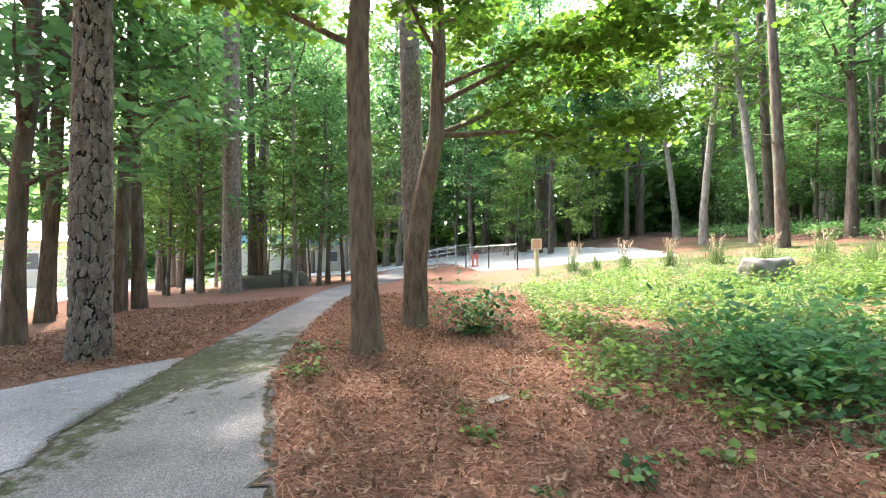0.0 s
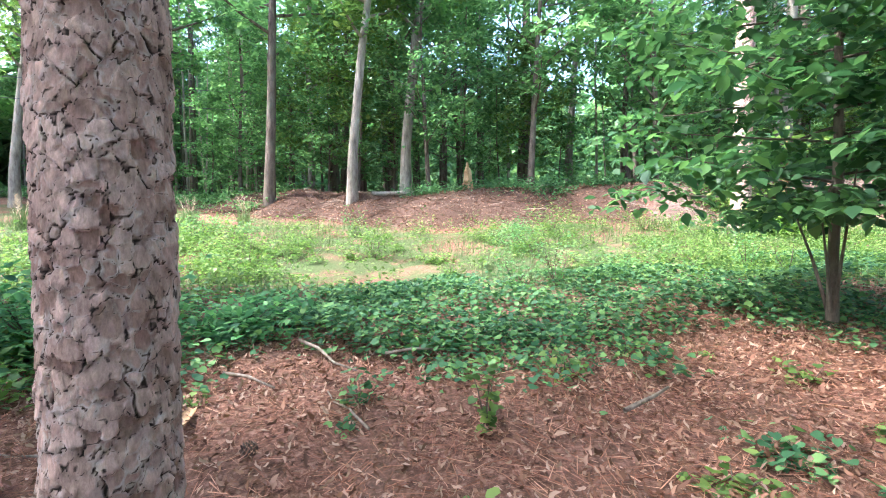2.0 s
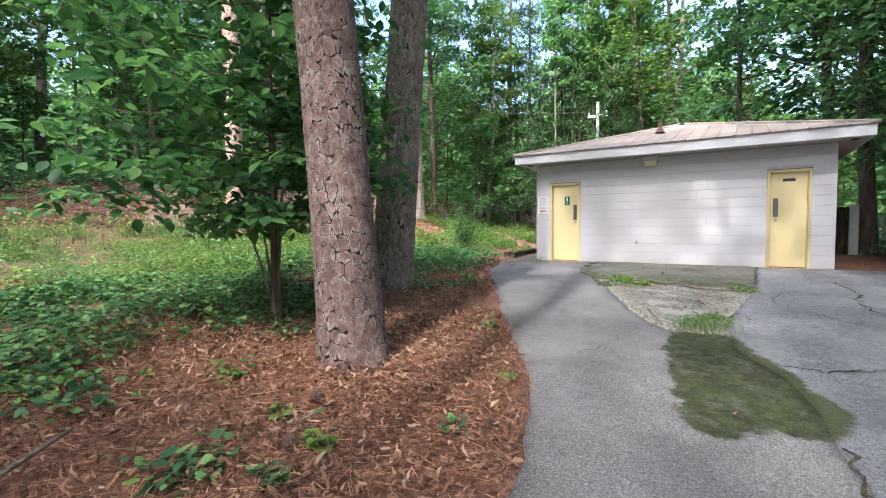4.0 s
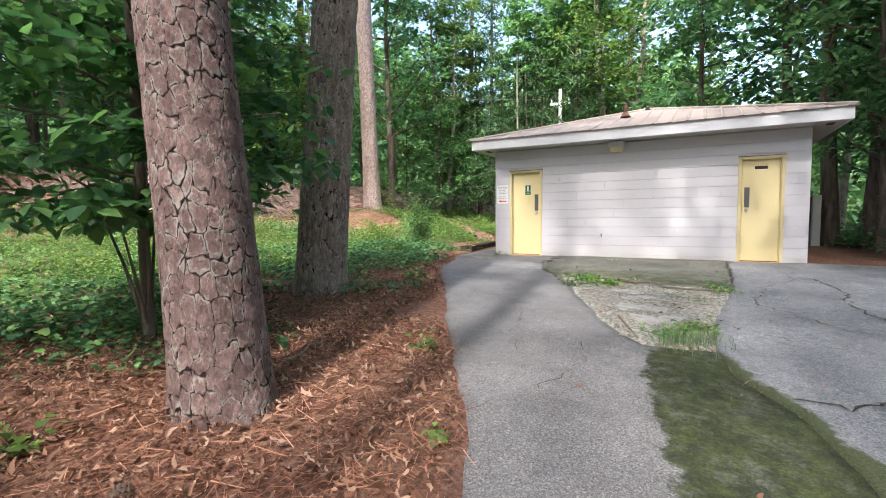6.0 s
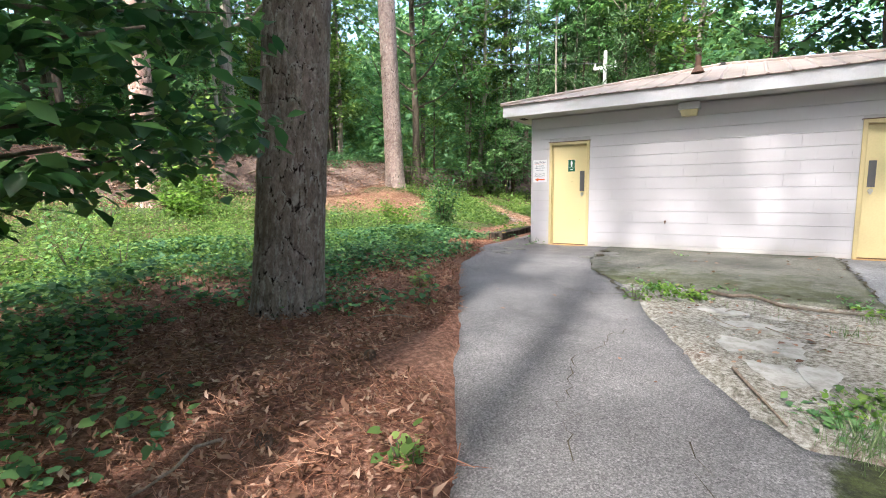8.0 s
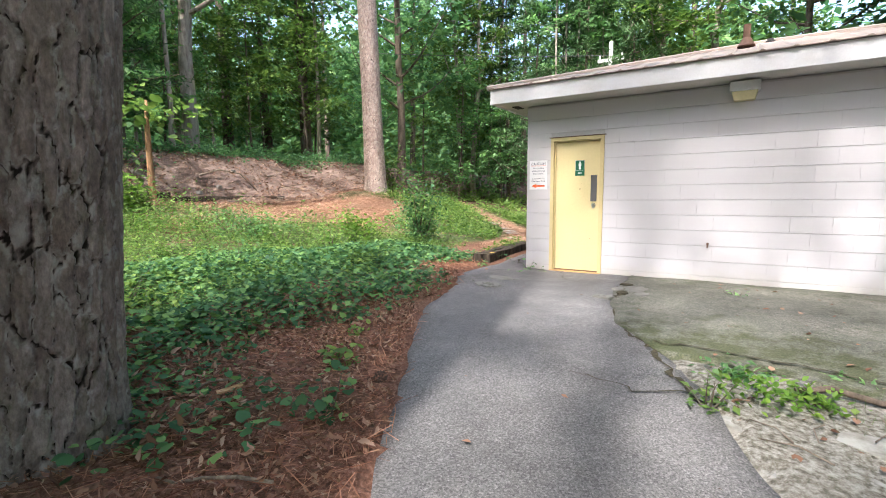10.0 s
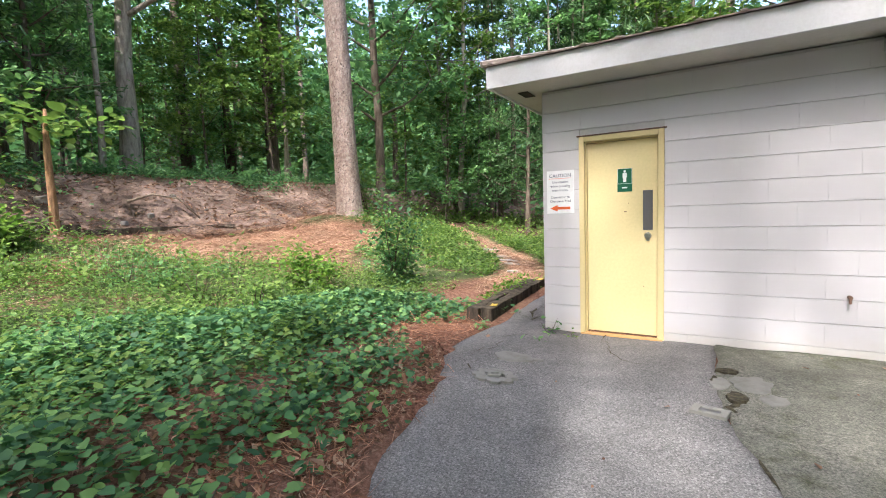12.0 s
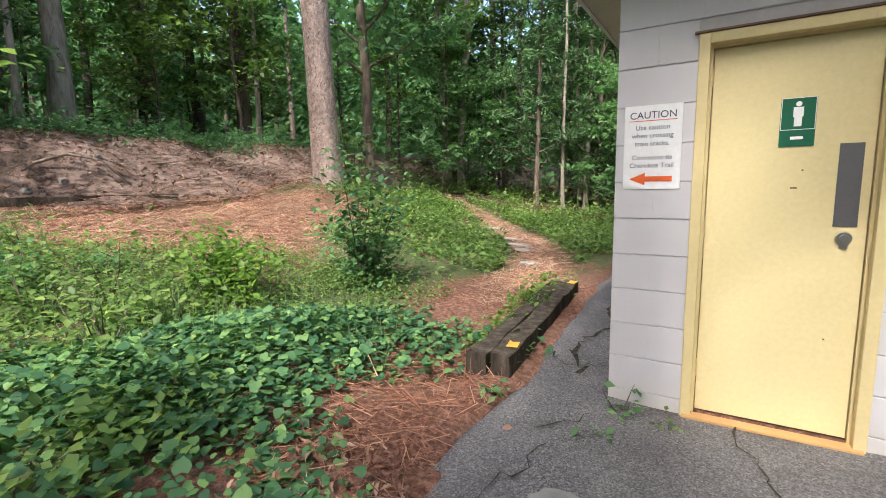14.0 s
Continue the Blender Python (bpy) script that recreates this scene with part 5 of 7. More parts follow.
stand(46, on_bank(3.6, 16, -26, 28), ["stem", "stem", "pine"], 1.0, 220, (0.75, 1.2))
stand(12, field(6.5, 16, -33, -27), ["stem"], 1.0, 221, (0.8, 1.2))
stand(5, field(-4, 2.4, 18, 32), ["stem"], 1.2, 222, (0.8, 1.2))
stand(6, field(22, 32, 36, 50), ["tall", "pine", "deep"], 3.5, 210)
stand(6, field(-5, 1.2, 18, 34), ["bright", "mid", "tall", "bright"], 2.2, 211, (0.8, 1.15))
stand(20, field(2, 26, 37, 54), ["tall", "pale", "deep", "tall"], 3.0, 212, (1.1, 1.6))
for x, y, s in ((0.5, 23.0, 0.85), (3.2, 31.0, 0.95), (-3.8, -18.8, 0.85)):
    grow("spreading", x, y, s)
# unseen stand to the west, added to cut the sky's fill light
stand(9, field(-20, -8.5, -16, -1), ["tall", "deep"], 3.0, 232, (1.0, 1.3))
stand(14, field(16, 38, 32, 48), ["tall", "tall", "spreading"], 3.0, 231, (1.15, 1.5))
stand(7, field(14.8, 19, 22, 33), ["mid", "bright", "tall"], 2.2, 213, (0.8, 1.1))


def far_woods():
    """Beyond the trees that can be told apart: leaves closing the distance."""
    r = np.random.default_rng(300)
    n = 190000
    a = r.uniform(0, 2 * np.pi, n)
    north = np.abs(np.angle(np.exp(1j * (a - np.pi / 2 - 0.1)))) < 0.7
    a = a[~north | (r.uniform(0, 1, n) < 0.5)]
    n = len(a)
    d = r.uniform(55, 92, n)
    x, y = 6 + d * np.cos(a), -4 + d * np.sin(a)
    z = height(x, y) + 22 * r.uniform(0, 1, n) ** 1.6 * (0.75 + 0.25 * np.sin(a * 17) * np.sin(a * 5 + 1))
    me = scatter("far_woods", np.stack([x, y, z], 1), r.uniform(1.0, 2.6, n), r.normal(0.1, 0.6, n), LEAF_PLAIN, LEAF_HAZED, r)
    tagged(part("far_woods", me, LEAF_HAZED), "distant leafy woods closing the view, paled for haze", "woods", "", "stuff")
    n = 34000
    y = r.uniform(-55, 55, n)
    x = 14.5 + 0.55 * np.maximum(y, 0) + r.uniform(19, 42, n)
    south = r.uniform(0, 1, n) < 0.36
    x = np.where(south, r.uniform(-22, 40, n), x)
    y = np.where(south, r.uniform(-56, -38, n), y)
    z = height(x, y) + 17 * r.uniform(0, 1, n) ** 1.6
    # the dark leaf puts the wood's shade into the gaps between trunks
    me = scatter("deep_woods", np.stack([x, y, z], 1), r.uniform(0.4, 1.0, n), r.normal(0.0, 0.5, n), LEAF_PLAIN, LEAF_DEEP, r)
    tagged(part("deep_woods", me, LEAF_DEEP), "leaves behind the first trees, coloured dark for the deep wood's shade", "woods", "", "stuff")


far_woods()


def undergrowth(name, region, n, size, mat, label, seed, top=0.9, template=LEAF_PLAIN):
    r = np.random.default_rng(seed)
    k = n // 60
    c = np.array([region(r) for _ in range(k)])
    big = r.uniform(0.3, 1.0, k)
    idx = r.integers(0, k, n)
    q = r.normal(0, 0.42, (n, 2)) * big[idx][:, None]
    x, y = c[idx, 0] + q[:, 0], c[idx, 1] + q[:, 1]
    z = height(x, y) + np.abs(r.normal(0, 0.4, n)) * top * big[idx] + 0.04
    me = scatter(name, np.stack([x, y, z], 1), size * r.uniform(0.6, 1.4, n), r.normal(0.1, 0.45, n), template, mat, r)
    return tagged(part(name, me, mat), label, "undergrowth", "", "stuff")


undergrowth("undergrowth", on_bank(3.0, 14, -34, 30), 15000, 0.17, LEAF_WOOD, "leafy undergrowth on the wood floor", 401, 1.0)
undergrowth("bank_ferns", on_bank(2.2, 4.2, -24, 0), 11000, 0.12, LEAF_DEEP, "low plants along the top of the bank", 402, 0.6)
undergrowth("verge_undergrowth", on_bank(0.4, 4.5, 5, 24), 9000, 0.14, LEAF_WOOD, "leafy undergrowth along the wood's edge", 406, 0.6)
undergrowth("back_undergrowth", field(5, 18, -33, -25), 7000, 0.15, LEAF_LIGHT, "leafy undergrowth behind the trail", 403, 0.9)
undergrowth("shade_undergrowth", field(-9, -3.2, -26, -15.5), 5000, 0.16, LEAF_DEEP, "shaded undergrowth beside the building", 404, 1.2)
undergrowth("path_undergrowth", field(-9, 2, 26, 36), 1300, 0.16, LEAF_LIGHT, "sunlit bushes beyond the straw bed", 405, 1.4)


def inside_points(poly, n, r, soft=0.0):
    lo, hi = np.min(poly, 0), np.max(poly, 0)
    out = np.zeros((0, 2))
    while len(out) < n:
        p = r.uniform(lo - soft, hi + soft, (n * 2, 2))
        d = signed(poly, p[:, 0], p[:, 1]) + soft * wave(p[:, 0], p[:, 1], 2.2, 77)
        out = np.concatenate([out, p[d > r.uniform(-0.2, 0.25, len(p))]])
    return out[:n]


def clear_of_paving(x, y, by=0.0):
    return np.maximum.reduce([signed(LANE, x, y), signed(SLAB, x, y), signed(APRON, x, y)]) < by


def vines():
    r = np.random.default_rng(501)
    p = inside_points(IVY, 90000, r, 0.5)
    x, y = p[:, 0], p[:, 1]
    dens = 0.22 + 0.5 * wave(x, y, 1.5, 8) + 0.45 * wave(x, y, 4.5, 9) + 0.35 * smoothstep(6, 8.5, -y) - 0.4 * smoothstep(7.2, 9.2, x)
    keep = (r.uniform(0, 1, len(x)) < np.clip(dens + 0.3, 0.08, 1) * smoothstep(-0.45, 0.7, signed(IVY, x, y) + 0.3 * wave(x, y, 3.0, 78))) & clear_of_paving(x, y)
    x, y = x[keep], y[keep]
    n = len(x)
    thick = np.clip(signed(IVY, x, y) * 0.16 + 0.05, 0.04, 0.2) * (0.8 + 0.5 * wave(x, y, 2.1, 10))
    z = floor_height(x, y) + np.maximum(thick, 0.03) * r.uniform(0.15, 1.25, n) + 0.015
    # runners that creep out over the straw
    rim = inside_points(IVY, 6000, r, 2.2)
    d = signed(IVY, rim[:, 0], rim[:, 1])
    rim = rim[(d < 0.1) & (d > -0.75) & (rim[:, 0] < 6.3) & clear_of_paving(rim[:, 0], rim[:, 1], -0.15)][:130]
    k = np.repeat(np.arange(len(rim)), 13)
    cx, cy = rim[k, 0] + r.normal(0, 0.12, len(k)), rim[k, 1] + r.normal(0, 0.12, len(k))
    x, y = np.concatenate([x, cx]), np.concatenate([y, cy])
    z = np.concatenate([z, floor_height(cx, cy) + r.uniform(0.03, 0.12, len(k))])
    n = len(x)
    me = scatter("ground_vines", np.stack([x, y, z], 1), np.where(r.uniform(0, 1, n) < 0.35, r.uniform(0.022, 0.04, n), r.uniform(0.038, 0.074, n)), r.normal(0.05, 0.36, n), LEAF_LOBED, LEAF_IVY, r)
    tagged(part("ground_vines", me, LEAF_IVY), "dense dark green vines covering the ground", "vines", "", "stuff")


vines()


def meadow():
    r = np.random.default_rng(502)
    n = 34000
    x, y = r.uniform(6.2, 15.0, n), r.uniform(-15, 13, n)
    xb = bank_line(y)
    ok = (x < xb - 0.2) & (wave(x, y, 1.1, 31) + 0.4 * wave(x, y, 3.5, 32) > r.uniform(-0.4, 0.5, n)) & (signed(IVY, x, y) < 1.6)
    ok &= (((x - 12.4) / 2.2) ** 2 + ((y + 16) / 3.4) ** 2 > 1) & (edge_distance(TRAIL, x, y, False) > 0.5)
    x, y = x[ok], y[ok]
    n = len(x)
    size = r.uniform(0.12, 0.34, n) * (1 + 0.5 * wave(x, y, 1.7, 33))
    me = scatter("meadow_grass", np.stack([x, y, floor_height(x, y) - 0.01], 1), np.maximum(size, 0.08), r.normal(1.0, 0.3, n), BLADE, GRASS, r, 0.2)
    tagged(part("meadow_grass", me, GRASS), "sunlit yellow-green meadow grass", "grass", "", "stuff")
    for name, (x0, x1, y0, y1), m, size, mat, seed, label in (("meadow_weeds", (6.3, 14.0, -14, 8), 22000, 0.08, LEAF_LIGHT, 503, "low light green weeds in the meadow"),
                                                           ("slope_weeds", (3.0, 11.5, 2.0, 12.0), 26000, 0.09, LEAF_LIGHT, 504, "yellow-green weeds on the slope"),
                                                           ("lush_weeds", (6.8, 11.6, -15.0, -5.5), 42000, 0.05, LEAF_LIGHT, 506, "lush bright green low plants behind the vines"),
                                                           ("trail_lawn", (5.7, 13.0, -24.5, -16.0), 30000, 0.10, LEAF_LIGHT, 505, "bright low plants along the trail")):
        r = np.random.default_rng(seed)
        k = m // (95 if name == "meadow_weeds" else 45)
        cx, cy, big = r.uniform(x0, x1, k), r.uniform(y0, y1, k), r.uniform(0.25, 1, k)
        i = r.integers(0, k, m)
        x, y = cx[i] + r.normal(0, 0.3, m) * big[i], cy[i] + r.normal(0, 0.3, m) * big[i]
        z = floor_height(x, y) + np.abs(r.normal(0, {"meadow_weeds": 0.3, "lush_weeds": 0.13}.get(name, 0.2), m)) * big[i] + 0.02
        ok = (x < bank_line(y) - 0.3) & (edge_distance(TRAIL, x, y, False) > 0.5) & clear_of_paving(x, y, -0.5)
        ok &= (((x - 12.4) / 2.0) ** 2 + ((y + 16) / 3.2) ** 2 > 1)
        if name == "slope_weeds":
            ok &= (x - 3.0) > (y - 4) * 0.55
        m = int(ok.sum())
        me = scatter(name, np.stack([x, y, z], 1)[ok], size * r.uniform(0.5, 1.3, m), r.normal(0.2, 0.4, m), LEAF_PLAIN, mat, r)
        tagged(part(name, me, mat), label, "weeds", "", "stuff")


meadow()


def straw():
    """Fallen needles and dead leaves where the camera passes near."""
    r = np.random.default_rng(510)
    n = 300000
    x, y = r.uniform(-4.5, 6.6, n), r.uniform(-13.5, 12.0, n)
    d = edge_distance(LANE_EAST, x, y, False)
    near = np.exp(-(d / 3.2) ** 2)
    paved = np.maximum.reduce([signed(LANE, x, y), signed(SLAB, x, y), signed(APRON, x, y)])
    ok = (r.uniform(0, 1, n) < near) & (paved < r.uniform(-0.1, 0.05, n)) & ((x > -0.2) | (y > 6.4)) & (signed(IVY, x, y) < 0.7)
    ok &= ~((x < 3.3) & (y < -6.3)) & ~((y < -13.0) & (x < 5.7))
    x, y = x[ok], y[ok]
    n = len(x)
    z = np.where(paving(x, y) > 0, height(x, y) + 0.04, floor_height(x, y)) + r.uniform(0.004, 0.03, n)
    flow = 2.2 * wave(x, y, 1.5, 61) + r.normal(0, 0.9, n)
    me = scatter("pine_straw", np.stack([x, y, z], 1), r.uniform(0.06, 0.18, n), r.normal(0.03, 0.2, n), NEEDLE, STRAW, r, 0.5, flow)
    tagged(part("pine_straw", me, STRAW), "rusty fallen pine needles", "pine straw", "", "stuff")
    n = 140000
    x, y = r.uniform(-4.0, 6.0, n), r.uniform(-12, 12, n)
    paved = np.maximum.reduce([signed(LANE, x, y), signed(SLAB, x, y), signed(APRON, x, y)])
    ok = (paved < -0.02) & ((x > -0.2) | (y > 6.4)) & (edge_distance(LANE_EAST, x, y, False) < 4.5) & ~((x < 3.3) & (y < -6.3))
    x, y = x[ok], y[ok]
    n = len(x)
    me = scatter("fallen_leaves", np.stack([x, y, floor_height(x, y) + r.uniform(0.03, 0.06, n)], 1), r.uniform(0.02, 0.062, n) * np.where(r.uniform(0, 1, n) < 0.05, 1.6, 1.0), r.normal(0.15, 0.5, n), LEAF_SCRAP, DEAD, r, 0.6)
    tagged(part("fallen_leaves", me, DEAD), "dry brown and tan fallen leaves", "leaves", "", "stuff")


straw()


def sapling_tree():
    """The broad-leaved young tree among the vines."""
    r = np.random.default_rng(520)
    bx, by = 4.55, -4.55
    t = thing("broadleaf_sapling", "young broad-leaved tree with layered dark green leaves", "tree")
    z = hz(bx, by) - 0.1
    tubes, places = [], []
    main = [(bx, by, z), (bx + 0.02, by, z + 0.9), (bx - 0.03, by + 0.03, z + 1.8), (bx + 0.05, by, z + 3.0), (bx + 0.02, by - 0.05, z + 5.2), (bx, by, z + 9.0)]
    tubes.append(tube(main, [0.06, 0.045, 0.04, 0.034, 0.026, 0.01], 10))
    for dx, dy, h in ((-0.35, 0.15, 1.6), (0.25, -0.3, 1.7), (-0.15, 0.3, 1.3), (0.35, 0.25, 1.5)):
        V, F = tube([(bx, by, z + 0.1), (bx + dx * 0.4, by + dy * 0.4, z + h * 0.5), (bx + dx, by + dy, z + h)], [0.02, 0.014, 0.006], 6)
        part("side_stem", mesh_of("side_stem", V, F, BARK_FAR, True), BARK_FAR, t)
    for k in range(70):
        h = 1.2 + 7.6 * (k / 70) ** 1.3
        a = k * 2.4
        reach = (2.3 if h < 4 else 1.8) * r.uniform(0.7, 1.1)
        lp, lr = limb((bx, by, z + h), (math.cos(a), math.sin(a), 0.10), reach, 0.016, r, 0.14, 0.01, 6)
        # the branches stop short of the big pine
        clear = next((i for i, p in enumerate(lp) if p.x < 3.5), len(lp))
        if clear < 3:
            continue
        lp, lr = lp[:clear], lr[:clear]
        V, F = tube(lp, lr, 5)
        part("branch", mesh_of("branch", V, F, BARK_FAR, True), BARK_FAR, t)
        places.append(sprays(lp, r, 14, 0.42, 0.3))
    V, F = join(tubes)
    part("trunk", mesh_of("trunk", V, F, BARK_FAR, True), BARK_FAR, t)
    pos = np.concatenate(places)
    pos = pos[(np.hypot(pos[:, 0] - 2.9, pos[:, 1] + 4.06) > 0.5)]
    pos = pos[pos[:, 0] > 3.35]
    part("crown", scatter("crown", pos, 0.155 * r.uniform(0.55, 1.25, len(pos)), r.normal(-0.3, 0.3, len(pos)), LEAF_BROAD, LEAF_SAP, r), LEAF_SAP, t)


sapling_tree()


def bush(name, x, y, w, h, n, leaf, mat, label, seed, template=LEAF_BROAD, stems=7):
    r = np.random.default_rng(seed)
    t = thing(name, label, "plant")
    z = hz(x, y)
    tubes, places = [], []
    for k in range(stems):
        a = k * 2.4 + r.uniform(-0.4, 0.4)
        lp, lr = limb((x, y, z - 0.03), (math.cos(a) * w / h, math.sin(a) * w / h, 1.0), h * r.uniform(0.7, 1.1), 0.006 + 0.006 * h, r, 0.2, 0.05, 5)
        tubes.append(tube(lp, lr, 5))
        places.append(np.array([tuple(q) for q in lp]))
    for V, F in tubes:
        part("stem", mesh_of("stem", V, F, BARK_FAR, True), BARK_FAR, t)
    pts = np.concatenate(places)
    i = r.integers(0, len(pts), n)
    pos = pts[i] + r.normal(0, 1, (n, 3)) * (w * 0.28, w * 0.28, h * 0.14)
    pos[:, 2] = np.maximum(pos[:, 2], floor_height(pos[:, 0], pos[:, 1]) + 0.02)
    part("foliage", scatter("foliage", pos, leaf * r.uniform(0.55, 1.3, n), r.normal(-0.05, 0.4, n), template, mat, r), mat, t)
    return t


bush("shrub", 3.15, 6.3, 0.6, 0.8, 700, 0.10, LEAF_IVY, "dark green shrub at the edge of the straw", 601)
bush("shrub", 4.3, 2.6, 1.0, 0.95, 1900, 0.10, LEAF_SHRUB_LIT, "thick green shrub spilling over the straw", 602)
bush("shrub", 4.9, 1.3, 0.9, 0.65, 1300, 0.09, LEAF_SHRUB_LIT, "thick green shrub spilling over the straw", 603)
bush("shrub", 7.9, -14.6, 0.5, 1.45, 1700, 0.085, LEAF_IVY, "shaggy green shrub beside the trail", 604)
bush("shrub", 8.5, -13.25, 0.5, 0.75, 1100, 0.09, LEAF_MAPLE, "bright green low shrub in the meadow", 605)
bush("shrub", 8.35, -15.1, 0.6, 0.75, 600, 0.09, LEAF_WOOD, "shaggy green shrub beside the trail", 606)
bush("shrub", 14.2, -21.4, 0.8, 2.2, 700, 0.14, LEAF_LIGHT, "pale bush against the lone pine", 607)
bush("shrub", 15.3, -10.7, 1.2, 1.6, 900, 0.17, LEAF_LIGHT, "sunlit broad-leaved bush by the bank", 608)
for k, (x, y, w, h) in enumerate(((12.2, -9.9, 0.6, 0.9), (12.9, -10.6, 0.7, 1.1), (13.6, -11.3, 0.6, 0.8), (11.4, -9.6, 0.5, 0.6), (14.0, -10.4, 0.8, 1.4))):
    bush("shrub", x, y, w, h, 800, 0.12, LEAF_MAPLE if k % 2 else LEAF_LIGHT, "sunlit broad-leaved bush at the bank's foot", 1700 + k)
clump_rng = np.random.default_rng(619)
for k in range(64):
    x, y = clump_rng.uniform(7.0, 13.6), clump_rng.uniform(-13.5, 6.0)
    w, h = clump_rng.uniform(0.25, 0.6), clump_rng.uniform(0.3, 0.85)
    bush("weed_clump", x, y, w, h, int(260 * w / 0.4), 0.075, LEAF_LIGHT if k % 3 else LEAF_WOOD, "light green weed clump in the meadow" if k % 3 else "tall dark green weed clump in the meadow", 1620 + k, LEAF_PLAIN, 5)
SEEDLINGS_NEAR = ((2.35, -2.35, 0.3, 0.22, 70), (2.0, -2.9, 0.14, 0.18, 26), (2.15, -1.9, 0.2, 0.2, 40), (1.95, -2.55, 0.14, 0.14, 22), (2.9, -0.9, 0.07, 0.42, 40), (2.1, -0.7, 0.1, 0.15, 16), (3.05, 1.2, 0.22, 0.25, 40), (3.2, 2.2, 0.2, 0.3, 40), (2.6, 1.9, 0.14, 0.18, 22), (2.0, 2.0, 0.12, 0.2, 22), (2.6, 3.0, 0.2, 0.2, 34), (0.55, 5.2, 0.35, 0.25, 90), (0.75, 6.3, 0.3, 0.25, 70))
SEEDLINGS_FAR = ((1.55, -4.35, 0.1, 0.12, 16), (2.35, -5.6, 0.12, 0.2, 24), (3.85, -7.9, 0.16, 0.28, 34), (4.35, -8.5, 0.16, 0.2, 30), (2.5, -3.0, 0.12, 0.12, 20), (5.15, -9.4, 0.22, 0.25, 40), (4.75, -9.1, 0.12, 0.16, 18), (5.7, -10.6, 0.2, 0.3, 40), (1.1, 1.9, 0.1, 0.14, 16), (1.5, 2.9, 0.12, 0.16, 20), (3.6, -1.6, 0.2, 0.25, 40), (3.4, -0.1, 0.2, 0.25, 40), (3.3, -3.2, 0.2, 0.2, 30))
for k, (x, y, w, h, n) in enumerate(SEEDLINGS_NEAR + SEEDLINGS_FAR):
    bush("seedling", x, y, w, h, int(n * 1.8), 0.052, LEAF_LIGHT if k % 3 else LEAF_IVY, "small green seedling rising from pine straw", 760 + k, LEAF_LOBED, 4)
seed_rng = np.random.default_rng(758)
for k in range(22):
    x, y = seed_rng.uniform(1.2, 4.0), seed_rng.uniform(-3.5, 4.0)
    if (x - 1.42) ** 2 + (y - 0.28) ** 2 > 0.2:
        bush("seedling", x, y, seed_rng.uniform(0.06, 0.16), seed_rng.uniform(0.08, 0.2), int(seed_rng.uniform(14, 46)), 0.045, LEAF_LIGHT if k % 2 else LEAF_IVY, "small green seedling rising from pine straw", 790 + k, LEAF_LOBED, 3)
# weeds in the broken paving
for k, (x, y, w, h, n) in enumerate(((1.9, -9.75, 0.3, 0.22, 110), (1.55, -9.6, 0.25, 0.12, 70), (0.15, -9.9, 0.25, 0.18, 60), (0.35, -7.5, 0.35, 0.22, 150), (0.6, -7.2, 0.25, 0.15, 90), (2.05, -9.2, 0.2, 0.3, 70), (1.3, -10.1, 0.2, 0.1, 50), (0.8, -9.9, 0.2, 0.1, 50), (4.75, -13.05, 0.14, 0.2, 30), (4.5, -13.0, 0.08, 0.12, 16), (4.8, -12.7, 0.14, 0.08, 18), (5.75, -13.4, 0.14, 0.15, 40), (5.85, -14.0, 0.2, 0.18, 60), (5.95, -14.9, 0.2, 0.2, 60), (5.45, -12.85, 0.12, 0.15, 30), (6.0, -15.9, 0.3, 0.25, 70), (1.95, -12.4, 0.12, 0.15, 24))):
    bush("paving_weed", x, y, w, h, n, 0.06, LEAF_LIGHT if k % 2 else LEAF_WOOD, "green weed growing in broken paving", 700 + k, LEAF_PLAIN, 5)


def tuft(x, y, h, n, mat, label, seed, plume=0):
    r = np.random.default_rng(seed)
    t = thing("ornamental_grass", label, "grass", "grass clumps along the lot")
    q = r.normal(0, 0.10, (n, 2))
    pos = np.stack([x + q[:, 0], y + q[:, 1], floor_height(x + q[:, 0], y + q[:, 1]) - 0.01], 1)
    part("blades", scatter("blades", pos, h * r.uniform(0.5, 1.1, n), r.normal(1.15, 0.25, n), BLADE, mat, r, 0.3), mat, t)
    if plume:
        a = r.uniform(0, 6.28, plume)
        rad_ = r.uniform(0.05, 0.45, plume)
        pos = []
        for k in range(plume):
            base = np.array((x + math.cos(a[k]) * rad_[k] * 0.4, y + math.sin(a[k]) * rad_[k] * 0.4, hz(x, y) + h * r.uniform(0.45, 0.75)))
            for s in np.linspace(0, 1, 14):
                pos.append(base + s * np.array((math.cos(a[k]) * rad_[k] * 0.5, math.sin(a[k]) * rad_[k] * 0.5, h * 0.75 - 0.08 * s * s)))
        pos = np.array(pos)
        part("plumes", scatter("plumes", pos, 0.065 * r.uniform(0.6, 1.3, len(pos)), r.normal(0.8, 0.4, len(pos)), CLUMP, PLUME, r), PLUME, t, "pinkish dry seed plumes")
    return t


for k, (x, y, h, p) in enumerate(((11.2, 14.3, 0.75, 16), (12.0, 12.5, 0.7, 18), (12.6, 11.2, 0.65, 14), (13.2, 10.0, 0.65, 16), (13.7, 8.8, 0.6, 14), (14.2, 7.6, 0.6, 14), (14.6, 6.3, 0.6, 10), (11.4, 13.2, 0.6, 0), (13.4, 7.2, 0.75, 0), (13.0, 6.0, 0.7, 0), (10.4, 12.6, 0.45, 0), (14.9, 4.8, 0.6, 10))):
    tuft(x, y, h * 1.05, 120, GRASS, "clump of tall grass with pinkish dry plumes" if p else "clump of tall green grass blades", 740 + k, p)


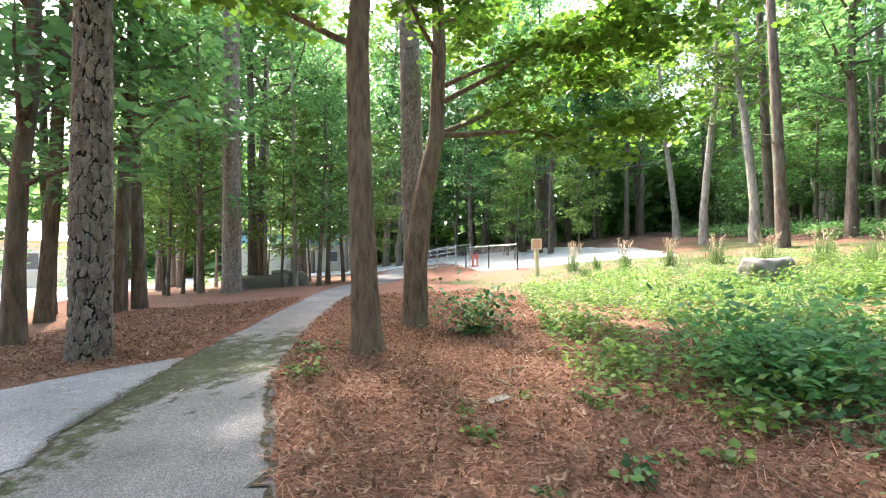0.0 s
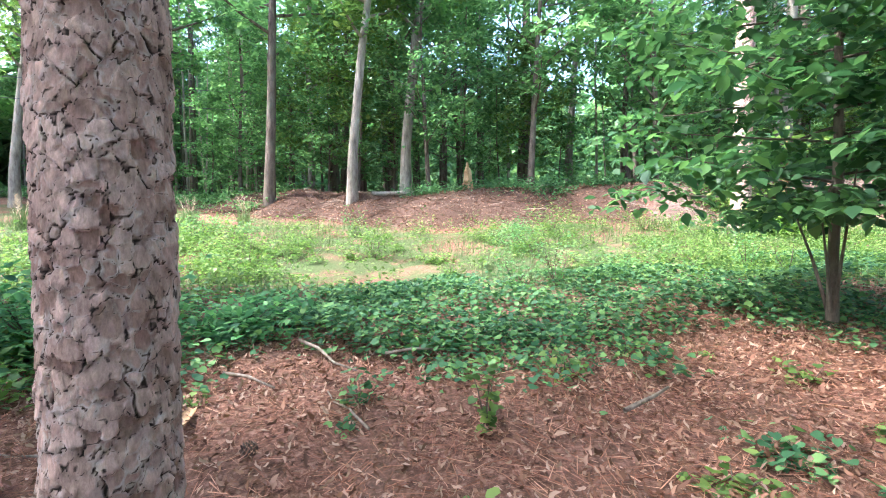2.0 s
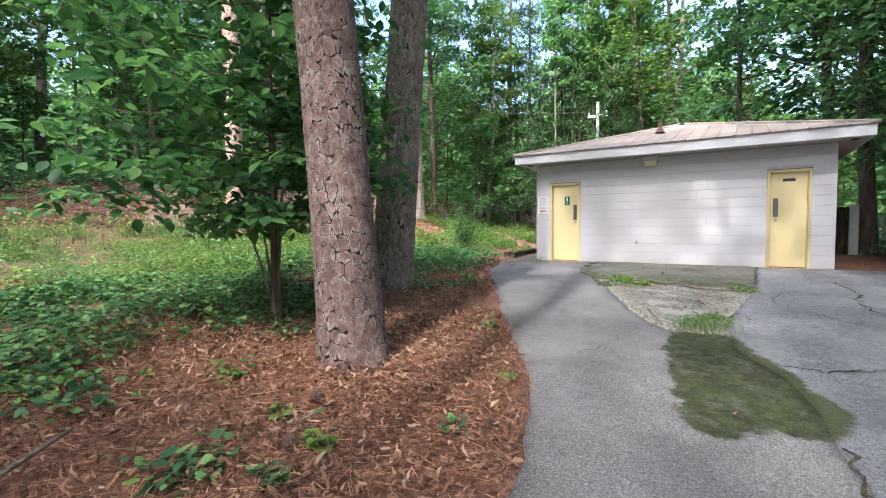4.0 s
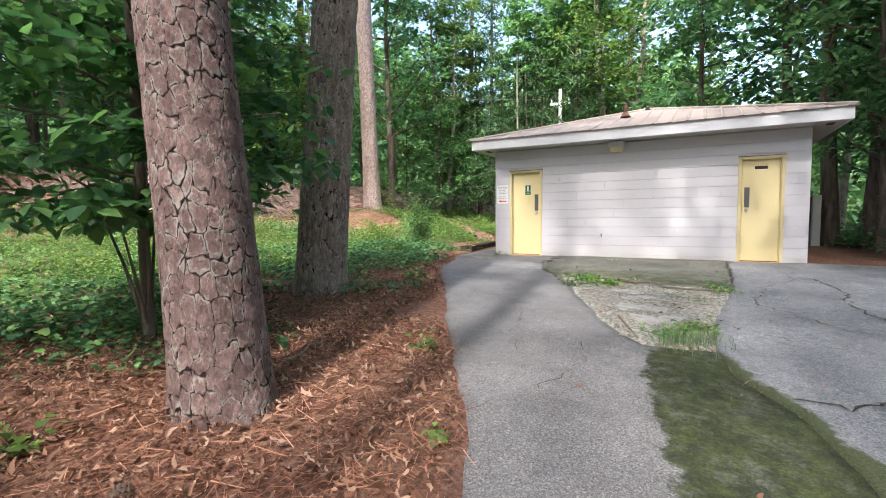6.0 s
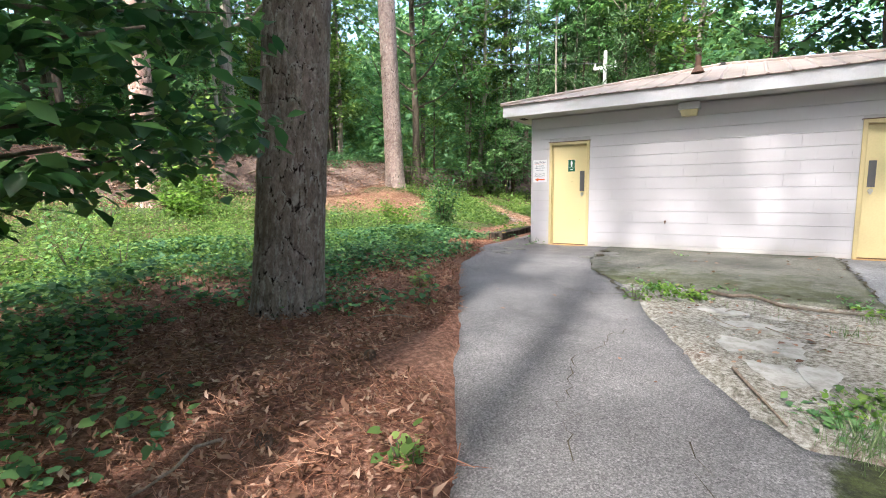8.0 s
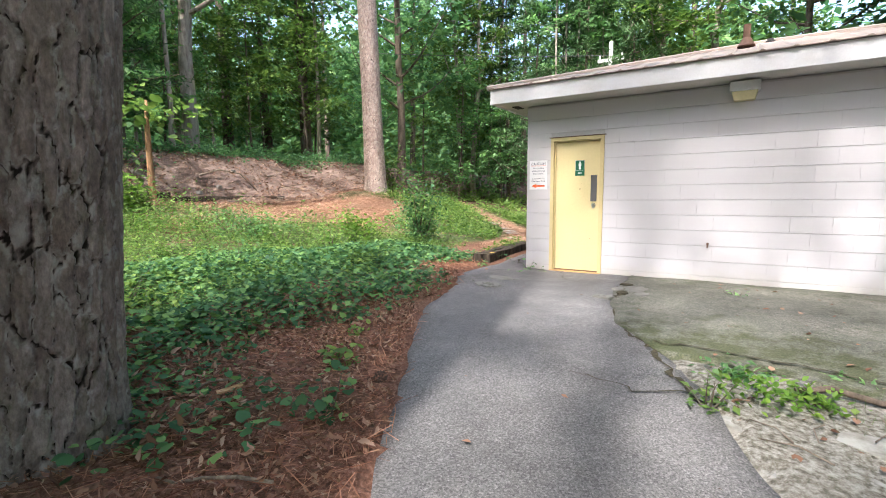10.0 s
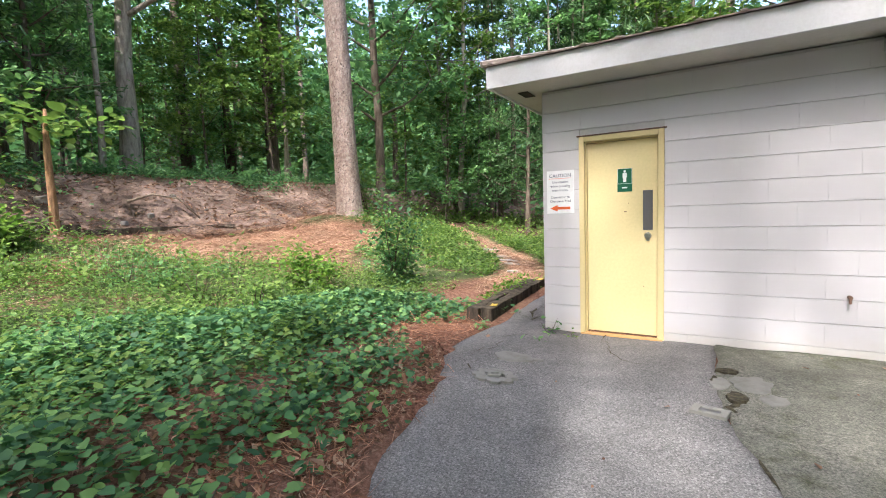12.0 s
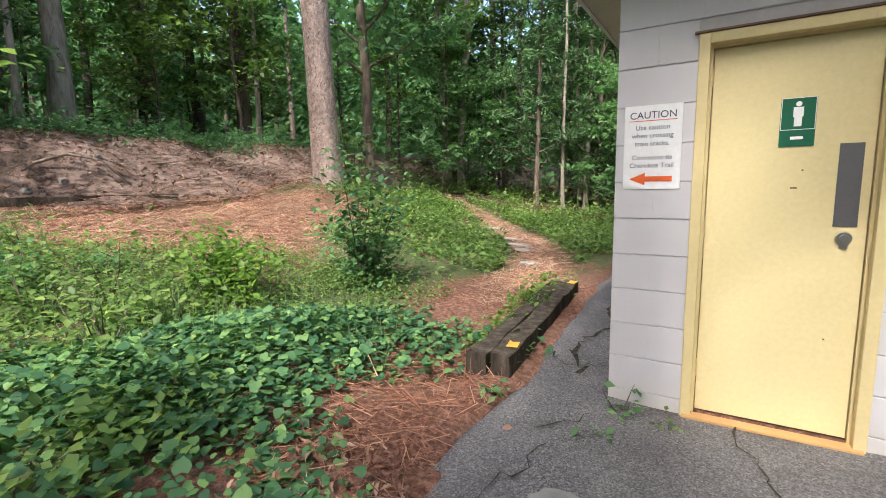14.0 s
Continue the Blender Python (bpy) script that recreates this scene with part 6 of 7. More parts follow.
def bank_litter():
    r = np.random.default_rng(770)
    n = 14000
    y = r.uniform(-24, 8, n)
    x = bank_line(y) + r.uniform(-0.6, 3.4, n)
    pos = np.stack([x, y, floor_height(x, y) + 0.02], 1)
    me = scatter("bank_litter", pos, r.uniform(0.04, 0.13, n), r.normal(0.1, 0.4, n), LEAF_SCRAP, DEAD, r, 0.5)
    tagged(part("bank_litter", me, DEAD), "dead leaves and crumbs on the earth bank", "leaves", "", "stuff")
    n = 2600
    y = r.uniform(-24, 8, n)
    x = bank_line(y) + r.uniform(-0.3, 3.2, n)
    pos = np.stack([x, y, floor_height(x, y) + 0.015], 1)
    me = scatter("bank_roots", pos, r.uniform(0.25, 0.8, n), r.normal(0.0, 0.12, n), NEEDLE, TWIG, r, 0.5)
    tagged(part("bank_roots", me, TWIG), "bare roots and twigs on the earth bank", "twigs", "", "stuff")


bank_litter()


def yard_straw():
    """Sunlit straw over the bare yard, round the lone pine and down the trail."""
    r = np.random.default_rng(780)
    n = 30000
    x, y = r.normal(12.4, 1.3, n), r.normal(-16.2, 2.4, n)
    k = r.integers(2, len(TRAIL) - 1, 9000)
    f = r.uniform(0, 1, 9000)
    T = np.array(TRAIL)
    q = T[k] + (T[k + 1] - T[k]) * f[:, None] + r.normal(0, 0.2, (9000, 2))
    x, y = np.concatenate([x, q[:, 0]]), np.concatenate([y, q[:, 1]])
    ok = (x - bank_line(y) < 0.6) & clear_of_paving(x, y, -0.05)
    x, y = x[ok], y[ok]
    n = len(x)
    me = scatter("yard_straw", np.stack([x, y, floor_height(x, y) + r.uniform(0.005, 0.03, n)], 1), r.uniform(0.10, 0.24, n), r.normal(0.03, 0.18, n), NEEDLE, STRAW_SUNLIT, r, 0.5)
    tagged(part("yard_straw", me, STRAW_SUNLIT), "sunlit orange pine straw on the bare yard and trail", "pine straw", "", "stuff")


yard_straw()


# ---- timbers, sticks, stones ----
def timber(label, x, y, yaw, length, w, h, lift, seed, paint_ends=True):
    r = np.random.default_rng(seed)
    t = thing("railway_timber", label, "timber", "timbers beside the building")
    m = Matrix.Translation((x, y, hz(x, y) + lift)) @ Matrix.Rotation(radians(yaw), 4, "Z")
    bm = bmesh.new()
    box(bm, (-w / 2, -length, -0.06), (w / 2, 0, h))
    bmesh.ops.subdivide_edges(bm, edges=[e for e in bm.edges if abs(e.verts[0].co.y - e.verts[1].co.y) > 0.1], cuts=14, use_grid_fill=True)
    for v in bm.verts:
        v.co += Vector((r.normal(0, 0.006), r.normal(0, 0.004), r.normal(0, 0.006)))
        v.co = m @ v.co
    part("beam", bm, TIMBER, t, "", 0.008)
    if paint_ends:
        for y0 in (-0.30, -length + 0.05):
            bm = bmesh.new()
            box(bm, (-w * 0.42, y0, h + 0.004), (w * 0.1, y0 + 0.13, h + 0.009))
            for v in bm.verts:
                v.co = m @ (v.co + Vector((r.normal(0, 0.01), r.normal(0, 0.02), 0)))
            part("paint_mark", bm, LINE_YELLOW, t, "worn yellow paint mark")
    return t


timber("dark weathered railway timber with yellow painted ends", 5.52, -13.08, 5.5, 2.55, 0.15, 0.17, 0.0, 801)
timber("dark split railway timber with worn yellow mark", 5.672, -13.03, 5.5, 2.5, 0.14, 0.165, 0.0, 802, False)
timber("long dark timber edging the bare yard", 14.8, -12.85, -9.9, 3.2, 0.16, 0.11, 0.02, 803, False)
timber("dark timber half buried at the bank's foot", 15.1, -10.9, -8.5, 1.9, 0.16, 0.10, 0.02, 804, False)


def stick(name, label, points, r0, mat, category="branch"):
    pts = [(x, y, hz(x, y) + z) for x, y, z in points]
    V, F = tube(pts, [r0 * (1 - 0.5 * k / max(1, len(pts) - 1)) for k in range(len(pts))], 7)
    ob = part(name, mesh_of(name, V, F, mat, True), mat)
    return tagged(ob, label, category)


STICKS = (((4.55, 0.6), (4.2, 0.35), (3.95, 0.15), (3.72, -0.02)), ((4.15, -0.2), (4.12, -0.45), (4.2, -0.75)), ((3.7, 0.9), (3.55, 0.72), (3.42, 0.5)), ((2.85, -1.7), (2.95, -1.95), (3.1, -2.1)))
r = np.random.default_rng(810)
for k, (x, y, l, a) in enumerate(((2.3, 3.9, 0.5, 60), (2.2, 3.7, 0.45, 100), (2.4, 4.1, 0.35, 20), (4.3, -0.6, 1.1, -40), (4.6, -0.9, 0.9, 10), (2.9, -0.2, 0.7, 30), (3.3, 1.6, 0.7, -15), (2.2, -3.2, 0.45, 70), (3.6, -7.3, 0.55, 30), (3.2, -5.2, 0.5, 100), (6.1, -11.0, 0.6, 20), (1.7, 1.3, 0.5, 140), (2.5, 1.0, 0.8, 75), (4.6, -7.9, 0.4, 60), (5.3, -8.0, 0.9, 15))):
    ca, sa = math.cos(radians(a)), math.sin(radians(a))
    stick("fallen_stick", "dry grey-brown stick on the ground", [(x + ca * l * f + r.normal(0, 0.015), y + sa * l * f + r.normal(0, 0.015), 0.05 + 0.02 * math.sin(6 * f)) for f in (0, 0.25, 0.5, 0.75, 1)], 0.010, TWIG)
for line in STICKS:
    stick("fallen_stick", "long pale dry stick across the vines", [(x + r.normal(0, 0.02), y + r.normal(0, 0.02), 0.09 + 0.03 * (k % 2)) for k, (x, y) in enumerate(line)], 0.016, TWIG)
stick("fallen_branch", "bare fallen branch leaning down the earth bank", [(15.6, -14.1, 0.1), (15.2, -14.5, 0.35), (14.8, -14.9, 0.4), (14.6, -15.3, 0.05)], 0.035, TWIG)
stick("fallen_log", "pale fallen log on the bank top", [(17.6, 1.2, 0.1), (17.9, 0.2, 0.12), (18.0, -0.8, 0.1)], 0.11, BARK_PALE, "log")


def bark_piece(x, y, l, w, a, label, mat):
    """A curled sheet of fallen bark."""
    bm = bmesh.new()
    n, m = 8, 6
    grid = []
    for i in range(n + 1):
        row = []
        for j in range(m + 1):
            u, v = i / n - 0.5, j / m - 0.5
            c = v * 2.2
            p = Vector((u * l, math.sin(c) * w * 0.5 * (1 - 1.2 * u * u), 0.05 * w + w * 0.32 * (1 - math.cos(c)) + 0.25 * w * u * u))
            row.append(p)
        grid.append(row)
    turn = Matrix.Translation((x, y, hz(x, y) + 0.03)) @ Matrix.Rotation(radians(a), 4, "Z")
    layers = []
    for off in (0.0, 0.008):
        layers.append([[bm.verts.new(turn @ (p + Vector((0, 0, off)))) for p in row] for row in grid])
    for k, L_ in enumerate(layers):
        for i in range(n):
            for j in range(m):
                q = (L_[i][j], L_[i + 1][j], L_[i + 1][j + 1], L_[i][j + 1])
                bm.faces.new(q if k else q[::-1])
    for i in range(n):
        for j in (0, m):
            bm.faces.new((layers[0][i][j], layers[0][i + 1][j], layers[1][i + 1][j], layers[1][i][j]))
    for j in range(m):
        for i in (0, n):
            bm.faces.new((layers[0][i][j], layers[0][i][j + 1], layers[1][i][j + 1], layers[1][i][j]))
    bmesh.ops.recalc_face_normals(bm, faces=bm.faces[:])
    ob = part("bark_piece", bm, mat)
    tagged(ob, label, "bark")


bark_piece(1.93, 3.42, 0.26, 0.13, 25, "curled pale piece of fallen bark", BARK_PALE)
bark_piece(4.55, -7.75, 0.16, 0.06, 80, "pale curled piece of fallen bark", CUT_WOOD)
bark_piece(3.05, 0.9, 0.3, 0.08, 10, "tan curled strip of fallen bark", CUT_WOOD)


def boulder(x, y, w, d, h, seed, label, sink=0.2):
    r = np.random.default_rng(seed)
    bm = bmesh.new()
    bmesh.ops.create_icosphere(bm, subdivisions=4, radius=1.0)
    off = Vector(r.uniform(0, 50, 3))
    for v in bm.verts:
        n = v.co.normalized()
        k = 1 + 0.22 * noise.noise(n * 1.3 + off) + 0.10 * noise.noise(n * 3.1 + off) + 0.04 * noise.noise(n * 8 + off)
        n2 = Vector((max(-0.8, min(0.8, n.x)), max(-0.8, min(0.8, n.y)), max(-0.75, min(0.72, n.z)))) * k
        v.co = Vector((x + n2.x * w, y + n2.y * d, hz(x, y) - sink * h + h * (n2.z + 0.4)))
    for f in bm.faces:
        f.smooth = True
    tagged(part("boulder", bm, STONE), label, "rock", "boulders")


boulder(11.3, 7.25, 0.75, 0.5, 0.45, 821, "rounded grey boulder in tall weeds")
boulder(0.6, 20.5, 1.1, 0.8, 0.55, 822, "large grey boulder at the path's edge")
boulder(1.7, 21.6, 0.9, 0.8, 0.7, 823, "large grey boulder at the path's edge")
boulder(-0.4, 20.3, 0.6, 0.5, 0.4, 824, "low grey boulder at the path's edge")
boulder(16.1, -12.6, 0.2, 0.16, 0.12, 825, "small pale stone in the earth bank")
for k in range(9):
    boulder(15.2 + r.uniform(-0.5, 0.8), -10.5 - k * 0.75 + r.uniform(-0.3, 0.3), r.uniform(0.05, 0.14), r.uniform(0.05, 0.12), r.uniform(0.04, 0.09), 830 + k, "small stone lying in the earth bank")

stump = thing("tree_stump", "splintered dead tree stump on the bank", "stump")
r = np.random.default_rng(850)
sx0, sy0 = 18.2, -2.4
V, F = tube([(sx0, sy0, hz(sx0, sy0) - 0.1 + k * 0.16) for k in range(8)], [0.34, 0.25, 0.2, 0.17, 0.16, 0.14, 0.1, 0.03], 14)
V = [v + Vector((r.normal(0, 0.02), r.normal(0, 0.02), r.normal(0, 0.05))) for v in V]
part("stump", mesh_of("stump", V, F, CUT_WOOD), CUT_WOOD, stump)

# young tree with stripped trunk near the bank
snag = thing("stripped_sapling", "slim stripped trunk with a tuft of broad leaves", "tree")
bx, by = 14.8, -12.35
V, F = tube([(bx, by, hz(bx, by) - 0.1), (bx + 0.03, by, hz(bx, by) + 0.8), (bx - 0.02, by + 0.03, hz(bx, by) + 1.7), (bx, by, hz(bx, by) + 2.5)], [0.10, 0.075, 0.065, 0.03], 10)
part("trunk", mesh_of("trunk", V, F, SNAG_WOOD, True), SNAG_WOOD, snag)
pos = np.array((bx, by, hz(bx, by) + 2.3)) + r.normal(0, 1, (170, 3)) * (0.75, 0.75, 0.22)
part("crown", scatter("crown", pos, r.uniform(0.16, 0.34, 170), r.normal(-0.2, 0.3, 170), LEAF_BROAD, LEAF_LIGHT, r), LEAF_LIGHT, snag)

# pine cones
for k, (x, y) in enumerate(((2.45, -3.25), (2.1, -2.75), (3.9, -8.4), (3.3, -6.4), (2.7, 0.4), (1.3, -3.55), (1.9, 1.6), (3.0, -5.3))):
    cone = bmesh.new()
    rr = np.random.default_rng(860 + k)
    m = Matrix.Translation((x, y, hz(x, y) + 0.05)) @ Matrix.Rotation(rr.uniform(0, 6.28), 4, "Z") @ Matrix.Rotation(1.45, 4, "Y")
    for i in range(46):
        f = i / 46
        a = i * 2.4
        rad_ = 0.028 * math.sin(math.pi * (0.12 + 0.85 * f)) + 0.004
        c = m @ Vector((math.cos(a) * rad_, math.sin(a) * rad_, (f - 0.5) * 0.085))
        o = m @ Vector((math.cos(a) * (rad_ + 0.014), math.sin(a) * (rad_ + 0.014), (f - 0.5) * 0.085 + 0.008))
        s = (m.to_3x3() @ Vector((-math.sin(a), math.cos(a), 0))) * 0.009
        n = (o - c).cross(s).normalized() * 0.002
        q = [cone.verts.new(p) for p in (c - s, c + s, o + s * 0.6, o - s * 0.6)]
        w_ = [cone.verts.new(p + n) for p in (c - s, c + s, o + s * 0.6, o - s * 0.6)]
        cone.faces.new(q)
        cone.faces.new(w_[::-1])
        for e in range(4):
            cone.faces.new((q[e], w_[e], w_[(e + 1) % 4], q[(e + 1) % 4]))
    tagged(part("pine_cone", cone, CONE), "dry brown pine cone lying on straw", "pine cone", "fallen cones")


# ---- details on the paving ----
def patch(x, y, w, d, seed, lift, label, name="paving_patch", mat=PUTTY):
    r = np.random.default_rng(seed)
    bm = bmesh.new()
    n = 18
    ring = []
    for k in range(n):
        a = 2 * math.pi * k / n
        q = 1 + r.normal(0, 0.10)
        px, py = x + math.cos(a) * w * q, y + math.sin(a) * d * q
        ring.append((px, py, hz(px, py) + lift))
    top = [bm.verts.new(p) for p in ring]
    low = [bm.verts.new((p[0] * 1.0 + (p[0] - x) * 0.06, p[1] + (p[1] - y) * 0.06, p[2] - 0.02)) for p in ring]
    c = bm.verts.new((x, y, hz(x, y) + lift + 0.003))
    for k in range(n):
        bm.faces.new((top[k], top[(k + 1) % n], c))
        bm.faces.new((low[k], low[(k + 1) % n], top[(k + 1) % n], top[k]))
    bmesh.ops.recalc_face_normals(bm, faces=bm.faces[:])
    tagged(part(name, bm, mat), label, "paving", "", "structure")


patch(4.77, -12.08, 0.17, 0.11, 871, 0.038, "rounded pale concrete patch in the asphalt")
patch(4.55, -12.1, 0.05, 0.025, 876, 0.036, "small pale concrete patch in the asphalt")
patch(3.0, -12.2, 0.13, 0.17, 873, 0.042, "pale crumbling concrete patch")
patch(2.88, -11.93, 0.08, 0.09, 877, 0.042, "pale crumbling concrete patch")
patch(3.19, -12.12, 0.06, 0.13, 878, 0.043, "narrow pale concrete patch along the crack")
patch(3.15, -12.42, 0.07, 0.06, 879, 0.047, "dark soil-filled hollow in broken paving", "soil_patch", DARK_SOIL)
patch(3.09, -11.88, 0.06, 0.09, 880, 0.049, "dark soil-filled hollow in broken paving", "soil_patch", DARK_SOIL)
for k, (x, y, w, d) in enumerate(((7.55, -18.5, 0.22, 0.15), (7.25, -18.0, 0.17, 0.12), (7.95, -19.2, 0.2, 0.14), (6.75, -16.9, 0.15, 0.1), (8.9, -20.5, 0.25, 0.16))):
    patch(x, y, w, d, 1900 + k, 0.035, "flat pale stone set in the trail", "trail_stone", PALE_SLAB)
# rough stones set round a small cover
for k in range(8):
    a = k * math.pi / 4 + 0.3
    patch(4.72 + 0.13 * math.cos(a), -11.57 + 0.10 * math.sin(a), 0.055, 0.042, 882 + k, 0.037, "rough pale stone set round a cover", "collar_stone")
for x, y, a in ((4.72, -11.57, 20), (3.24, -11.57, -12)):
    cov = thing("valve_cover", "small square rusty cover set in paving", "cover", "paving covers")
    m = Matrix.Translation((x, y, hz(x, y) + 0.036)) @ Matrix.Rotation(radians(a), 4, "Z")
    w, d = (0.055, 0.042) if x > 4 else (0.105, 0.065)
    for lo, hi in (((-w, -d), (w, -d * 0.5)), ((-w, d * 0.5), (w, d)), ((-w, -d * 0.5), (-w * 0.55, d * 0.5)), ((w * 0.55, -d * 0.5), (w, d * 0.5))):
        part("rim", boxed((lo[0], lo[1], -0.01), (hi[0], hi[1], 0.014), m), PUTTY, cov, "", 0.003)
    part("lid", boxed((-w * 0.55, -d * 0.5, -0.01), (w * 0.55, d * 0.5, 0.003), m), STEEL, cov)

rr = np.random.default_rng(880)
n = 170
x, y = rr.uniform(-3.5, 5.2, n), rr.uniform(-12.9, 8, n)
ok = np.maximum(signed(LANE, x, y), signed(SLAB, x, y)) > 0.05
x, y = x[ok], y[ok]
me = scatter("paving_litter", np.stack([x, y, height(x, y) + 0.045], 1), rr.uniform(0.02, 0.06, len(x)), rr.normal(0, 0.15, len(x)), LEAF_BROAD, DEAD, rr)
tagged(part("paving_litter", me, DEAD), "scattered dry leaves on the paving", "leaves", "", "stuff")
x, y = rr.uniform(-0.1, 3.0, 900), rr.uniform(-13.1, -6.6, 900)
ok = (rr.uniform(0, 1, 900) < np.where(y < -10.0, 0.08, 0.45)) & ~(np.maximum(signed(LANE, x, y), signed(SLAB, x, y)) > -0.05)
me = scatter("island_litter", np.stack([x, y, height(x, y) + np.where(signed(APRON, x, y) > 0, 0.05, 0.03)], 1)[ok], rr.uniform(0.02, 0.08, int(ok.sum())), rr.normal(0, 0.15, int(ok.sum())), LEAF_BROAD, DEAD, rr)
tagged(part("island_litter", me, DEAD), "dry leaves and crumbs on the bare sandy patch", "leaves", "", "stuff")


# broken pale paving, a root, tufts and sticks between the path and the apron
rr = np.random.default_rng(890)
for k, (x, y, w, d) in enumerate(((0.95, -7.75, 0.26, 0.22), (0.55, -7.85, 0.2, 0.24), (1.2, -8.25, 0.24, 0.2), (0.75, -8.35, 0.3, 0.2), (0.3, -8.3, 0.2, 0.16), (1.5, -8.7, 0.26, 0.17), (1.0, -8.8, 0.24, 0.15), (0.5, -8.85, 0.2, 0.17), (1.75, -9.1, 0.22, 0.12), (1.25, -9.2, 0.22, 0.12), (0.75, -9.25, 0.22, 0.1), (0.2, -7.6, 0.12, 0.15))):
    patch(x, y, w, d, 900 + k, 0.002 + 0.014 * rr.uniform(0, 1), "flat pale broken slab of old paving", "broken_slab", PALE_SLAB)


def weed(x, y, h, spread_, n, mat, label, seed, template, lift=0.0):
    r = np.random.default_rng(seed)
    q = r.normal(0, spread_, (n, 2))
    pos = np.stack([x + q[:, 0], y + q[:, 1], floor_height(x + q[:, 0], y + q[:, 1]) + lift], 1)
    steep = 0.95 if template is BLADE else 0.5
    if template is not BLADE:
        pos[:, 2] += r.uniform(0, h, n)
    size = h * r.uniform(0.5, 1.1, n) if template is BLADE else 0.05 * r.uniform(0.6, 1.4, n)
    t = thing("weed_clump", label, "weed", "weeds in the broken paving")
    tagged(part("foliage", scatter("blades", pos, size, r.normal(steep, 0.35, n), template, mat, r, 0.4), mat, t), kind="stuff")


for k, (x, y, h, s, n) in enumerate(((0.42, -6.95, 0.17, 0.12, 260), (0.6, -6.85, 0.13, 0.07, 110), (0.22, -7.15, 0.15, 0.10, 150), (0.33, -8.85, 0.12, 0.05, 60), (0.12, -9.35, 0.1, 0.08, 60), (1.3, -9.5, 0.09, 0.12, 50), (0.8, -9.45, 0.1, 0.15, 70), (0.93, -7.0, 0.05, 0.07, 60), (0.3, -6.6, 0.07, 0.10, 60), (0.15, -5.9, 0.05, 0.05, 30))):
    weed(x, y, h, s, n, GRASS, "tuft of thin green grass in broken paving", 920 + k, BLADE)
for k, (x, y, h, s, n) in enumerate(((1.78, -9.4, 0.14, 0.10, 130), (1.5, -9.5, 0.08, 0.09, 70), (0.55, -7.3, 0.04, 0.08, 40), (0.05, -9.6, 0.05, 0.08, 50))):
    weed(x, y, h, s, n, LEAF_MAPLE, "low leafy green weed in broken paving", 940 + k, LEAF_BROAD)
for k, (x, y, h, s, n) in enumerate(((5.82, -13.5, 0.1, 0.07, 60), (5.86, -13.9, 0.16, 0.09, 110), (5.9, -14.4, 0.2, 0.10, 130), (5.95, -14.9, 0.18, 0.10, 120), (5.98, -15.3, 0.22, 0.11, 130), (5.72, -14.7, 0.12, 0.05, 50))):
    weed(x, y, h, s, n, LEAF_MAPLE, "leafy green weeds growing along the timber", 960 + k, LEAF_BROAD)
stick("root", "dark crooked root along the broken apron edge", [(1.6, -9.65, 0.04), (1.42, -9.7, 0.08), (1.2, -9.66, 0.06), (1.0, -9.64, 0.09), (0.75, -9.52, 0.05), (0.5, -9.45, 0.06), (0.2, -9.52, 0.05), (0.0, -9.6, 0.04)], 0.022, BARK_FAR, "root")
stick("fallen_stick", "pale dry stick lying on the broken paving", [(1.12, -7.62, 0.05), (1.0, -7.3, 0.05), (0.86, -6.95, 0.04)], 0.012, TWIG)
for k in range(14):
    x, y, a, l = rr.uniform(0.1, 1.7), rr.uniform(-9.5, -8.5), rr.uniform(0, 6.3), rr.uniform(0.15, 0.4)
    stick("fallen_stick", "thin dark twig on the broken paving", [(x, y, 0.035), (x + l * 0.5 * math.cos(a), y + l * 0.5 * math.sin(a), 0.045), (x + l * math.cos(a + 0.3), y + l * math.sin(a + 0.3), 0.035)], 0.005, TWIG)


# ---- the far lot: sign, fence, boom, huts, pole, wires ----
post_sign = thing("trail_sign", "small pale yellow board on a cream post", "sign")
px, py = 10.25, 15.25
g = hz(px, py)
part("post", boxed((px - 0.07, py - 0.07, g - 0.1), (px + 0.07, py + 0.07, g + 1.0)), BOARD, post_sign, "", 0.008)
bm = bmesh.new()
box(bm, (-0.2, -0.03, 0), (0.2, 0.03, 0.42), Matrix.Translation((px, py, g + 0.98)) @ Matrix.Rotation(radians(-25), 4, "Z"))
board = part("board", bm, BOARD, post_sign, "", 0.006)
bm = bmesh.new()
for k in range(4):
    box(bm, (-0.15, -0.036, 0.08 + k * 0.08), (0.15, -0.031, 0.11 + k * 0.08), Matrix.Translation((px, py, g + 0.98)) @ Matrix.Rotation(radians(-25), 4, "Z"))
part("writing", bm, RED_INK, board, "faded reddish lines of writing")


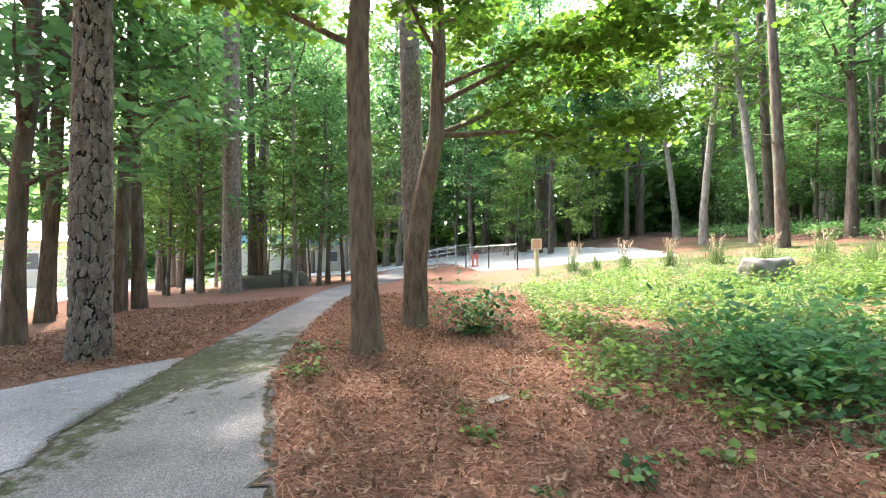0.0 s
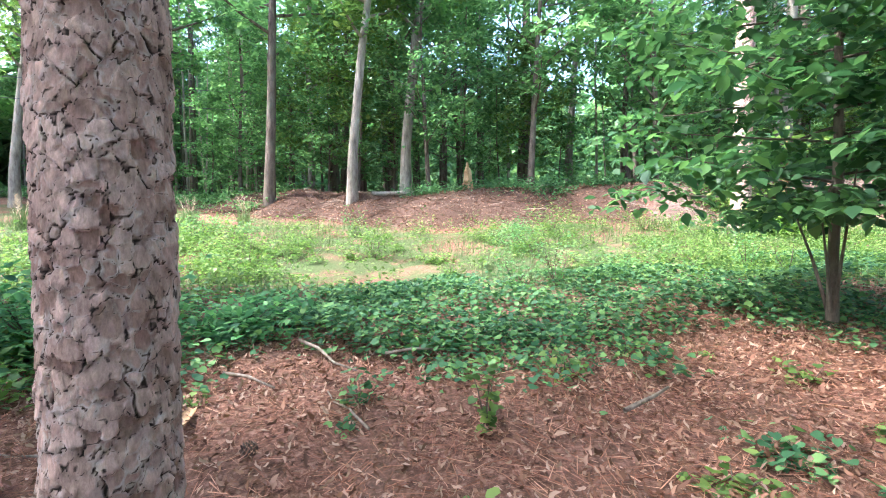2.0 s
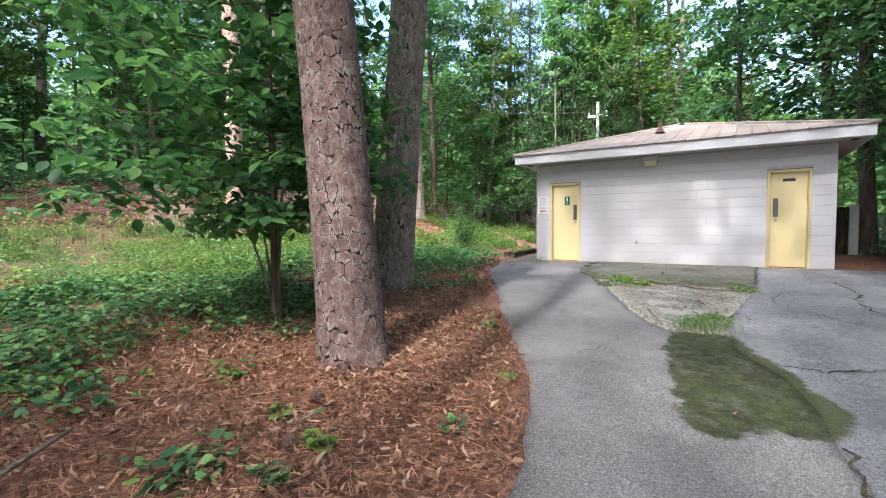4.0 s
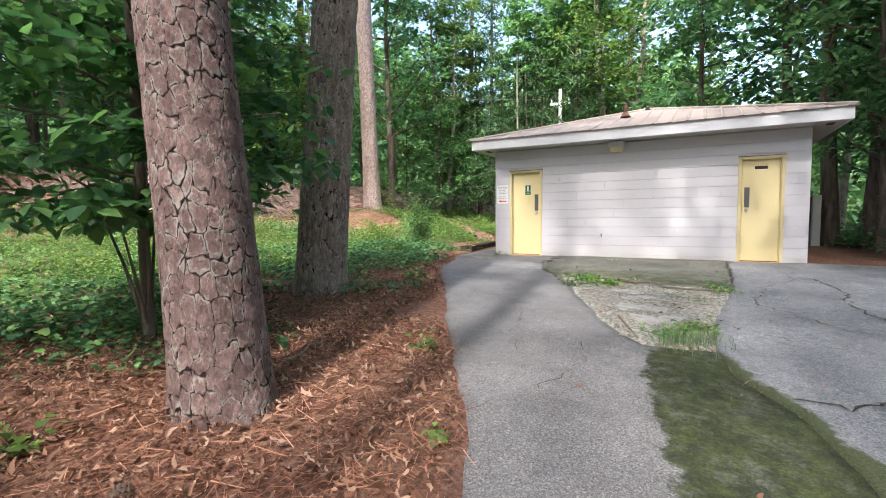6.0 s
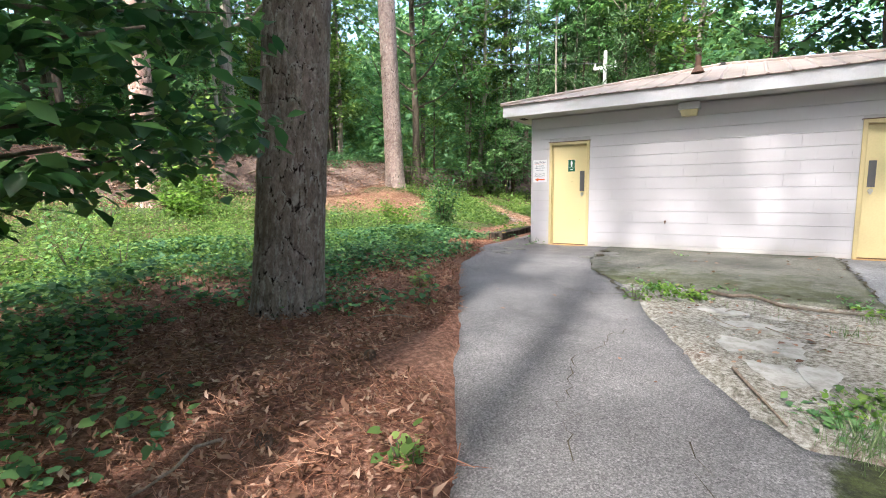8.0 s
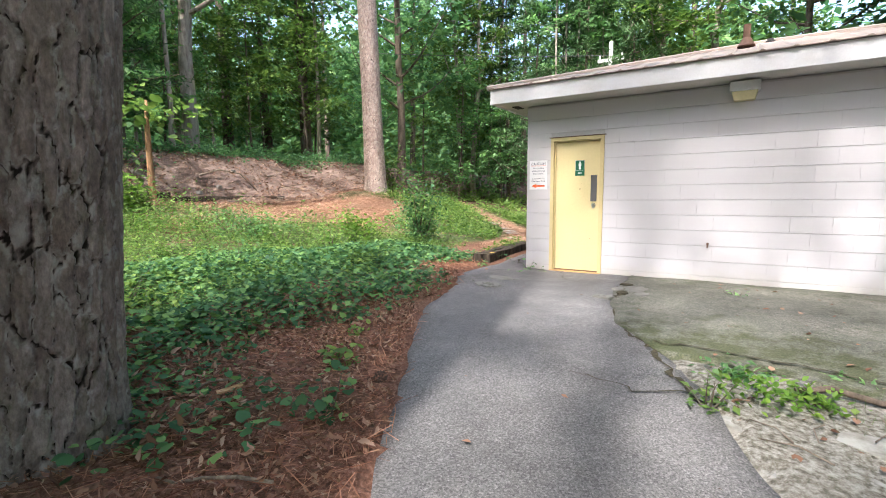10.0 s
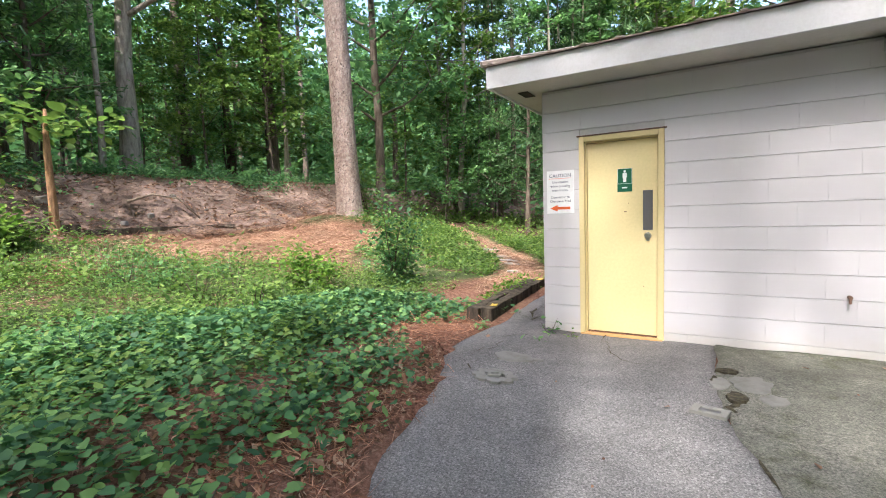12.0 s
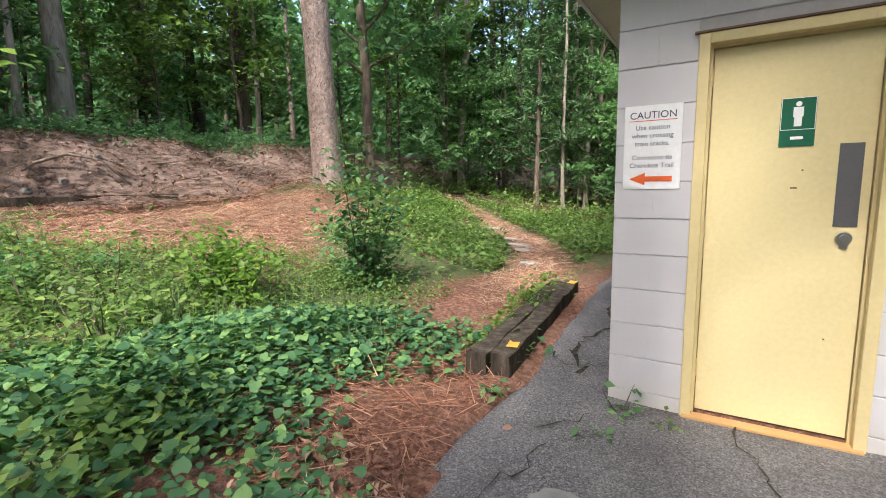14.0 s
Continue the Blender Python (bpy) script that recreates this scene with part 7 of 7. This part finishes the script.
def fence(points, h, label, post_mat):
    t = thing("chain_link_fence", label, "fence", "fences round the lot")
    for k, (x, y) in enumerate(points):
        bm = bmesh.new()
        cyl(bm, (x, y, hz(x, y) - 0.1), (x, y, hz(x, y) + h + 0.04), 0.035, 0.035, 8)
        part("post", bm, post_mat, t)
        if k:
            x0, y0 = points[k - 1]
            bm = bmesh.new()
            cyl(bm, (x0, y0, hz(x0, y0) + h), (x, y, hz(x, y) + h), 0.025, 0.025, 6)
            part("rail", bm, GALV, t)
            bm = bmesh.new()
            l = math.hypot(x - x0, y - y0)
            m = int(l / 0.14)
            for i in range(-int(h / 0.14), m + 1):
                for way in (1, -1):
                    u0, u1 = i * 0.14, i * 0.14 + h
                    z0, z1 = (0.0, h) if way > 0 else (h, 0.0)
                    c0, c1 = max(u0, 0), min(u1, l)
                    if c1 <= c0:
                        continue
                    f0, f1 = (c0 - u0) / h, (c1 - u0) / h
                    a = (x0 + (x - x0) * c0 / l, y0 + (y - y0) * c0 / l, hz(x0, y0) + z0 + (z1 - z0) * f0)
                    b = (x0 + (x - x0) * c1 / l, y0 + (y - y0) * c1 / l, hz(x, y) + z0 + (z1 - z0) * f1)
                    cyl(bm, a, b, 0.004, 0.004, 3, False)
            part("mesh", bm, GALV, t, "thin woven wire mesh")


fence([(11.15, 18.1), (11.25, 21.0), (11.4, 24.0)], 1.15, "grey chain-link fence with a black end post", BLACK_POST)
fence([(10.2, 27.5), (12.2, 28.6), (14.4, 29.6)], 1.2, "grey chain-link fence by the lot", GALV)
gate = thing("metal_gate", "grey tubular metal gate with white bars", "gate")
for k in range(5):
    bm = bmesh.new()
    cyl(bm, (9.2, 25.8, hz(9.2, 25.8) + 0.25 + 0.24 * k), (11.3, 25.2, hz(11.3, 25.2) + 0.25 + 0.24 * k), 0.025, 0.025, 8)
    part("bar", bm, GALV, gate)
for x, y in ((9.2, 25.8), (10.25, 25.5), (11.3, 25.2)):
    bm = bmesh.new()
    cyl(bm, (x, y, hz(x, y) - 0.05), (x, y, hz(x, y) + 1.35), 0.04, 0.04, 8)
    part("post", bm, GALV, gate)
cone_ = thing("red_barrier", "small red plastic barrier beside the fence", "barrier")
bm = bmesh.new()
gz = hz(11.7, 23.6)
box(bm, (11.55, 23.5, gz), (11.95, 23.62, gz + 0.08))
box(bm, (11.58, 23.52, gz + 0.08), (11.66, 23.6, gz + 0.75))
box(bm, (11.84, 23.52, gz + 0.08), (11.92, 23.6, gz + 0.75))
box(bm, (11.55, 23.51, gz + 0.45), (11.95, 23.61, gz + 0.68))
part("body", bm, RED_PAINT, cone_, "", 0.01)


def hut(name, label, x, y, w, d, h, wall, roof, yaw):
    t = thing(name, label, "building")
    m = Matrix.Translation((x, y, hz(x, y))) @ Matrix.Rotation(radians(yaw), 4, "Z")
    part("wall", boxed((-w / 2, -d / 2, -0.2), (w / 2, d / 2, h), m), wall, t)
    bm = bmesh.new()
    o = 0.45
    A = [bm.verts.new(m @ Vector(p)) for p in ((-w / 2 - o, -d / 2 - o, h - 0.05), (w / 2 + o, -d / 2 - o, h - 0.05), (w / 2 + o, 0, h + d * 0.22), (-w / 2 - o, 0, h + d * 0.22), (-w / 2 - o, d / 2 + o, h - 0.05), (w / 2 + o, d / 2 + o, h - 0.05))]
    B = [bm.verts.new(v.co + Vector((0, 0, 0.12))) for v in A]
    for q in ((0, 1, 2, 3), (3, 2, 5, 4)):
        bm.faces.new([B[i] for i in q])
        bm.faces.new([A[i] for i in q[::-1]])
    for a, b in ((0, 1), (1, 2), (2, 5), (5, 4), (4, 3), (3, 0)):
        bm.faces.new((A[a], A[b], B[b], B[a]))
    bmesh.ops.recalc_face_normals(bm, faces=bm.faces[:])
    part("roof", bm, roof, t)
    for k in (-0.3, 0.0, 0.3):
        win = part("window", boxed((w * k - 0.5, -d / 2 - 0.04, h * 0.35), (w * k + 0.5, -d / 2 + 0.02, h * 0.8), m), TRIM_WHITE, t, "", 0.01)
        part("pane", boxed((w * k - 0.42, -d / 2 - 0.05, h * 0.4), (w * k + 0.42, -d / 2 - 0.042, h * 0.75), m), STEEL, win)


hut("lodge", "cream-walled lodge with an ochre roof beyond the lot", -15.5, 35, 10, 6, 2.6, HUT_WALL, HUT_ROOF, 25)
hut("shelter", "low pale shelter with a teal roof far beyond the path", 4.5, 52, 12, 6, 2.8, HUT_WALL, TEAL, 0)

pole = thing("utility_pole", "white painted pole with a cross arm behind the building", "pole")
px, py = 6.9, -27.0
bm = bmesh.new()
cyl(bm, (px, py, hz(px, py) - 0.3), (px, py, 8.0), 0.10, 0.08, 12)
part("shaft", bm, POLE_WHITE, pole)
part("cross_arm", boxed((px - 0.52, py - 0.06, 7.2), (px + 0.52, py + 0.06, 7.33)), POLE_WHITE, pole, "", 0.01)
for k in (-0.45, 0.45):
    bm = bmesh.new()
    cyl(bm, (px + k, py, 7.35), (px + k, py, 7.5), 0.04, 0.03, 8)
    part("insulator", bm, POLE_WHITE, pole)

gatepost = thing("enclosure_post", "pale square post with dark boarding beside the building", "post")
part("post", boxed((-2.72, -19.7, 0.3), (-2.52, -19.5, 1.95)), POLE_WHITE, gatepost, "", 0.006)
part("boarding", boxed((-2.5, -19.63, 0.35), (-2.0, -19.58, 1.9)), TIMBER, gatepost)


def wire(a, b, sag, rad_):
    pts = []
    for k in range(25):
        f = k / 24
        p = Vector(a).lerp(Vector(b), f)
        p.z -= sag * 4 * f * (1 - f)
        pts.append(p)
    V, F = tube(pts, [rad_] * 25, 5)
    tagged(part("overhead_wire", mesh_of("overhead_wire", V, F, WIRE), WIRE), "thin sagging overhead wire between trees", "wire", "overhead wires")


wire((30, -8, 9.0), (7.0, 42, 6.8), 0.8, 0.014)
wire((30, -8, 8.2), (7.0, 42, 6.0), 0.8, 0.014)
wire((6.9, -27, 7.45), (30, -14, 9.5), 0.5, 0.012)
